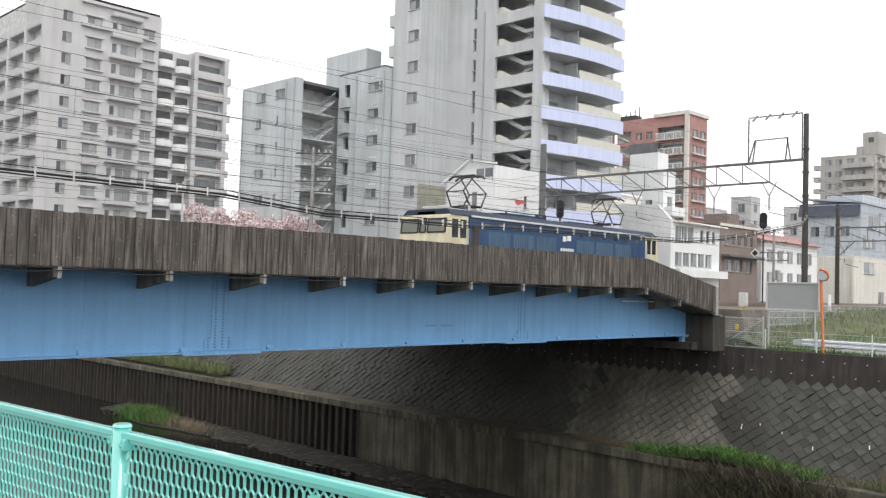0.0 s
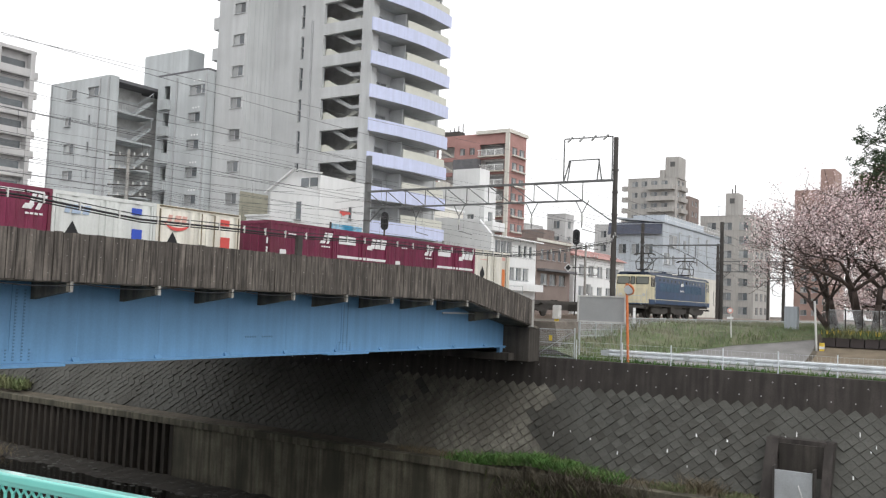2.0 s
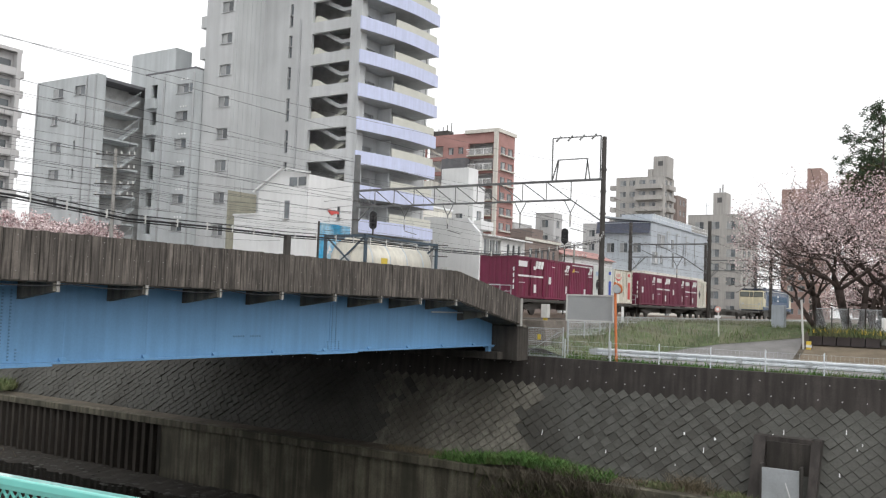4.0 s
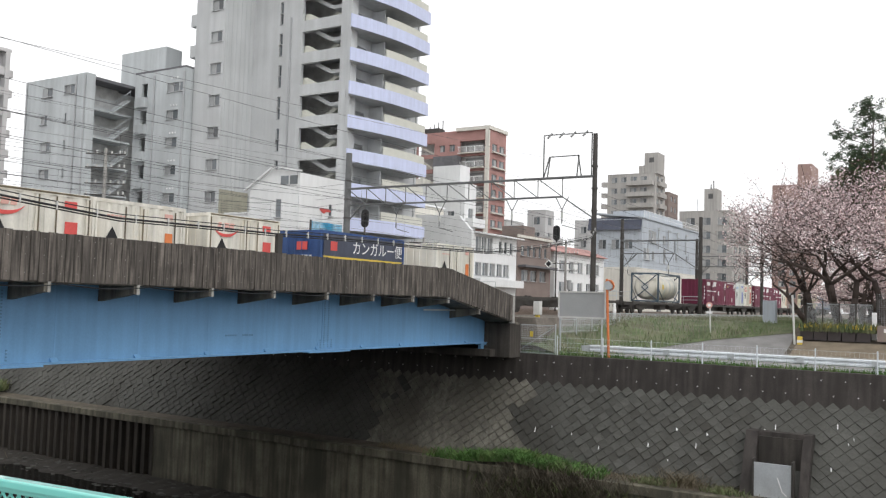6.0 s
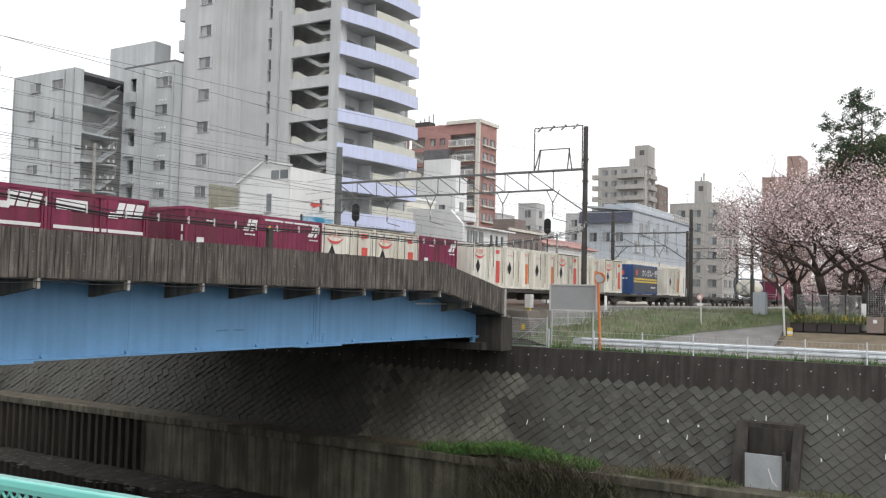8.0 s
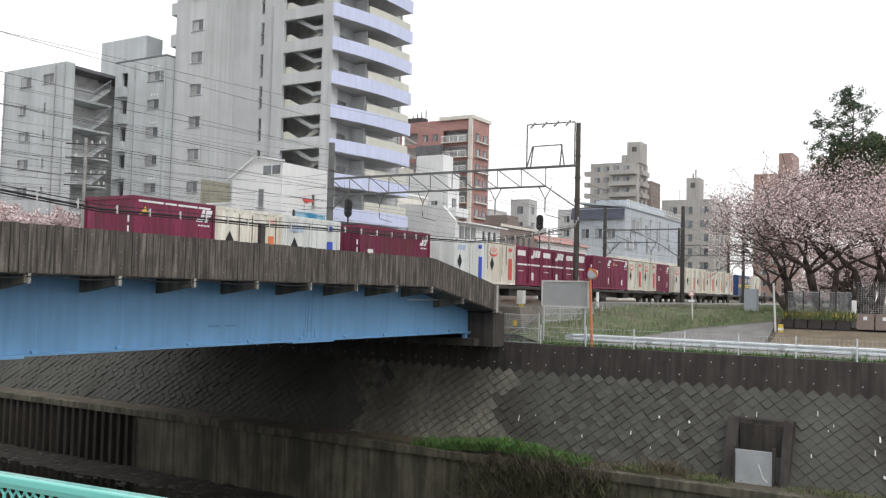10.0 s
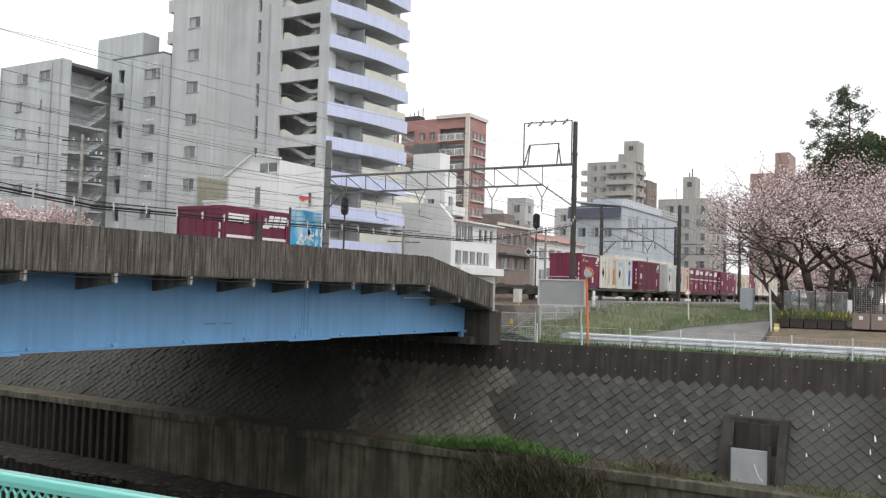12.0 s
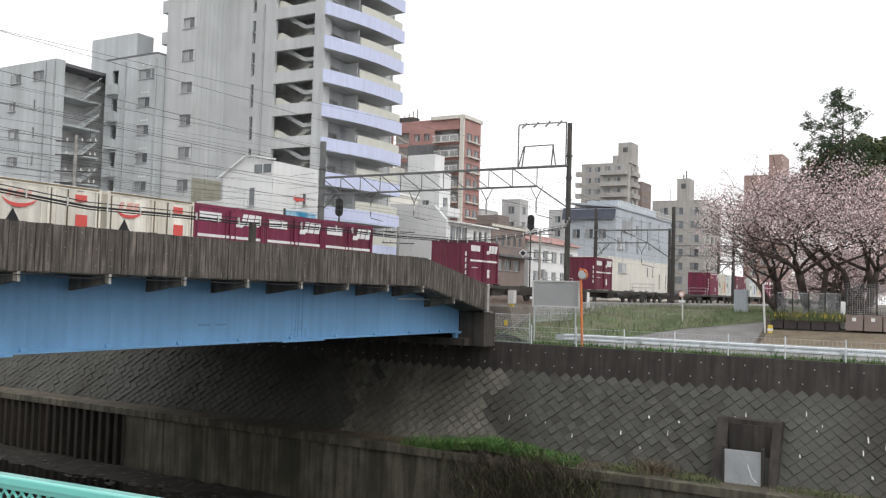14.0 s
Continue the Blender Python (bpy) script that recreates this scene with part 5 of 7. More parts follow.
def build_mid_houses():
    # low white house with a long eave
    h = thing("house", pose(0, 0, 0), "low white two-storey house with a row of windows under the eaves", "house")
    hy = rows_of([81.8, 83.1, 84.4], 1.15, [8.3], 1.6) + rows_of([87.0, 88.3, 89.6], 0.7, [8.4], 1.3) + rows_of([81.8, 83.4, 85.0, 86.6, 88.2], 1.35, [5.75], 1.4)
    hx = rows_of([48.6, 50.6], 1.3, [3.2], 1.5)
    shell(h, 81.4, 91.3, 47.0, 53.9, 10.3, "white_wall", hx, hy)
    part("eave", prism(B(), [(81.4, 46.3, 10.3), (81.4, 54.5, 11.6), (81.4, 54.5, 11.4), (81.4, 46.3, 10.15)], (10.5, 0, 0)), "white_wall", h)
    part("side_wall", prism(B(), [(80.9, 47.0, 0), (80.9, 54.2, 0), (80.9, 54.2, 12.3), (80.9, 48.6, 12.0), (80.9, 47.0, 10.4)], (0.46, 0, 0)), "white_wall", h)
    part("canopy", box(B(), 81.2, 91.4, 46.0, 47.0, 4.6, 5.4), "white_wall", h)
    # house left of it, behind the masts
    g = thing("house", pose(0, 0, 0), "cream house with a dark band of windows", "house")
    shell(g, 79.5, 88, 55.0, 60.0, 13.6, "cream_wall", rows_of([55.8, 57.8], 1.4, [3.5, 6.8], 1.5), [])
    part("roof_cap", box(B(), 79.2, 88, 54.8, 60.0, 13.6, 13.8), "white_wall", g)
    w = thing("apartment_building", pose(0, 0, 0), "white stepped apartment house with balconies", "building")
    shell(w, 94.6, 97.4, 56.1, 65.5, 17.6, "white_wall", rows_of([57.6, 61.6, 63.6], 1.0, [4, 7, 10, 13], 1.2), rows_of([95.6], 1.2, [4, 7, 10, 13], 1.6))
    part("penthouse", box(B(), 94.8, 97.2, 57.0, 61.0, 17.6, 20.0), "white_wall", w)
    part("roof_box", box(B(), 95.0, 96.6, 62.6, 64.6, 17.6, 18.6), "cream_wall", w)
    for z in (3.2, 6.2, 9.2, 12.2):
        part("balcony", box(B(), 94.9, 98.0, 55.0, 56.1, z, z + 1.1), "white_wall", w)
    # brick apartment house
    r = thing("apartment_building", pose(0, 0, 0), "red brick apartment house with pale balcony bays", "building")
    zs = [2.0 + 2.62 * k for k in range(11)]
    holes = rows_of([74.0], 5.0, [z + 0.5 for z in zs], 1.95, "open") + rows_of([84.2], 3.6, [z + 0.5 for z in zs], 1.95, "open")
    holes += rows_of([80.0, 82.0], 1.1, [z + 0.8 for z in zs], 1.2)
    facade(r, "X", 131, 73.2, 88.4, 0, 32.4, holes, "brick_red", 0.5)
    facade(r, "Y", 73.2, 131.5, 137.2, 0, 32.4, rows_of([132.2, 134.8], 1.8, [z + 0.7 for z in zs], 1.2), "brick_red")
    for z in zs:
        part("ledge", box(B(), 132.0, 136.8, 72.75, 73.19, z + 0.35, z + 0.55), "cream_wall", r)
        part("glass_door", box(B(), 132.5, 132.56, 74.4, 78.6, z + 0.5, z + 2.3), "pale_glass", r)
    part("interior", box(B(), 132.6, 137, 73.6, 88, 0, 32), "inside", r)
    part("roof", box(B(), 130.6, 137.4, 72.9, 79.6, 32.4, 33.0), "cream_wall", r)
    part("roof", box(B(), 131.2, 137, 79.6, 88, 32.4, 32.6), "brick_red", r)
    for z in zs:
        bal = part("balcony", box(B(), 130.3, 131, 74.0, 79.0, z + 0.2, z + 0.4), "cream_wall", r)
        bm = B()
        for i in range(21):
            box(bm, 130.32, 130.36, 74.0 + i * 0.24, 74.05 + i * 0.24, z + 0.45, z + 1.35)
        box(bm, 130.3, 130.38, 74.0, 79.0, z + 1.3, z + 1.42)
        for y in (75.6, 77.3):
            box(bm, 130.3, 130.4, y - 0.06, y + 0.06, z + 0.4, z + 1.4)
        tagged(part("railing", bm, "white_wall", bal), kind="stuff")
        part("stair_flight", prism(B(), [(131.6, 84.4, z + 0.6), (131.6, 87.4, z + 2.3), (131.6, 87.4, z + 2.0), (131.6, 84.4, z + 0.3)], (0.6, 0, 0)), "cream_wall", r)
    part("column", box(B(), 130.6, 131.0, 73.0, 73.7, 0, 32.4), "cream_wall", r)
    part("awning", box(B(), 129.4, 131, 78.6, 83.4, 24.4, 28.0), "roof_dark", r, "dark grey box on the facade")
    part("roof_plant", (lambda b: (box(b, 132, 134, 84, 88, 32.6, 33.6), [rod(b, (132.5, 83.5 + 0.9 * i, 32.6), (132.5, 83.5 + 0.9 * i, 35 - 0.3 * i), 0.08, 6) for i in range(5)], b)[2])(B()), "dark_steel", r)
    # brown house
    b = thing("house", pose(0, 0, 0), "brown tiled house with small upper windows and a flat roof", "house")
    shell(b, 93.4, 102.7, 48.0, 54, 11.0, "brown_tile", rows_of([49.0, 51], 1.1, [4, 7.6], 1.4), rows_of([94.4, 96.0, 97.6, 99.2, 100.8], 0.8, [8.6], 1.2) + rows_of([94.6, 97.0, 99.6], 1.7, [5.6], 1.3))
    part("canopy", box(B(), 93.6, 102.5, 46.9, 47.94, 7.2, 7.45), "roof_dark", b)
    part("penthouse", box(B(), 97, 100, 49, 52, 11.0, 12.4), "brown_tile", b)
    part("cornice", box(B(), 93.2, 102.9, 47.8, 47.94, 10.7, 11.0), "cream_wall", b)
    # small house with a red roof
    q = thing("house", pose(0, 0, 0), "white house with a dull red roof behind the tracks", "house")
    shell(q, 105.0, 122, 48.5, 54, 9.6, "white_wall", rows_of([50, 52], 1.3, [7.0], 1.4), rows_of([106.5, 109.5, 112.5, 115.5, 118.5], 1.7, [4.4, 7.2], 1.5))
    part("pitched_roof", prism(B(), [(104.4, 47.9, 9.72), (104.4, 51.2, 11.0), (104.4, 54.5, 9.72)], (18, 0, 0)), "brick_red", q)
    part("balcony", box(B(), 111, 119, 47.4, 48.5, 3.4, 4.3), "cream_wall", q)
    for x, w, y, d, hh in ((150, 9, 92, 6, 25.5), (150, 3.6, 71.3, 3.8, 20.4), (166, 8, 88, 6, 20.5), (128, 5, 60, 6, 13.5), (172, 8, 69.0, 6, 20.5)):
        f = thing("building", pose(0, 0, 0), "small pale grey building far behind the tracks", "building", "far pale buildings")
        at = [1.2] if d < 5 else [1.0, 3.4]
        shell(f, x, x + w, y, y + d, hh, "far_grey", rows_of([y + u for u in at], 1.3, [hh - 2.6 - 2.9 * i for i in range(4)], 1.4), rows_of([x + u for u in at], 1.3, [hh - 2.6 - 2.9 * i for i in range(4)], 1.4))


def build_far_houses():
    b = thing("building", pose(0, 0, 0), "blue-grey painted building with a cream lower wall", "building")
    X0, X1, Y0 = 134.0, 165.2, 47.0
    holes = [(137.0, 140.8, 13.2, 15.2, "win"), (131.5 + 3.2, 137.5, 10.4, 12.2, "win"), (144.0, 145.6, 13.4, 14.8, "win"), (138.6, 139.8, 10.6, 11.9, "win"), (144.4, 145.6, 10.2, 12.6, "win"), (151, 152, 11, 12.2, "win"), (157, 158, 11, 12.2, "win")]
    facade(b, "Y", Y0, X0, X1, 9.0, 16.8, holes, "blue_wall")
    facade(b, "Y", Y0 - 0.12, X0 - 3, X1, 0, 9.0, [(135, 139, 6.6, 8.2, "win"), (150, 150.6, 6.4, 8, "win"), (153, 153.6, 6.4, 8, "win"), (157, 157.6, 4.4, 7, "win"), (161, 161.6, 4.4, 7, "win"), (141, 143.4, 1.5, 4.0, "win"), (149, 151, 1.6, 4, "win")], "cream_wall")
    facade(b, "X", X0, Y0 + 0.3, 55.0, 9.0, 16.75, rows_of([48.6, 50.8, 53], 1.3, [12.0], 1.5), "blue_wall")
    part("slate_roof", prism(B(), [(X0 - 0.5, Y0 + 0.1, 15.0), (X0 - 0.5, 56, 15.0), (X0 + 0.1, 56, 16.95), (X0 + 0.1, Y0 + 0.1, 16.95)], (0.2, 0, 0.02)), "slate", b)
    part("interior", box(B(), X0 + 0.4, X1 - 0.3, Y0 + 0.4, 56, 0, 15.4), "inside", b)
    part("wall", box(B(), X0 - 2.6, X0, Y0 + 0.2, 56, 0, 9.0), "cream_wall", b)
    part("sloped_roof", prism(B(), [(X0 - 0.3, Y0 - 0.2, 16.8), (X1, Y0 - 0.2, 16.8), (X1, 55, 17.6), (X0 - 0.3, 55, 17.6)], (0, 0, 0.25)), "blue_wall", b)
    part("roof_storey", box(B(), X0 + 8, X1 - 2, Y0 + 2.5, 55, 17.0, 18.9), "blue_wall", b, "", 0.05)
    rail = B()
    for k in range(26):
        rod(rail, (X0 + 0.5 + 1.2 * k, Y0 - 0.1, 17.0), (X0 + 0.5 + 1.2 * k, Y0 - 0.1, 18.1), 0.03, 4)
    for z in (17.5, 18.1):
        rod(rail, (X0 + 0.5, Y0 - 0.1, z), (X0 + 30.5, Y0 - 0.1, z), 0.03, 4)
    tagged(part("roof_railing", rail, "white_wall", b, "white roof railing"), kind="stuff")
    for x in (141, 146, 151, 156):
        part("duct", (lambda q: (rod(q, (x, Y0 - 0.3, 12.4), (x, Y0 - 0.3, 15.8), 0.09, 8), rod(q, (x, Y0 - 0.3, 15.8), (x + 1.2, Y0 - 0.3, 15.8), 0.09, 8), q)[2])(B()), "window_frame", b)
    g = thing("apartment_building", pose(0, 0, 0), "pale grey apartment block with a rooftop tower", "building")
    zs = [22.0 - 3.0 * k for k in range(7)]
    shell(g, 192, 207, 47.6, 59, 24.0, "warm_grey", rows_of([48.8, 52.2, 55.6], 1.9, [z - 1 for z in zs], 1.6), rows_of([194, 198, 202], 2.2, [z - 1 for z in zs], 1.6))
    part("rooftop_tower", box(B(), 193, 197, 51.2, 53.9, 24, 29), "warm_grey", g)
    for dy, h in ((0.0, 2.0), (0.6, 1.2)):
        part("antenna", rod(B(), (195, 52.4 + dy, 29.0), (195, 52.4 + dy, 29.0 + h), 0.12, 6), "dark_steel", g)
    part("aerial_frame", bar(B(), (193.2, 55.4, 24.0), (193.2, 55.4, 26.8), 0.1), "zinc", g)
    part("aerial_arm", bar(B(), (193.2, 54.6, 26.2), (193.2, 56.2, 26.2), 0.08), "zinc", g)
    # dark panel paints a shaded opening on the tower face
    part("opening", box(B(), 192.96, 193.02, 52.0, 53.0, 26.8, 27.9), "recess_shade", g)
    f = thing("apartment_building", pose(0, 0, 0), "tall warm grey apartment house with stacked balconies", "building")
    zs = [2.4 + 2.75 * k for k in range(12)]
    shell(f, 209, 217, 70.4, 82.5, 35.6, "warm_grey", rows_of([72.4, 75.0], 1.6, [z + 1 for z in zs], 1.3) + rows_of([77.6, 80], 1.5, [z + 1 for z in zs], 1.3), rows_of([210.5, 213.6], 1.6, [z + 1 for z in zs], 1.4))
    for z in zs:
        part("balcony", box(B(), 207.6, 209, 70.6, 77.2, z, z + 1.1), "warm_grey", f)
        part("balcony", box(B(), 208.2, 209.6, 82.5, 83.8, z, z + 1.1), "warm_grey", f)
        part("balcony", box(B(), 211, 216, 69.6, 70.4, z, z + 1.1), "warm_grey", f)
    part("rooftop_tower", box(B(), 210, 215, 70.0, 73.4, 35.6, 40.8), "warm_grey", f)
    part("roof_ledge", box(B(), 209.4, 215.2, 73.4, 74.6, 35.6, 37.6), "warm_grey", f)
    # shade of this opening is likewise a dark panel on the wall
    part("opening", box(B(), 209.96, 210.02, 71.0, 72.2, 38.4, 39.6), "recess_shade", f)
    k = thing("apartment_building", pose(0, 0, 0), "warm grey apartment house behind the taller one", "building")
    shell(k, 226, 234, 72.4, 78, 33.0, "brown_tile", rows_of([73.2, 75.6], 1.4, [z + 1 for z in zs[:11]], 1.3), rows_of([228, 231], 1.6, [z + 1 for z in zs[:11]], 1.3))
    r = thing("apartment_building", pose(0, 0, 0), "brick red apartment house rising behind the cherry trees", "building")
    shell(r, 226, 240, 37.5, 46.5, 33.5, "pink_tile", rows_of([38.6, 41, 43.5], 1.5, [z + 1 for z in zs[:10]], 1.3), rows_of([228, 232], 2, [z + 1 for z in zs[:10]], 1.3))
    part("rooftop_tower", box(B(), 226.5, 236, 37.6, 40.8, 33.5, 38.6), "pink_tile", r)


build_tower()
build_grey_pair()
build_left_block()
build_white_house()
build_mid_houses()
build_far_houses()

# ---- river wall details ----
SLOPE = (Vector((WALL_X - 0.25, 0, BAND_Z)) - Vector((TOE_X, 0, BERM_Z)))
SL = SLOPE.length
SD = SLOPE.normalized()
SN = Vector((-SD.z, 0, SD.x))


def build_blocks():
    a, b = 0.33, 0.3
    random.seed(3)
    wall = bpy.data.objects["revetment_wall"]
    kinds = []
    for k in range(5):
        bm = B()
        t = 0.03 + 0.016 * k
        lo = [(-a * 0.996, 0.0), (0.0, -b * 0.996), (a * 0.996, 0.0), (0.0, b * 0.996)]
        v0 = [bm.verts.new((0, y, s)) for y, s in lo]
        v1 = [bm.verts.new((-t * 0.7 * (1.5 if i == 1 else 0.8), y * 0.97, s * 0.97)) for i, (y, s) in enumerate(lo)]
        bm.faces.new(v1)
        for i in range(4):
            j = (i + 1) % 4
            bm.faces.new((v0[i], v0[j], v1[j], v1[i]))
        kinds.append(mesh_of("stone_block", bm, "stone"))
    lean = math.degrees(math.atan2(SD.x, SD.z))
    dark_v, dark_f, pale_v, pale_f = [], [], [], []
    rows = round(SL / b)
    for j in range(1, rows + 1):
        y = -14.0 + (j % 2) * a
        while y < 110:
            s = j * b
            if 7.0 < y < 10.2 and s < 3.1:
                y += 2 * a
                continue
            p = Vector((TOE_X, y, BERM_Z)) + SD * s
            k = random.randrange(5)
            if 9.9 <= y < 19.2:
                piece("stone_block", kinds[k], wall, Matrix.Translation(p) @ pose(0, 0, 0, 0, lean, 0) @ pose(0, 0, 0, random.uniform(-2, 2), random.uniform(-2, 3), random.uniform(-4, 4)))
            else:
                t = 0.03 + 0.016 * k
                # blocks turn paler towards the bridge edge, painting in light that falls there
                light_share = max(0.0, min(1.0, (y - 20.0) / 3, (34.0 - y) / 4)) if y < 40 else max(0.0, 0.55 - abs(y - 48.8) / 2.2)
                patch = light_share + 0.55 * noise.noise(Vector((0, y * 0.35, s * 0.5))) + 0.4 * noise.noise(Vector((4, y * 1.3, s * 1.1)))
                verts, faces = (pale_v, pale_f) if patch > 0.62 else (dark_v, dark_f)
                n = len(verts)
                for q, h in (((0.985, 0.0), (0.9, t)) if y > 21.9 else ((0.996, 0.0), (0.965, t * 0.7))):
                    for i, (dy, ds) in enumerate(((-a, 0), (0, -b), (a, 0), (0, b))):
                        verts.append(tuple(p + Vector((0, dy * q, 0)) + SD * (ds * q) + SN * (h * (1.3 if i == 1 else 0.8))))
                faces.append((n + 4, n + 5, n + 6, n + 7))
                for i in range(4):
                    m = (i + 1) % 4
                    faces.append((n + i, n + m, n + 4 + m, n + 4 + i))
            y += 2 * a
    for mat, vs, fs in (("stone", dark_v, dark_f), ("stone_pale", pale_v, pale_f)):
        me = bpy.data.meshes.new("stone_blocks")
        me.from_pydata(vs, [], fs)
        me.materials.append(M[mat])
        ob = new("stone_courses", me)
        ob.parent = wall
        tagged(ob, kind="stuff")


def build_wall_fittings():
    random.seed(8)
    # weep holes
    bm = B()
    for r, z in enumerate((-0.35, -1.05)):
        for i in range(60):
            y = -14 + i * 1.05 + (0.5 if r else 0)
            x = WALL_X - 0.02 - 0.28 * (0.06 - z) / 1.76
            rod(bm, (x - 0.03, y, z), (x + 0.05, y, z), 0.024, 6)
    tagged(part("weep_pipe", bm, "insulator", bpy.data.objects["parapet_band"]), "", "", "", "stuff")
    # litter and roots caught on the blocks
    for i in range(26):
        y = random.uniform(1.5, 22)
        s = random.uniform(0.2, 3.9)
        p = Vector((TOE_X, y, BERM_Z)) + SD * s + SN * 0.09
        bm = B()
        w, h = random.uniform(0.03, 0.09), random.uniform(0.12, 0.34)
        prism(bm, [p, p + Vector((0, w, 0.02)), p + Vector((0, w * 1.3, 0)) + SD * h, p + Vector((0, w * 0.4, 0)) + SD * h * 0.8], SN * 0.02)
        tagged(part("paper_scrap", bm, "white_mark"), "pale scrap of paper caught on the river wall", "litter", "scraps on the river wall")
    # outlet with a steel flap
    o = thing("drain_outlet", pose(0, 0, 0), "concrete drain outlet with a grey steel flap in the river wall", "drain outlet")
    bm = B()
    prism(bm, [(TOE_X - 0.35, 9.45, -5.75), (TOE_X + 0.6, 9.45, -5.75), (TOE_X + 1.7, 9.45, -2.75), (TOE_X + 0.95, 9.45, -2.75)], (0, 0.55, 0))
    part("wing_wall", bm, "band", o)
    bm = B()
    prism(bm, [(TOE_X - 0.35, 7.1, -5.75), (TOE_X + 0.6, 7.1, -5.75), (TOE_X + 1.7, 7.1, -2.75), (TOE_X + 0.95, 7.1, -2.75)], (0, 0.38, 0))
    part("wing_wall", bm, "band", o)
    part("back_wall", box(B(), TOE_X + 0.9, TOE_X + 1.5, 7.4, 9.5, -5.7, -2.75), "band", o)
    part("pipe_mouth", box(B(), TOE_X + 0.82, TOE_X + 0.9, 7.5, 9.4, -5.6, -2.95), "abutment", o)
    flap = part("flap", box(B(), TOE_X - 0.25, TOE_X - 0.19, 7.75, 9.38, -5.68, -4.0), "zinc", o, "grey galvanised steel flap", 0.01)
    for y in (7.72, 9.4):
        part("hinge_bar", box(B(), TOE_X - 0.3, TOE_X + 0.2, y - 0.04, y + 0.04, -5.7, -3.85), "dark_steel", flap)
    bm = B()
    bar(bm, (TOE_X - 0.27, 8.35, -4.6), (TOE_X - 0.27, 8.15, -5.2), 0.04)
    bar(bm, (TOE_X - 0.27, 8.15, -5.2), (TOE_X - 0.27, 7.95, -5.35), 0.04)
    part("handle", bm, "white_mark", flap)
    part("apron", box(B(), BERM_X - 0.1, TOE_X + 0.8, 7.4, 9.5, -5.85, -5.7), "band", o)


def blades(name, spots, mat, h, lean=0.5, w=0.02, seed=1, label="", category="grass", parent=None):
    """Many thin bent blades. spots: (x, y, z, scale)."""
    rnd = random.Random(seed)
    verts, faces = [], []
    for x, y, z, s in spots:
        a = rnd.uniform(0, 2 * math.pi)
        b = rnd.uniform(0, 2 * math.pi)
        hh = h * s * rnd.uniform(0.5, 1.2)
        dx, dy = math.cos(a) * lean * hh, math.sin(a) * lean * hh
        wx, wy = math.cos(b) * w * s, math.sin(b) * w * s
        n = len(verts)
        verts += [(x - wx, y - wy, z), (x + wx, y + wy, z), (x + dx * 0.4 + wx * 0.7, y + dy * 0.4 + wy * 0.7, z + hh * 0.6), (x + dx * 0.4 - wx * 0.7, y + dy * 0.4 - wy * 0.7, z + hh * 0.6), (x + dx, y + dy, z + hh)]
        faces += [(n, n + 1, n + 2, n + 3), (n + 3, n + 2, n + 4)]
    me = bpy.data.meshes.new(name)
    me.from_pydata(verts, [], faces)
    me.materials.append(M[mat])
    return tagged(new(name, me), label, category, "", "stuff")


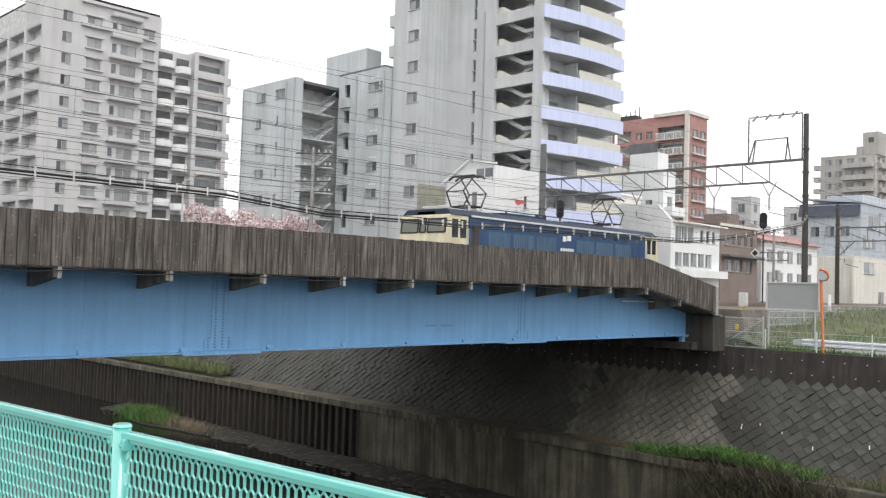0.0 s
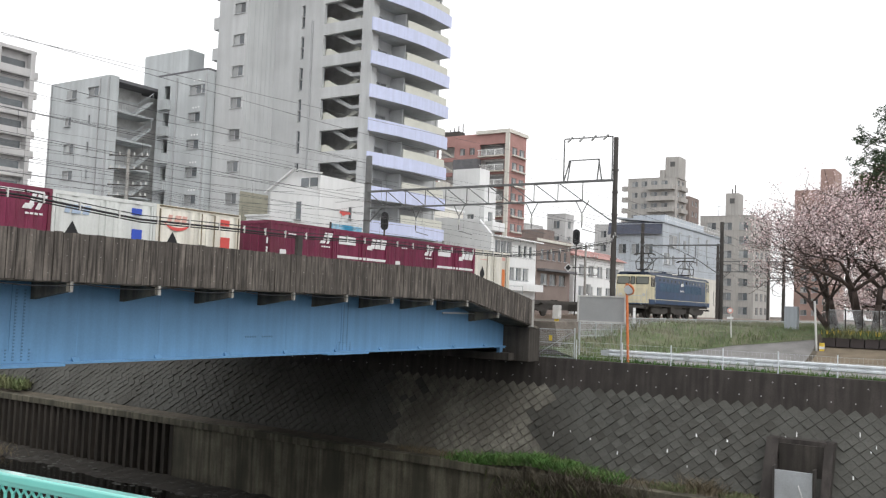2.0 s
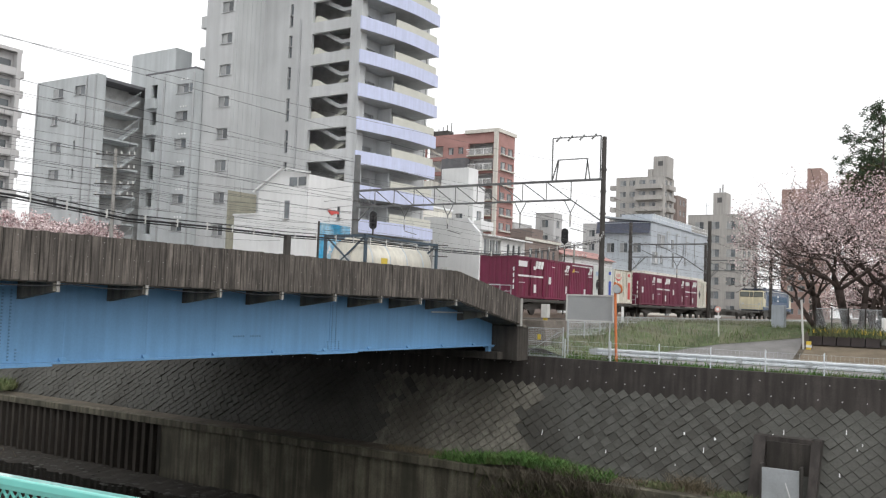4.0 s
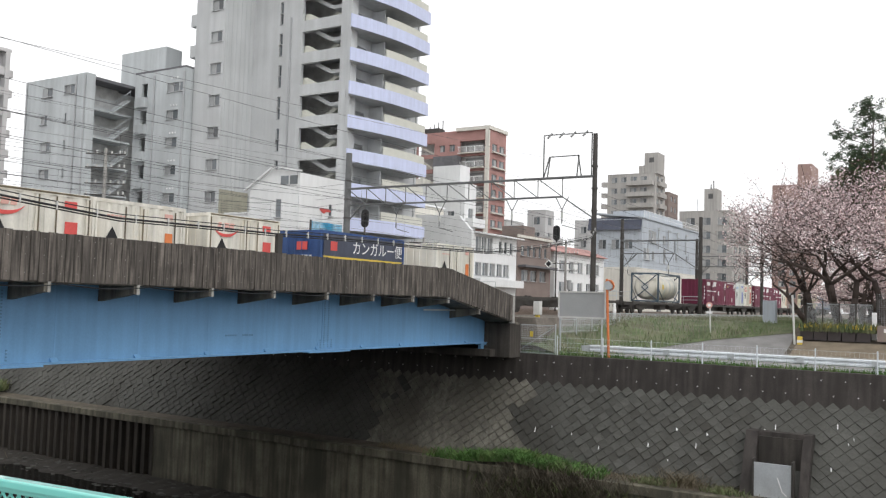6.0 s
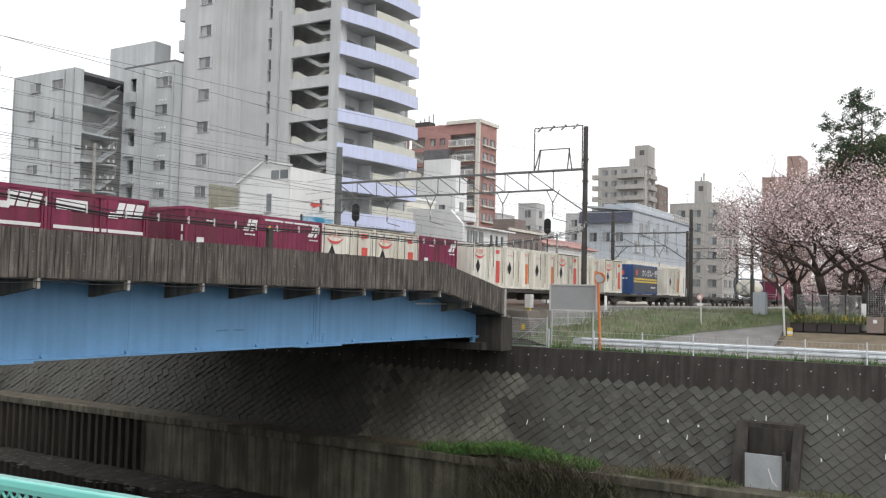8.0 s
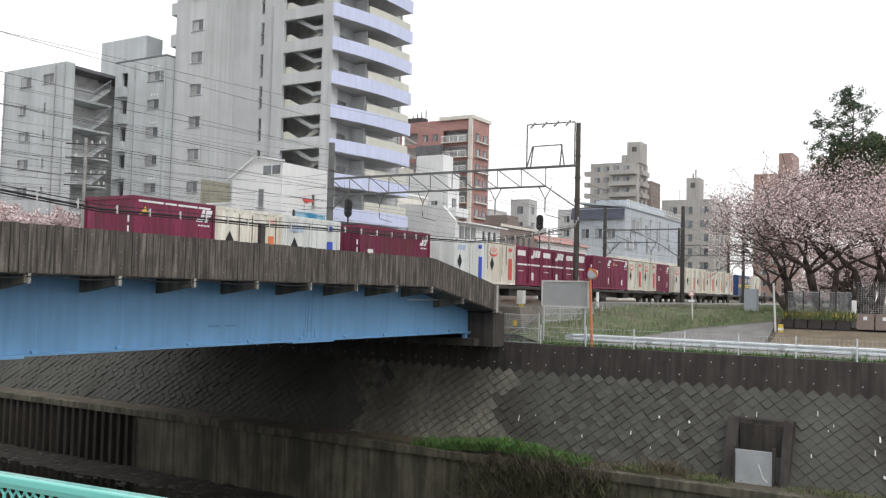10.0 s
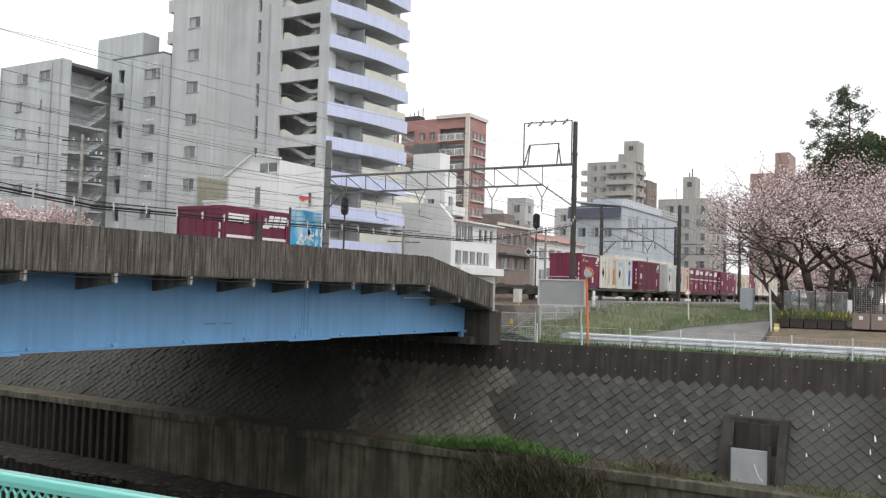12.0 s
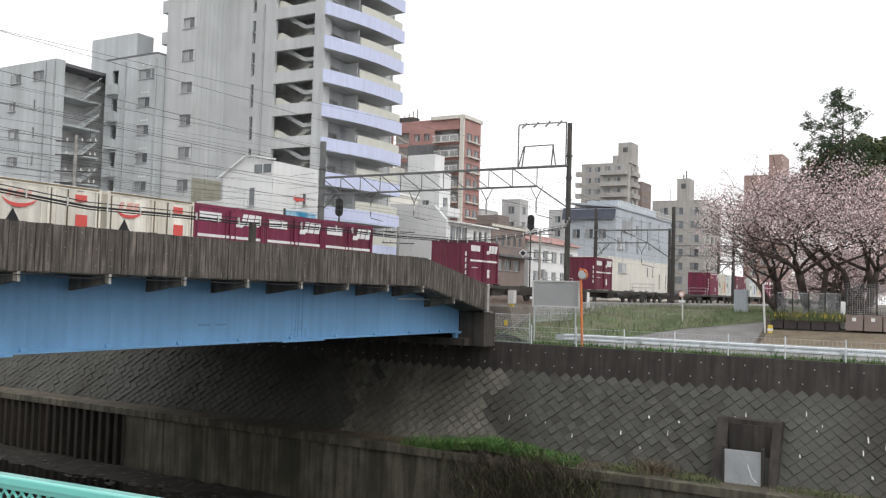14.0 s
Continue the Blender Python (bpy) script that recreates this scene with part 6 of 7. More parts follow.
def build_grass():
    r = random.Random(21)
    sp = [(r.gauss(45.55, 0.16), r.uniform(-12, 23), 0.04, r.uniform(0.4, 1.0) * (1.5 if (int(r.uniform(0, 1) * 9) == 3) else 0.8)) for _ in range(5200)]
    blades("kerb_grass", sp, "tuft", 0.3, 0.5, 0.025, 1, "green grass along the top of the river wall")

    def verge(n, straw):
        out = []
        while len(out) < n:
            x = 46.0 + 72 * r.random() ** 1.6
            y = r.uniform(10.4, 22.0)
            zl = 0.04 if x < 51.4 else min(2.04, 0.04 + (x - 51.4) * 0.263)
            for (xa, ya), (xb, yb) in zip(foot, foot[1:]):
                if xa <= x < xb:
                    y0 = ya + (yb - ya) * (x - xa) / (xb - xa)
            if y < y0:
                continue
            f = (y - y0) / (22.1 - y0)
            if (f > 0.3) != straw and r.random() < 0.75:
                continue
            hi = 1.5 + max(0, min(1, (x - 49) / 10)) * 0.6 if x > 49 else 0.5 + (x - 45.4) * 0.28
            out.append((x, y, zl + (hi - zl) * f - 0.02, r.uniform(0.5, 1.1) * (0.6 if x > 57 else 1)))
        return out
    foot = [(45.4, 20.4), (49, 19.6), (51.4, 18.4), (53, 17.2), (54.9, 14.8), (56.1, 12.3), (57, 10.6), (59, 10.4), (140, 12)]
    blades("verge_grass", verge(9000, False), "verge", 0.4, 0.5, 0.03, 2, "rough green grass on the slope below the track")
    blades("verge_straw", verge(7500, True), "straw", 0.5, 0.4, 0.02, 3, "dry straw coloured weeds on the slope below the track")
    sp = []
    for _ in range(8000):
        y = r.gauss(20.6, 2.4)
        if not 16.3 < y < 26.5:
            continue
        sp.append((r.uniform(BERM_X - 0.1, TOE_X + 0.2), y, BERM_Z + 0.15 + 0.35 * max(0, 1 - abs(y - 21) / 3.5), r.uniform(0.6, 1.2)))
    blades("berm_grass", sp, "tuft", 0.5, 0.7, 0.03, 4, "thick green grass hanging over the channel wall")
    sp = [(BERM_X - r.uniform(0.02, 0.9) * r.random(), r.gauss(18.6, 1.9), BERM_Z - 2.6 * r.random() ** 1.3, r.uniform(0.7, 1.3)) for _ in range(3800)]
    blades("hanging_weed", sp, "weed_dark", 0.75, 0.9, 0.018, 5, "tangle of brown dead weeds over the channel wall", "weeds")
    sp = [(BERM_X - r.uniform(0.02, 0.8) * r.random(), r.gauss(18.3, 2.0), BERM_Z - 0.3 - 2.6 * r.random(), r.uniform(0.5, 1.2)) for _ in range(2000)]
    blades("hanging_leaves", sp, "leaf", 0.5, 0.9, 0.03, 6, "dark green creeper among the dead weeds", "weeds")
    sp = [(r.uniform(BERM_X + 0.3, TOE_X + 0.3), r.choice((r.uniform(9.8, 16.5), r.uniform(-4, 6.5), r.uniform(26, 30))), BERM_Z + 0.25, r.uniform(0.3, 0.9)) for _ in range(2600)]
    blades("berm_weeds", sp, "dry_weed", 0.35, 0.7, 0.02, 7, "sparse straw weeds on the berm", "weeds")
    sp = [(r.uniform(BERM_X + 0.3, TOE_X + 0.3), r.choice((r.gauss(10.6, 0.5), r.gauss(4.6, 1.4), r.gauss(14, 0.5))), BERM_Z + 0.22, r.uniform(0.4, 0.9)) for _ in range(1500)]
    blades("berm_tuft", sp, "grass", 0.35, 0.6, 0.03, 8, "small green tufts on the berm")
    sp = [(r.gauss(TOE_X - 0.2, 0.25), r.gauss(12.6, 0.5), BERM_Z + 0.25, r.uniform(0.6, 1.2)) for _ in range(420)]
    blades("dead_brush", sp, "dry_weed", 0.7, 1.3, 0.012, 9, "heap of dead brown twigs on the berm", "weeds")
    sp = [(r.gauss(38.4, 0.6), r.gauss(74.0, 1.6), WATER_Z + 0.1, r.uniform(0.6, 1.3)) for _ in range(4200)]
    blades("river_reeds", sp, "tuft", 0.9, 0.7, 0.03, 10, "bright green reeds on a bar in the river", "reeds")
    sp = [(r.gauss(38.8, 0.5), r.gauss(69.0, 2.2), WATER_Z + 0.08, r.uniform(0.4, 1.0)) for _ in range(1300)]
    blades("river_brush", sp, "dry_weed", 0.8, 0.9, 0.025, 16, "dead brown brush on the river bar", "weeds")
    sp = [(r.uniform(BERM_X + 0.3, TOE_X + 0.6), r.uniform(67, 105), BERM_Z + 0.4 + 0.3 * r.random(), r.uniform(0.6, 1.3)) for _ in range(7000)]
    blades("bank_grass", sp, "grass", 0.7, 0.6, 0.045, 11, "green and straw grass on the far berm")
    bm = B()
    pts = [(38.6 + 1.5 * math.cos(q) * (1 + 0.3 * math.sin(3 * q)), 70 + 6.5 * math.sin(q), WATER_Z - 0.05) for q in [2 * math.pi * i / 24 for i in range(24)]]
    prism(bm, pts, (0, 0, 0.13))
    setting("river_bar", bm, "mud", "low muddy bar in the river", "ground")
    # silt washed up along the foot of the channel wall
    nx, ny, verts, faces = 9, 150, [], []
    for j in range(ny + 1):
        y = 20 + 0.42 * j
        reach = 3.2 + 1.6 * noise.noise(Vector((0, y * 0.13, 4.0))) + 0.7 * noise.noise(Vector((0, y * 0.6, 9.0)))
        for i in range(nx + 1):
            f = i / nx
            x = BERM_X + 0.1 - (1 - f) * reach
            verts.append((x, y, WATER_Z - 0.12 + 0.42 * f ** 0.7 + 0.13 * noise.noise(Vector((x * 0.9, y * 0.9, 1.0)))))
    for j in range(ny):
        for i in range(nx):
            k = j * (nx + 1) + i
            faces.append((k, k + 1, k + nx + 2, k + nx + 1))
    me = bpy.data.meshes.new("silt_bank")
    me.from_pydata(verts, [], faces)
    me.materials.append(M["mud"])
    tagged(new("silt_bank", me), "dark wet silt bank at the foot of the channel wall", "ground", "", "structure")
    bm = B()
    for _ in range(420):
        x, y = BERM_X - 0.2 - 3.4 * r.random() ** 1.4, r.uniform(21, 80)
        a, h = r.uniform(0.05, 0.2), r.uniform(0.03, 0.1)
        z = WATER_Z + 0.24 - 0.1 * (BERM_X - x)
        prism(bm, [(x + a * r.uniform(0.7, 1.2) * math.cos(q), y + a * 1.5 * r.uniform(0.7, 1.2) * math.sin(q), z - 0.15) for q in (0.2, 1.3, 2.4, 3.5, 4.6, 5.6)], (r.uniform(-0.03, 0.03), 0, 0.15 + h))
    tagged(part("river_stones", bm, "stone"), "scattered stones and debris on the silt bank", "stones", "", "stuff")


build_wall_fittings()
build_grass()


# ---- near fence ----
def fence_x(y):
    return 1.47 + (4.18 - y) * 0.092


def build_fence():
    f = thing("mesh_fence", pose(0, 0, 0), "turquoise painted steel fence with expanded metal mesh", "fence")
    y0, y1, top = -1.0, 9.2, 2.237
    a, b = Vector((fence_x(y0), y0, top)), Vector((fence_x(y1), y1, top))
    bm = B()
    bar(bm, a - Vector((0, 0, 0.022)), b - Vector((0, 0, 0.015)), 0.04, 0.028)
    part("top_rail", bm, "teal", f, "", 0.006)
    bm = B()
    bar(bm, a - Vector((0, 0, 0.038)), b - Vector((0, 0, 0.038)), 0.022, 0.02)
    part("under_rail", bm, "teal", f, "", 0.006)
    bm = B()
    bar(bm, a - Vector((0, 0, 0.98)), b - Vector((0, 0, 0.98)), 0.04, 0.04)
    part("bottom_rail", bm, "teal", f, "", 0.006)
    for k in range(-3, 4):
        y = 3.19 + 2.1 * k
        if y0 < y < y1:
            x = fence_x(y)
            bm = B()
            rod(bm, (x, y, 1.15), (x, y, top + 0.01), 0.033, 16)
            post = part("post", bm, "teal", f, "", 0, True)
            bm = B()
            rod(bm, (x, y, top + 0.008), (x, y, top + 0.018), 0.038, 16, 0.031)
            part("post_cap", bm, "teal", post)
            for dy in (-0.06, 0.06):
                bm = B()
                box(bm, x - 0.024, x + 0.024, y + dy * 0.8 - 0.016, y + dy * 0.8 + 0.016, top - 0.075, top - 0.03)
                br = part("clamp", bm, "teal", post, "", 0.006)
                bm = B()
                rod(bm, (x - 0.032, y + dy * 0.8, top - 0.055), (x - 0.022, y + dy * 0.8, top - 0.055), 0.007, 8)
                part("bolt", bm, "teal", post)
        ym = y - 1.05
        if y0 < ym < y1:
            x = fence_x(ym)
            part("mid_bar", box(B(), x - 0.014, x + 0.014, ym - 0.014, ym + 0.014, 1.27, top - 0.07), "teal", f)
    verts, faces = [], []
    w, vz, dz, t = 0.0175, 0.032, 0.015, 0.0019
    n = int((y1 - y0) / w)

    def seg(p, q):
        k = len(verts)
        for (y, z) in (p, q):
            x = fence_x(y)
            for sx, sy in ((-t, -t), (t, -t), (t, t), (-t, t)):
                verts.append((x + sx * 2.0, y + sy, z))
        for i in range(4):
            j = (i + 1) % 4
            faces.append((k + i, k + j, k + 4 + j, k + 4 + i))
    for i in range(n):
        yc = y0 + (i + 0.5) * w
        z, row = 1.29, i % 2
        last = None
        while z < top - 0.04:
            y = yc + (w * 0.42 if row % 2 else -w * 0.42)
            if last:
                seg(last, (y, z))
            seg((y, z), (y, z + vz))
            last = (y, z + vz)
            z += vz + dz
            row += 1
    me = bpy.data.meshes.new("mesh_panel")
    me.from_pydata(verts, [], faces)
    me.materials.append(M["teal"])
    ob = new("mesh_panel", me)
    ob.parent = f
    tagged(ob, "expanded steel mesh", "", "", "stuff")


build_fence()


# ---- far bank: road furniture ----
def build_road_furniture():
    g = thing("guard_rail", pose(0, 0, 0), "white galvanised roadside guard rail on short posts", "guard rail")
    prof = [(0.0, 0.30), (-0.07, 0.34), (-0.07, 0.42), (-0.02, 0.46), (-0.02, 0.52), (-0.07, 0.56), (-0.07, 0.64), (0.0, 0.68), (0.02, 0.68), (0.02, 0.30)]
    bm = B()
    prism(bm, [(46.0 + x, -16, z) for x, z in prof], (0, 35.0, 0))
    part("beam", bm, "galvanised", g, "pale wavy steel beam")
    for y in (18.0, 14.7, 11.4, 8.1, 4.8, 1.5, -1.8):
        bm = B()
        rod(bm, (46.12, y, 0), (46.12, y, 0.66), 0.06, 10)
        part("post", bm, "zinc", g)
        part("bracket", box(B(), 45.9, 46.1, y - 0.16, y + 0.16, 0.36, 0.62), "zinc", g)
    part("end_piece", prism(B(), [(46.0, 19.0, 0.3), (45.95, 19.45, 0.34), (45.95, 19.5, 0.62), (46.0, 19.0, 0.68)], (0.04, 0, 0)), "zinc", g)
    # wire fence on the wall
    f = thing("wire_fence", pose(0, 0, 0), "low grey wire fence on the top of the river wall", "fence")
    for k in range(14):
        y = 20.6 - 2.66 * k
        part("post", rod(B(), (45.2, y, 0.0), (45.2, y, 1.12), 0.034, 8), "galvanised", f)
    bm = B()
    for z in (0.25, 0.5, 0.75, 1.02):
        rod(bm, (45.2, 20.6, z), (45.2, -14, z), 0.006, 4)
    for i in range(170):
        y = 20.6 - i * 0.2
        rod(bm, (45.2, y, 0.1), (45.2, y - 0.0, 1.02), 0.004, 3)
    tagged(part("wire", bm, "zinc", f), "", "", "", "stuff")
    # gate by the abutment
    t = thing("mesh_gate", pose(0, 0, 0), "grey steel mesh gate beside the bridge abutment", "gate")
    bm = B()
    for y in (23.2, 20.75):
        rod(bm, (45.25, y, 0), (45.25, y, 1.75), 0.04, 8)
    for z in (0.1, 0.9, 1.65):
        rod(bm, (45.25, 23.2, z), (45.25, 20.75, z), 0.02, 6)
    bar(bm, (45.25, 23.1, 0.15), (45.25, 20.85, 1.55), 0.03)
    part("gate_frame", bm, "zinc", t)
    bm = B()
    for i in range(24):
        rod(bm, (45.25, 20.75 + i * 0.102, 0.1), (45.25, 20.75 + i * 0.102, 1.65), 0.005, 4)
    for i in range(14):
        rod(bm, (45.25, 23.2, 0.15 + i * 0.11), (45.25, 20.75, 0.15 + i * 0.11), 0.005, 4)
    tagged(part("mesh", bm, "zinc", t), "", "", "", "stuff")
    part("tag", box(B(), 45.2, 45.22, 22.1, 22.3, 1.0, 1.3), "yellow", t)
    # sign seen from behind
    s = thing("sign_board", pose(0, 0, 0), "large grey sign board on two posts above the river wall", "sign board")
    part("panel", box(B(), 45.78, 45.81, 18.12, 20.78, 2.18, 3.54), "sign_grey", s, "plain grey panel")
    bm = B()
    for b in ((18.05, 20.85, 3.52, 3.6), (18.05, 20.85, 2.12, 2.2)):
        box(bm, 45.74, 45.83, b[0], b[1], b[2], b[3])
    for y in (18.08, 20.82):
        box(bm, 45.74, 45.83, y - 0.04, y + 0.04, 2.2, 3.52)
    part("frame", bm, "insulator", s, "pale frame")
    for y in (18.3, 20.75):
        part("post", rod(B(), (45.9, y, 0), (45.9, y, 3.5), 0.045, 8), "zinc", s)
    # mirror on an orange pole
    m = thing("traffic_mirror", pose(0, 0, 0), "round traffic mirror on a leaning orange pole", "traffic mirror")
    part("pole", rod(B(), (45.5, 17.72, 0), (45.5, 17.9, 4.3), 0.07, 10), "orange_post", m, "orange pole")
    part("mirror_shell", rod(B(), (45.42, 17.74, 3.95), (45.5, 17.72, 3.97), 0.3, 24), "orange_post", m)
    part("mirror_face", rod(B(), (45.36, 17.74, 3.95), (45.42, 17.74, 3.95), 0.23, 24, 0.27), "zinc", m)
    part("bracket", bar(B(), (45.5, 17.85, 3.9), (45.5, 17.5, 3.9), 0.05), "orange_post", m)
    # sign with a red ring
    r = thing("road_sign", pose(0, 0, 0), "round red and white road sign on a pale pole", "road sign")
    part("pole", rod(B(), (56, 15.15, 1.0), (56, 15.2, 3.1), 0.05, 8), "insulator", r)
    part("disc", rod(B(), (55.9, 15.22, 3.08), (55.94, 15.22, 3.08), 0.19, 20), "faded_red", r)
    part("disc_centre", rod(B(), (55.885, 15.22, 3.08), (55.9, 15.22, 3.08), 0.1, 20), "white_mark", r)
    part("plate", box(B(), 55.9, 55.93, 15.02, 15.4, 2.55, 2.7), "white_mark", r)
    w = thing("pole", pose(0, 0, 0), "slim white pole at the corner of the road", "pole")
    part("shaft", rod(B(), (55, 10.0, 0.6), (55, 10.15, 3.8), 0.06, 8), "insulator", w)
    b = thing("barrier_block", pose(0, 0, 0), "yellow and white striped corner marker", "marker")
    part("block", box(B(), 54.85, 55.15, 9.6, 9.85, 0.85, 1.4), "yellow", b, "", 0.03)
    part("band", box(B(), 54.84, 55.16, 9.59, 9.86, 1.05, 1.2), "white_mark", b)
    k = thing("marker_post", pose(0, 0, 0), "short white marker post beside the railway track", "marker")
    part("post", rod(B(), (56.1, 21.5, 1.95), (56.1, 21.5, 3.05), 0.12, 8, 0.09), "white_mark", k)
    part("foot", box(B(), 55.9, 56.3, 21.36, 21.64, 1.4, 1.98), "dark_concrete", k)
    q = thing("track_box", pose(0, 0, 0), "small pale equipment box on a yellow stand beside the track", "equipment box")
    part("stand", box(B(), 47.9, 48.1, 23.1, 23.3, 1.9, 2.2), "yellow", q)
    part("cabinet", box(B(), 47.8, 48.2, 23.0, 23.4, 2.2, 3.0), "insulator", q, "", 0.02)
    # planters
    random.seed(4)
    for i in range(5):
        y = 9.5 - i * 0.76
        p = thing("planter_box", pose(56, y, 0), "black plastic planter box with low plants", "planter", "planters on the bank")
        part("tub", prism(B(), [(-0.25, -0.34, 1.2), (0.25, -0.34, 1.2), (0.28, -0.36, 1.72), (-0.28, -0.36, 1.72)], (0, 0.7, 0)), "planter", p)
        part("rim", box(B(), -0.3, 0.3, -0.37, 0.35, 1.7, 1.75), "planter", p)
    for i in range(5):
        y = 5.3 - i * 0.98
        p = thing("planter_box", pose(56, y, 0), "reddish brown planter box with a pale label", "planter", "brown planters on the bank")
        part("tub", box(B(), -0.3, 0.3, -0.45, 0.45, 1.25, 2.15), "brown_tile", p, "", 0.02)
        part("plate", box(B(), -0.32, -0.3, -0.1, 0.1, 1.8, 2.0), "white_mark", p)
    r2 = random.Random(2)
    blades("planter_plants", [(56 + r2.gauss(0.2, 0.3), r2.uniform(5.8, 9.9), 1.7, r2.uniform(0.5, 1.2)) for _ in range(1600)], "grass", 0.55, 0.5, 0.03, 14, "green and yellow flowering plants in the planters", "plants")
    blades("planter_flowers", [(56 + r2.gauss(0.2, 0.3), r2.uniform(5.8, 9.9), 1.9, r2.uniform(0.5, 1.0)) for _ in range(260)], "yellow", 0.35, 0.5, 0.03, 15, "small yellow flowers in the planters", "plants")
    # fence panels behind the planters
    f2 = thing("mesh_fence", pose(0, 0, 0), "grey steel mesh fence panels under the cherry trees", "fence")
    for i in range(4):
        y = 6.25 + i * 0.92
        bm = B()
        for k in range(16):
            rod(bm, (58.02, y + 0.057 * k, 1.95), (58.02, y + 0.057 * k, 3.35), 0.007, 3)
        for k in range(22):
            rod(bm, (58.02, y, 1.98 + 0.064 * k), (58.02, y + 0.86, 1.98 + 0.064 * k), 0.007, 3)
        tagged(part("mesh", bm, "zinc", f2), kind="stuff")
        bm = B()
        for z in (1.95, 3.35):
            rod(bm, (58.0, y - 0.03, z), (58.0, y + 0.89, z), 0.022, 6)
        part("panel_rail", bm, "zinc", f2)
    for i in range(5):
        part("post", box(B(), 57.95, 58.03, 6.2 + i * 0.92 - 0.03, 6.2 + i * 0.92 + 0.03, 1.6, 3.45), "dark_steel", f2)
    f3 = thing("mesh_fence", pose(0, 0, 0), "tall dark mesh fence beside the yard", "fence")
    for i in range(7):
        part("post", box(B(), 57.95, 58.05, 6.0 - 1.7 * i - 0.04, 6.0 - 1.7 * i + 0.04, 1.6, 4.05), "dark_steel", f3)
    bm = B()
    for i in range(80):
        rod(bm, (58, 6.0 - i * 0.13, 2.1), (58, 6.0 - i * 0.13, 4.0), 0.006, 3)
    for i in range(16):
        rod(bm, (58, 6.0, 2.1 + i * 0.125), (58, -4.4, 2.1 + i * 0.125), 0.006, 3)
    tagged(part("mesh", bm, "zinc", f3), "", "", "", "stuff")
    s2 = thing("utility_cabinet", pose(0, 0, 0), "blue-grey cabinet beside the track fence", "cabinet")
    part("body", box(B(), 60, 60.6, 12.1, 12.9, 1.9, 3.5), "blue_wall", s2, "", 0.02)
    part("door", box(B(), 59.97, 60, 12.2, 12.8, 2.1, 3.4), "blue_wall", s2)
    w3 = thing("marker_post", pose(0, 0, 0), "white post among the planters", "marker")
    part("post", box(B(), 56.5, 56.66, 5.85, 6.1, 1.3, 2.9), "white_mark", w3, "", 0.02)
    # fence along the track
    tf = thing("track_fence", pose(0, 0, 0), "low grey mesh fence along the railway track", "fence")
    FY = 21.3
    for i in range(34):
        x = 47.0 + 2.4 * i
        part("post", box(B(), x - 0.03, x + 0.03, FY - 0.03, FY + 0.03, 1.1, 2.4), "zinc", tf)
    bm = B()
    for z in (1.3, 1.66, 2.0, 2.36):
        rod(bm, (47, FY, z), (128, FY, z), 0.03 if z > 2.3 else 0.014, 5)
    for i in range(810):
        x = 47 + 0.1 * i
        rod(bm, (x, FY, 1.2), (x, FY, 2.36), 0.009, 3)
    tagged(part("mesh", bm, "zinc", tf), "", "", "", "stuff")


build_road_furniture()


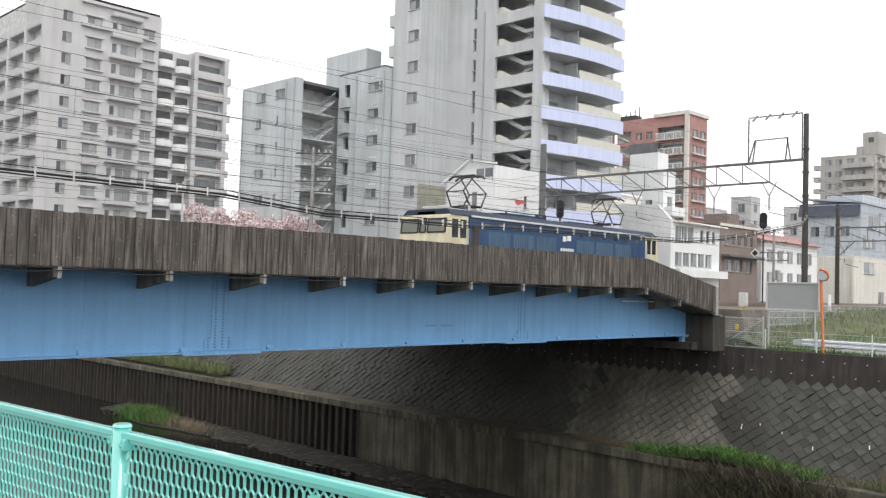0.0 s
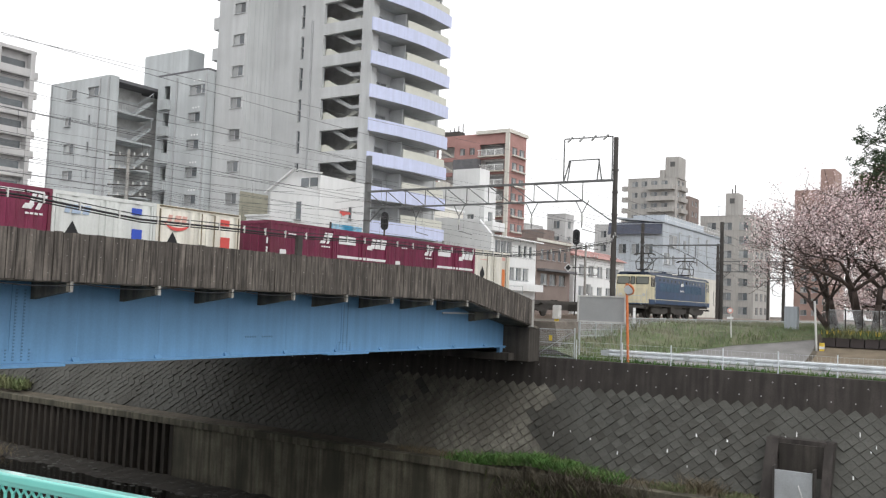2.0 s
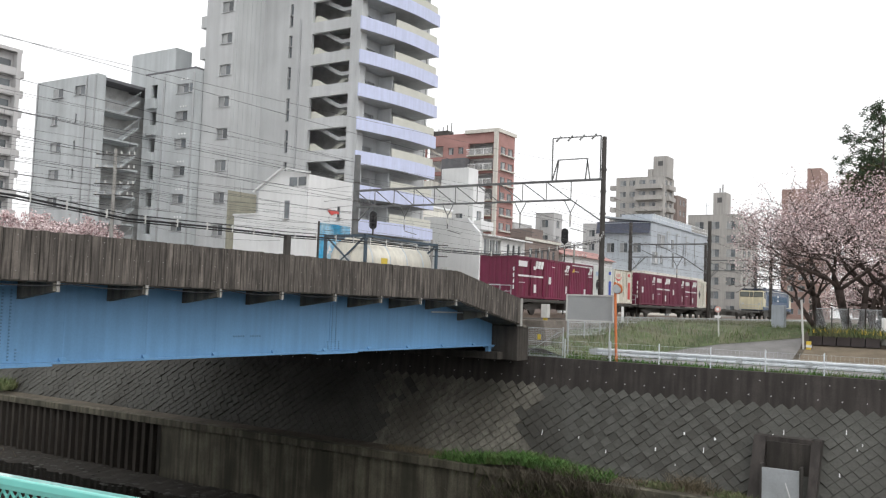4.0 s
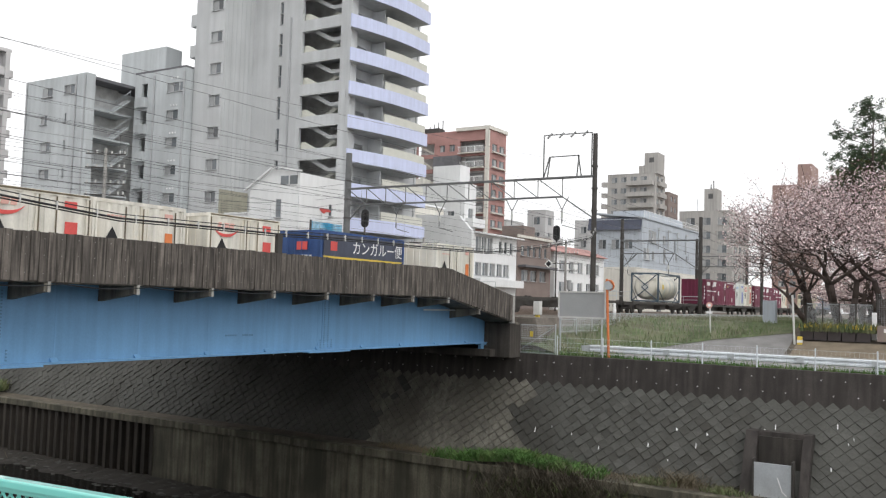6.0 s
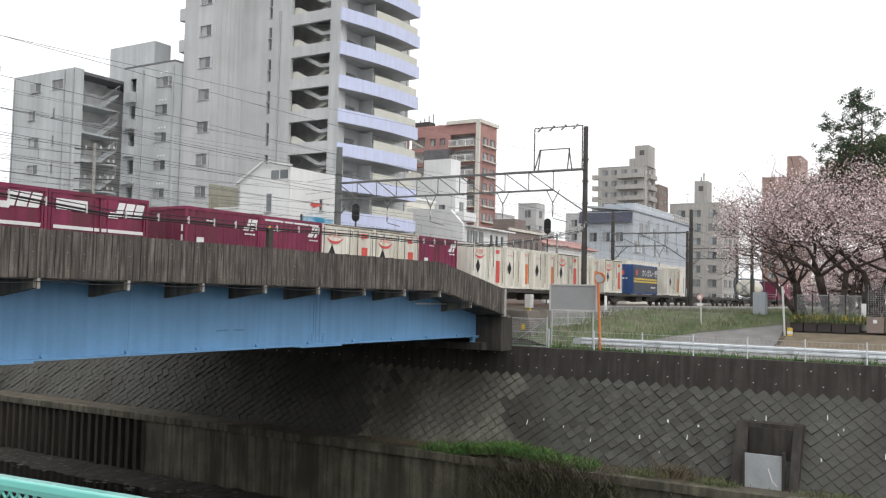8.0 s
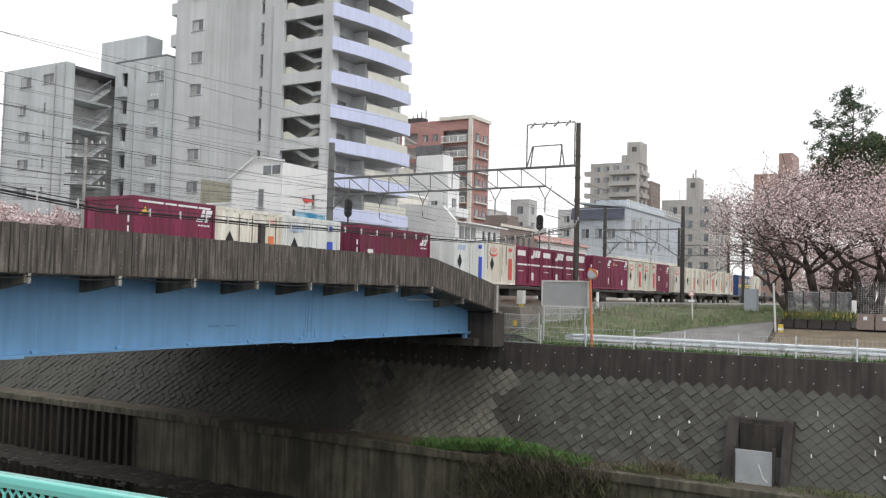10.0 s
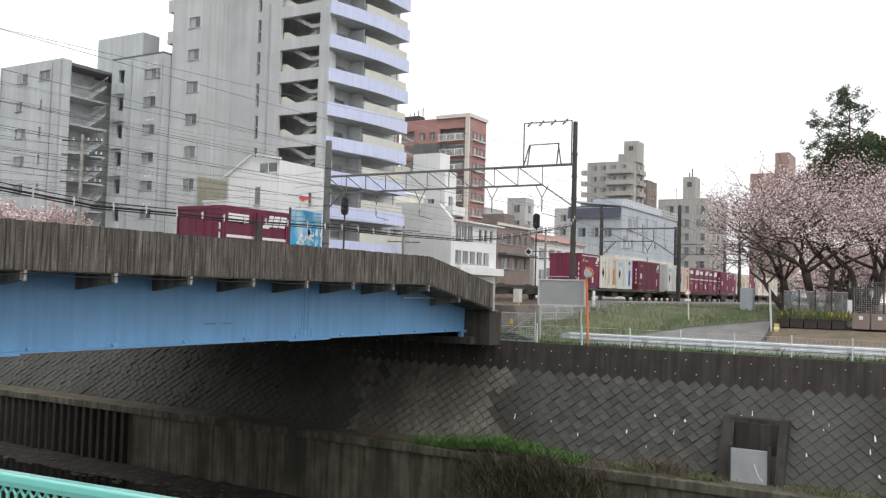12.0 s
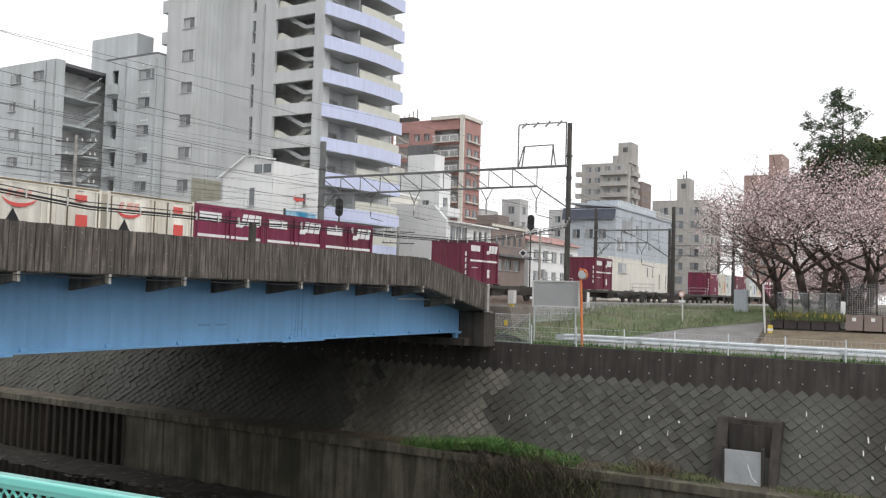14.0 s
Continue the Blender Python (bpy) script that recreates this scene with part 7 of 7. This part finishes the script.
# ---- masts and wires ----
def portal(x, y0, y1, top, beam, deep, tall=True):
    p = thing("catenary_portal", pose(0, 0, 0), "dark steel railway portal with masts, truss beam and insulators", "catenary portal", "portals over the tracks")
    for y, h in ((y0, top), (y1, top)):
        wide = y == y1 and tall
        mast = part("mast", rod(B(), (x, y, 1.8), (x, y, h), 0.28 if wide else 0.2, 14, 0.25 if wide else 0.16), "portal_steel" if wide else "dark_steel", p, "grey round mast" if wide else "dark round mast")
        for i in range(7):
            z = 3.2 + i * (h - 4) / 7
            part("band", rod(B(), (x, y, z), (x, y, z + 0.1), 0.3 if wide else 0.225, 12), "dark_steel", mast)
    bm = B()
    for dx in (-0.22, 0.22):
        bar(bm, (x + dx, y0, beam), (x + dx, y1, beam), 0.08, 0.1)
    part("top_chord", bm, "portal_steel", p)
    ya, yb = y0 + 2.4, y1
    bm = B()
    for dx in (-0.2, 0.2):
        bar(bm, (x + dx, ya, beam - deep), (x + dx, yb, beam - deep), 0.07, 0.08)
    bar(bm, (x, ya, beam - deep), (x, y0, beam - deep - 1.6), 0.08)
    bar(bm, (x, yb - 1.5, beam - deep), (x, y1, beam - deep - 1.4), 0.08)
    part("bottom_chord", bm, "portal_steel", p)
    n = max(2, int((yb - ya) / 1.75))
    for i in range(n):
        u, v = ya + (yb - ya) * i / n, ya + (yb - ya) * (i + 1) / n
        bm = B()
        bar(bm, (x, u, beam - deep), (x, v, beam), 0.06)
        bar(bm, (x, u, beam - deep), (x, u, beam), 0.05)
        part("brace", bm, "portal_steel", p)
    for y in (25.85, 29.8, 36.0, 40.0):
        if y < y1 - 0.5:
            bm = B()
            bar(bm, (x, y - 0.5, beam - deep), (x, y, beam - deep - 0.9), 0.05)
            bar(bm, (x, y + 0.5, beam - deep), (x, y, beam - deep - 0.9), 0.05)
            bar(bm, (x, y, beam - deep - 0.9), (x, y, beam - deep - 1.9), 0.06)
            rod(bm, (x, y - 0.02, beam - deep - 2.0), (x, y - 1.2, beam - deep - 2.3), 0.03, 6)
            dr = part("dropper", bm, "portal_steel", p)
            part("insulator", rod(B(), (x, y, beam - deep - 1.5), (x, y, beam - deep - 1.1), 0.09, 8), "insulator", dr)
    if tall:
        bm = B()
        for a, b in (((y0 + 0.25, beam), (y0 + 0.25, 14.8)), ((y0 + 3.9, beam), (y0 + 3.9, 14.8)), ((y0 + 0.25, 14.8), (y0 + 3.9, 14.85)), ((y0 + 1.0, beam), (y0 + 1.25, 13.27)), ((y0 + 3.6, beam), (y0 + 3.4, 13.27)), ((y0 + 1.2, 13.27), (y0 + 3.45, 13.27)), ((y0 + 1.35, beam), (y0 + 1.2, 13.27)), ((y0 + 3.9, beam), (y0 + 3.45, 13.27))):
            bar(bm, (x, *a), (x, *b), 0.07)
        fr = part("upper_frame", bm, "portal_steel", p)
        for i in range(4):
            y = y0 + 0.7 + i * 0.9
            bm = B()
            rod(bm, (x, y - 0.12, 14.95), (x, y + 0.25, 14.6), 0.07, 8)
            part("insulator", bm, "sign_grey", fr)
    return p


portal(57.0, 23.44, 44.9, 14.7, 11.75, 1.35)
portal(81.0, 22.9, 30.4, 11.2, 9.1, 1.2, False)
portal(106.0, 22.9, 30.4, 11.2, 9.1, 1.2, False)
portal(131.0, 22.9, 30.4, 11.2, 9.1, 1.2, False)
portal(20.0 - 37.0, 21.6, 45.6, 14.7, 11.75, 1.35)


def wire(name, pts, r, label, mat="wire", rings=0):
    ob = thing(name, pose(0, 0, 0), label, "cable", "overhead wires")
    bm = B()
    tube(bm, pts, r, 5)
    part("strand", bm, mat, ob)
    return ob


def span(x0, x1, y, z, sag, n=8):
    return [(x0 + (x1 - x0) * i / n, y, z - sag * 4 * (i / n) * (1 - i / n)) for i in range(n + 1)]


def build_wires():
    # contact and messenger wires over each track
    for y in (25.85, 29.8, 36.0, 40.0):
        for x0, x1 in ((-17, 57), (57, 81), (81, 106), (106, 131)):
            if y > 31 and x0 > 50:
                x1 = x0 + 80
            c = wire("contact_wire", [(x0, y, 7.45), (x1, y, 7.45)], 0.009, "dark contact wire over the railway track")
            m = span(x0, x1, y, 8.75, 0.5)
            w = wire("messenger_wire", m, 0.011, "dark messenger wire with droppers over the railway track")
            bm = B()
            for i in range(1, 16):
                f = i / 16
                rod(bm, (x0 + (x1 - x0) * f, y, 7.45), (x0 + (x1 - x0) * f, y, 8.75 - 0.5 * 4 * f * (1 - f)), 0.006, 3)
            tagged(part("dropper", bm, "wire", w), kind="stuff")
            if y > 31 and x0 > 50:
                break
    for y, z0, z1 in ((23.4, 9.9, 10.4), (23.4, 9.0, 9.0), (23.5, 7.85, 8.5), (26.6, 9.4, 13.1), (33.0, 10.2, 11.6), (38.0, 11.0, 11.6), (44.6, 11.0, 13.6), (44.6, 10.4, 12.6), (45.2, 12.4, 14.4), (44.8, 9.6, 9.0), (44.8, 8.8, 8.2)):
        pts = [(-17 + 74 * i / 10, y, z0 + (z1 - z0) * i / 10 - 0.35 * 4 * i / 10 * (1 - i / 10)) for i in range(11)]
        wire("feeder_wire", pts, 0.008, "thin dark feeder wire along the railway")
    for y, z in ((23.1, 10.6), (23.1, 9.9), (25.0, 9.7), (27.0, 9.7), (29.0, 9.7)):
        wire("feeder_wire", span(57, 81, y, z, 0.2), 0.012, "thin dark feeder wire along the railway")
        wire("feeder_wire", span(81, 131, y, z - 0.4, 0.3), 0.012, "thin dark feeder wire along the railway")
    more = [((57, 44.9, z), (45.5, 61, z + 0.8)) for z in (8.2, 8.8, 10.6, 11.2)]
    more += [((45.5, 61, z), (-30, 60, z - 0.6)) for z in (10.4, 10.9, 9.8, 9.2, 14.0)]
    more += [((57, 44.9, z), (-10, 47.5, z + 0.5)) for z in (8.4, 8.9, 11.0, 11.6)]
    for a, b in more + list((((57, 44.9, 10.0), (-10, 47.5, 10.6)), ((57, 44.9, 9.4), (45.5, 61, 11.5)), ((45.5, 61, 12.6), (-30, 60, 12.0)), ((45.5, 61, 11.8), (-30, 60, 11.2)), ((45.5, 61, 13.4), (-30, 60, 12.8)), ((57, 44.9, 12.2), (45.5, 61, 13.2)), ((57, 44.9, 7.2), (48.5, 47, 5.9)))):
        n = 8
        pts = [tuple(Vector(a).lerp(Vector(b), i / n) - Vector((0, 0, 1.2 * 4 * (i / n) * (1 - i / n)))) for i in range(n + 1)]
        wire("service_wire", pts, 0.012, "thin dark service wire between poles")
    # heavy cable run on the near side of the bridge, with hangers
    k = 22.5 / 22.0
    pts = [(-10, 5.4), (7.8, 5.27), (13.4, 5.24), (15.6, 5.08), (17.1, 4.98), (20.8, 5.04), (23.8, 5.06), (26.2, 5.15), (29.5, 5.22), (32.9, 5.24), (39.5, 5.4), (42.8, 5.7), (46.3, 6.15), (53.0, 7.17)]
    pts = [(x * k, 22.5, 2.8 + (z - 2.8) * k) for x, z in pts] + [(57.0, 23.3, 8.1)]
    ob = thing("cable_run", pose(0, 0, 0), "pair of heavy black cables hung beside the bridge parapet", "cable")
    for dz, r in ((0.0, 0.035), (0.13, 0.016), (-0.08, 0.022)):
        bm = B()
        tube(bm, [Vector(a) + Vector((0, 0, dz)) for a in pts], r, 6)
        part("cable", bm, "black", ob)
    for a, b in zip(pts, pts[1:]):
        a, b = Vector(a), Vector(b)
        n = max(1, int((b - a).length / 0.95))
        for i in range(n):
            p = a.lerp(b, (i + 0.5) / n)
            part("hanger", box(B(), p.x - 0.022, p.x + 0.022, p.y - 0.035, p.y + 0.035, p.z - 0.1, p.z + 0.15), "insulator", ob, "pale cable hanger")
    for x in (24.55, 3.0):
        part("bracket_post", box(B(), x - 0.12, x + 0.12, 22.4, 22.55, 3.3, 5.12), "dark_steel", ob)


build_wires()


def utility_pole(x, y, h):
    p = thing("utility_pole", pose(x, y, 0), "concrete utility pole with crossarms and white insulators", "utility pole")
    part("shaft", rod(B(), (0, 0, 0), (0, 0, h), 0.19, 10, 0.13), "concrete", p)
    for i, z in enumerate((h - 0.5, h - 1.6, h - 2.9, h - 3.8)):
        arm = part("crossarm", bar(B(), (-0.9, 1.3, z), (0.9, -1.3, z), 0.09), "dark_steel", p)
        for s in (-0.9, -0.45, 0.3, 0.7, 0.95):
            part("insulator", rod(B(), (0.9 * s, -1.3 * s, z + 0.05), (0.9 * s, -1.3 * s, z + 0.28), 0.07, 8), "insulator", arm)
    part("transformer", rod(B(), (0.3, -0.4, h - 6.2), (0.3, -0.4, h - 5.0), 0.3, 14), "sign_grey", p)
    return p


utility_pole(45.9, 61.0, 14.4)
utility_pole(72.5, 47.5, 9.0)
utility_pole(104.0, 46.5, 11.0)


def signal(x, y, top, plate=True):
    s = thing("railway_signal", pose(x, y, 0), "black railway signal head on a slim mast", "signal")
    part("mast", rod(B(), (0, 0, 2.0), (0, 0, top - 0.3), 0.07, 8), "dark_steel", s)
    part("head", prism(B(), [(-0.08, 0.33 * math.cos(q), top - 0.75 + (0.38 if math.sin(q) > 0 else -0.38) + 0.33 * math.sin(q)) for q in [math.pi * i / 10 for i in range(20)]], (0.14, 0, 0)), "black", s, "oval black signal head")
    for dz in (-0.35, 0.0, 0.35):
        part("hood", rod(B(), (-0.25, 0, top - 0.75 + dz), (-0.08, 0, top - 0.75 + dz), 0.12, 10), "black", s)
    if plate:
        part("bracket", bar(B(), (-0.06, 0, 6.6), (-0.06, 0.7, 6.6), 0.05), "dark_steel", s)
        part("diamond", prism(B(), [(-0.1, 1.1, 6.6), (-0.1, 0.7, 7.0), (-0.1, 0.3, 6.6), (-0.1, 0.7, 6.2)], (0.04, 0, 0)), "white_mark", s)
        part("diamond_centre", prism(B(), [(-0.11, 0.98, 6.6), (-0.11, 0.7, 6.88), (-0.11, 0.42, 6.6), (-0.11, 0.7, 6.32)], (0.01, 0, 0)), "black", s)


signal(75.0, 34.5, 10.2)
signal(55.6, 42.0, 9.9, False)


def street_lamp():
    s = thing("street_lamp", pose(45.8, 82.6, 0), "white street lamp with a short arm", "street lamp")
    part("pole", rod(B(), (0, 0, 0), (0, 0, 12.8), 0.12, 8, 0.08), "insulator", s)
    part("arm", rod(B(), (0, 0, 12.8), (1.2, -0.8, 13.6), 0.06, 6), "insulator", s)
    part("lantern", box(B(), 1.0, 2.2, -1.3, -0.7, 13.55, 13.8), "insulator", s, "", 0.05)
    part("second_pole", rod(B(), (1.6, 0.6, 0), (1.6, 0.6, 11.8), 0.1, 8), "insulator", s)


street_lamp()


# ---- trees ----
def tree(name, base, height, spread, seed, label, leaf_mats, leaf, n_leaf, lean=(0, 0), r0=0.35, depth=5, forks=1, droop=0.0, low=2.2):
    """Tapered limbs that fork, and a crown of many small leaves or petals round the twigs."""
    rnd = random.Random(seed)
    ob = thing(name, pose(*base), label, "tree")
    wood, tips = [], []

    def grow(p, d, length, r, k):
        steps = 3
        for i in range(steps):
            d = (d + Vector((rnd.gauss(0, 0.14), rnd.gauss(0, 0.14), rnd.gauss(0.02, 0.08)))).normalized()
            q = p + d * (length / steps)
            wood.append((p, q, r, r * 0.88))
            p, r = q, r * 0.88
            if k <= 3:
                tips.append((p, 0.55 if k <= 1 else 0.75))
        if k == 0:
            tips.append((p, 0.5))
            return
        for i in range(rnd.choice((2, 3, 3)) if k < depth else 3):
            a = rnd.uniform(0, 2 * math.pi)
            out = Vector((math.cos(a), math.sin(a), rnd.uniform(-0.15 - droop, 0.45)))
            nd = (d * 0.75 + out * spread * rnd.uniform(0.5, 1.0)).normalized()
            grow(p, nd, length * rnd.uniform(0.68, 0.88), r * rnd.uniform(0.55, 0.75), k - 1)
    for f in range(forks):
        a = 2 * math.pi * f / forks + seed
        d = Vector((lean[0] + (0.35 * math.cos(a) if forks > 1 else 0), lean[1] + (0.35 * math.sin(a) if forks > 1 else 0), 1.0)).normalized()
        grow(Vector((0.25 * math.cos(a), 0.25 * math.sin(a), -0.4)) if forks > 1 else Vector((0, 0, -0.4)), d, height * 0.26, r0, depth)
    bm = B()
    for a, b, ra, rb in wood:
        if ra > 0.05:
            rod(bm, a, b, ra, 8, rb)
    trunk = part("trunk", bm, "bark", ob, "dark rough bark", 0, True)
    bm = B()
    for a, b, ra, rb in wood:
        if ra <= 0.05:
            rod(bm, a, b, max(ra, 0.016), 3, max(rb, 0.012))
    tagged(part("branchwork", bm, "bark", ob), kind="stuff")
    for mi, mat in enumerate(leaf_mats):
        verts, faces = [], []
        for _ in range(n_leaf // len(leaf_mats)):
            c, s = rnd.choice(tips)
            q = c + Vector((rnd.gauss(0, s * 0.55), rnd.gauss(0, s * 0.55), rnd.gauss(0, s * 0.42)))
            if q.z < low + rnd.random() * low * 0.5:
                continue
            u = Vector((rnd.gauss(0, 1), rnd.gauss(0, 1), rnd.gauss(0, 1))).normalized()
            v = u.cross(Vector((rnd.gauss(0, 1), rnd.gauss(0, 1), rnd.gauss(0, 1)))).normalized()
            z = leaf * rnd.uniform(0.6, 1.3)
            k = len(verts)
            verts += [tuple(q - u * z), tuple(q + v * z * 0.7), tuple(q + u * z), tuple(q - v * z * 0.7)]
            faces.append((k, k + 1, k + 2, k + 3))
        me = bpy.data.meshes.new("crown")
        me.from_pydata(verts, [], faces)
        me.materials.append(M[mat])
        cr = new("crown", me)
        cr.parent = ob
        tagged(cr, "", "", "", "stuff")
    return ob


PINK = ["blossom", "blossom", "blossom_dark"]
CH = "old cherry tree in pale pink blossom beside the track"
tree("cherry_tree", (60.5, 9.8, 2.0), 10.0, 1.35, 3, CH, PINK, 0.062, 9500, (0.0, 0.42), 0.2, 5, 3, 0.0, 4.2)
tree("cherry_tree", (60.0, 8.0, 2.0), 12.6, 1.15, 7, CH, PINK, 0.062, 15500, (0, 0.1), 0.25, 5, 3, 0.15)
tree("cherry_tree", (61.0, 5.4, 2.0), 12.8, 1.15, 12, CH, PINK, 0.062, 15500, (0, -0.1), 0.26, 5, 3, 0.15)
tree("cherry_tree", (67.0, 2.2, 2.0), 12.0, 1.15, 16, CH, PINK, 0.07, 12000, (0, 0), 0.26, 5, 3, 0.15)
for x, y, k in ((76, 7.4, 18), (86, 9.6, 19), (98, 9.0, 24), (110, 11.5, 26)):
    tree("cherry_tree", (x, y, 2.0), 9.5, 1.25, k, CH, PINK, 0.10, 8000, (0, 0), 0.35, 4, 3, 0.4, 0.8)
for i, (x, y, s) in enumerate(((48.6, 69.0, 36), (48.6, 74.0, 31), (48.4, 79.0, 32), (48.2, 83.0, 33))):
    tree("cherry_tree", (x, y, 0), 13.0, 1.1, s, "cherry tree in pink blossom on the river bank beyond the bridge", PINK, 0.12, 9000, (0, 0), 0.3, 4, 1)


def pine(base, h, seed):
    rnd = random.Random(seed)
    ob = thing("pine_tree", pose(*base), "tall dark green pine with sparse layered branches", "tree")
    bm = B()
    p = Vector((0, 0, -0.3))
    line = [p]
    for i in range(10):
        p = p + Vector((rnd.gauss(0, 0.12), rnd.gauss(0, 0.12), h / 10))
        line.append(p)
    for i, (a, b) in enumerate(zip(line, line[1:])):
        rod(bm, a, b, 0.24 * (1 - i / 11), 9, 0.24 * (1 - (i + 1) / 11))
    tips = []
    for i in range(46):
        f = 0.62 + 0.37 * i / 45 + rnd.uniform(-0.01, 0.01)
        k = min(9, int(f * 10))
        a = line[k].lerp(line[k + 1], f * 10 - k)
        ang = rnd.uniform(0, 2 * math.pi)
        ln = min(3.3, 0.35 + (1.0 - f) * 15.0) * rnd.uniform(0.5, 1.1)
        b = a + Vector((math.cos(ang) * ln, math.sin(ang) * ln, rnd.uniform(0.05, 0.5) * ln))
        rod(bm, a, b, 0.04, 5, 0.015)
        for s in range(2 + int(ln * 1.3)):
            u = rnd.uniform(0.35, 1.05)
            tips.append(a.lerp(b, u) + Vector((rnd.gauss(0, 0.22), rnd.gauss(0, 0.22), rnd.gauss(0.1, 0.15))))
    tips += [line[-1] + Vector((0, 0, z)) for z in (-0.3, 0.0, 0.25)]
    part("trunk", bm, "bark", ob)
    verts, faces = [], []
    for c in tips:
        for _ in range(34):
            q = c + Vector((rnd.gauss(0, 0.15), rnd.gauss(0, 0.15), rnd.gauss(0, 0.12)))
            u = Vector((rnd.gauss(0, 1), rnd.gauss(0, 1), abs(rnd.gauss(0.3, 0.7)))).normalized() * rnd.uniform(0.1, 0.2)
            v = u.cross(Vector((rnd.gauss(0, 1), rnd.gauss(0, 1), 0.2))).normalized() * 0.05
            k = len(verts)
            verts += [tuple(q - v), tuple(q + v), tuple(q + u)]
            faces.append((k, k + 1, k + 2))
    me = bpy.data.meshes.new("crown")
    me.from_pydata(verts, [], faces)
    me.materials.append(M["needle"])
    cr = new("crown", me)
    cr.parent = ob
    tagged(cr, "", "", "", "stuff")


pine((75.0, 8.8, 2.0), 17.6, 5)
tree("evergreen_tree", (80.0, 4.4, 2.0), 18.5, 1.0, 9, "dense dark evergreen tree behind the cherry trees", ["leaf", "leaf", "needle"], 0.21, 33000, (0, 0), 0.4, 5, 1)

build_blocks()


# ---- what moves ----
def motions():
    for ob, x, z in START.values():
        walk(ob, [(t, pose(x + run(t), TRACK_Y, z)) for t in range(15)])


motions()
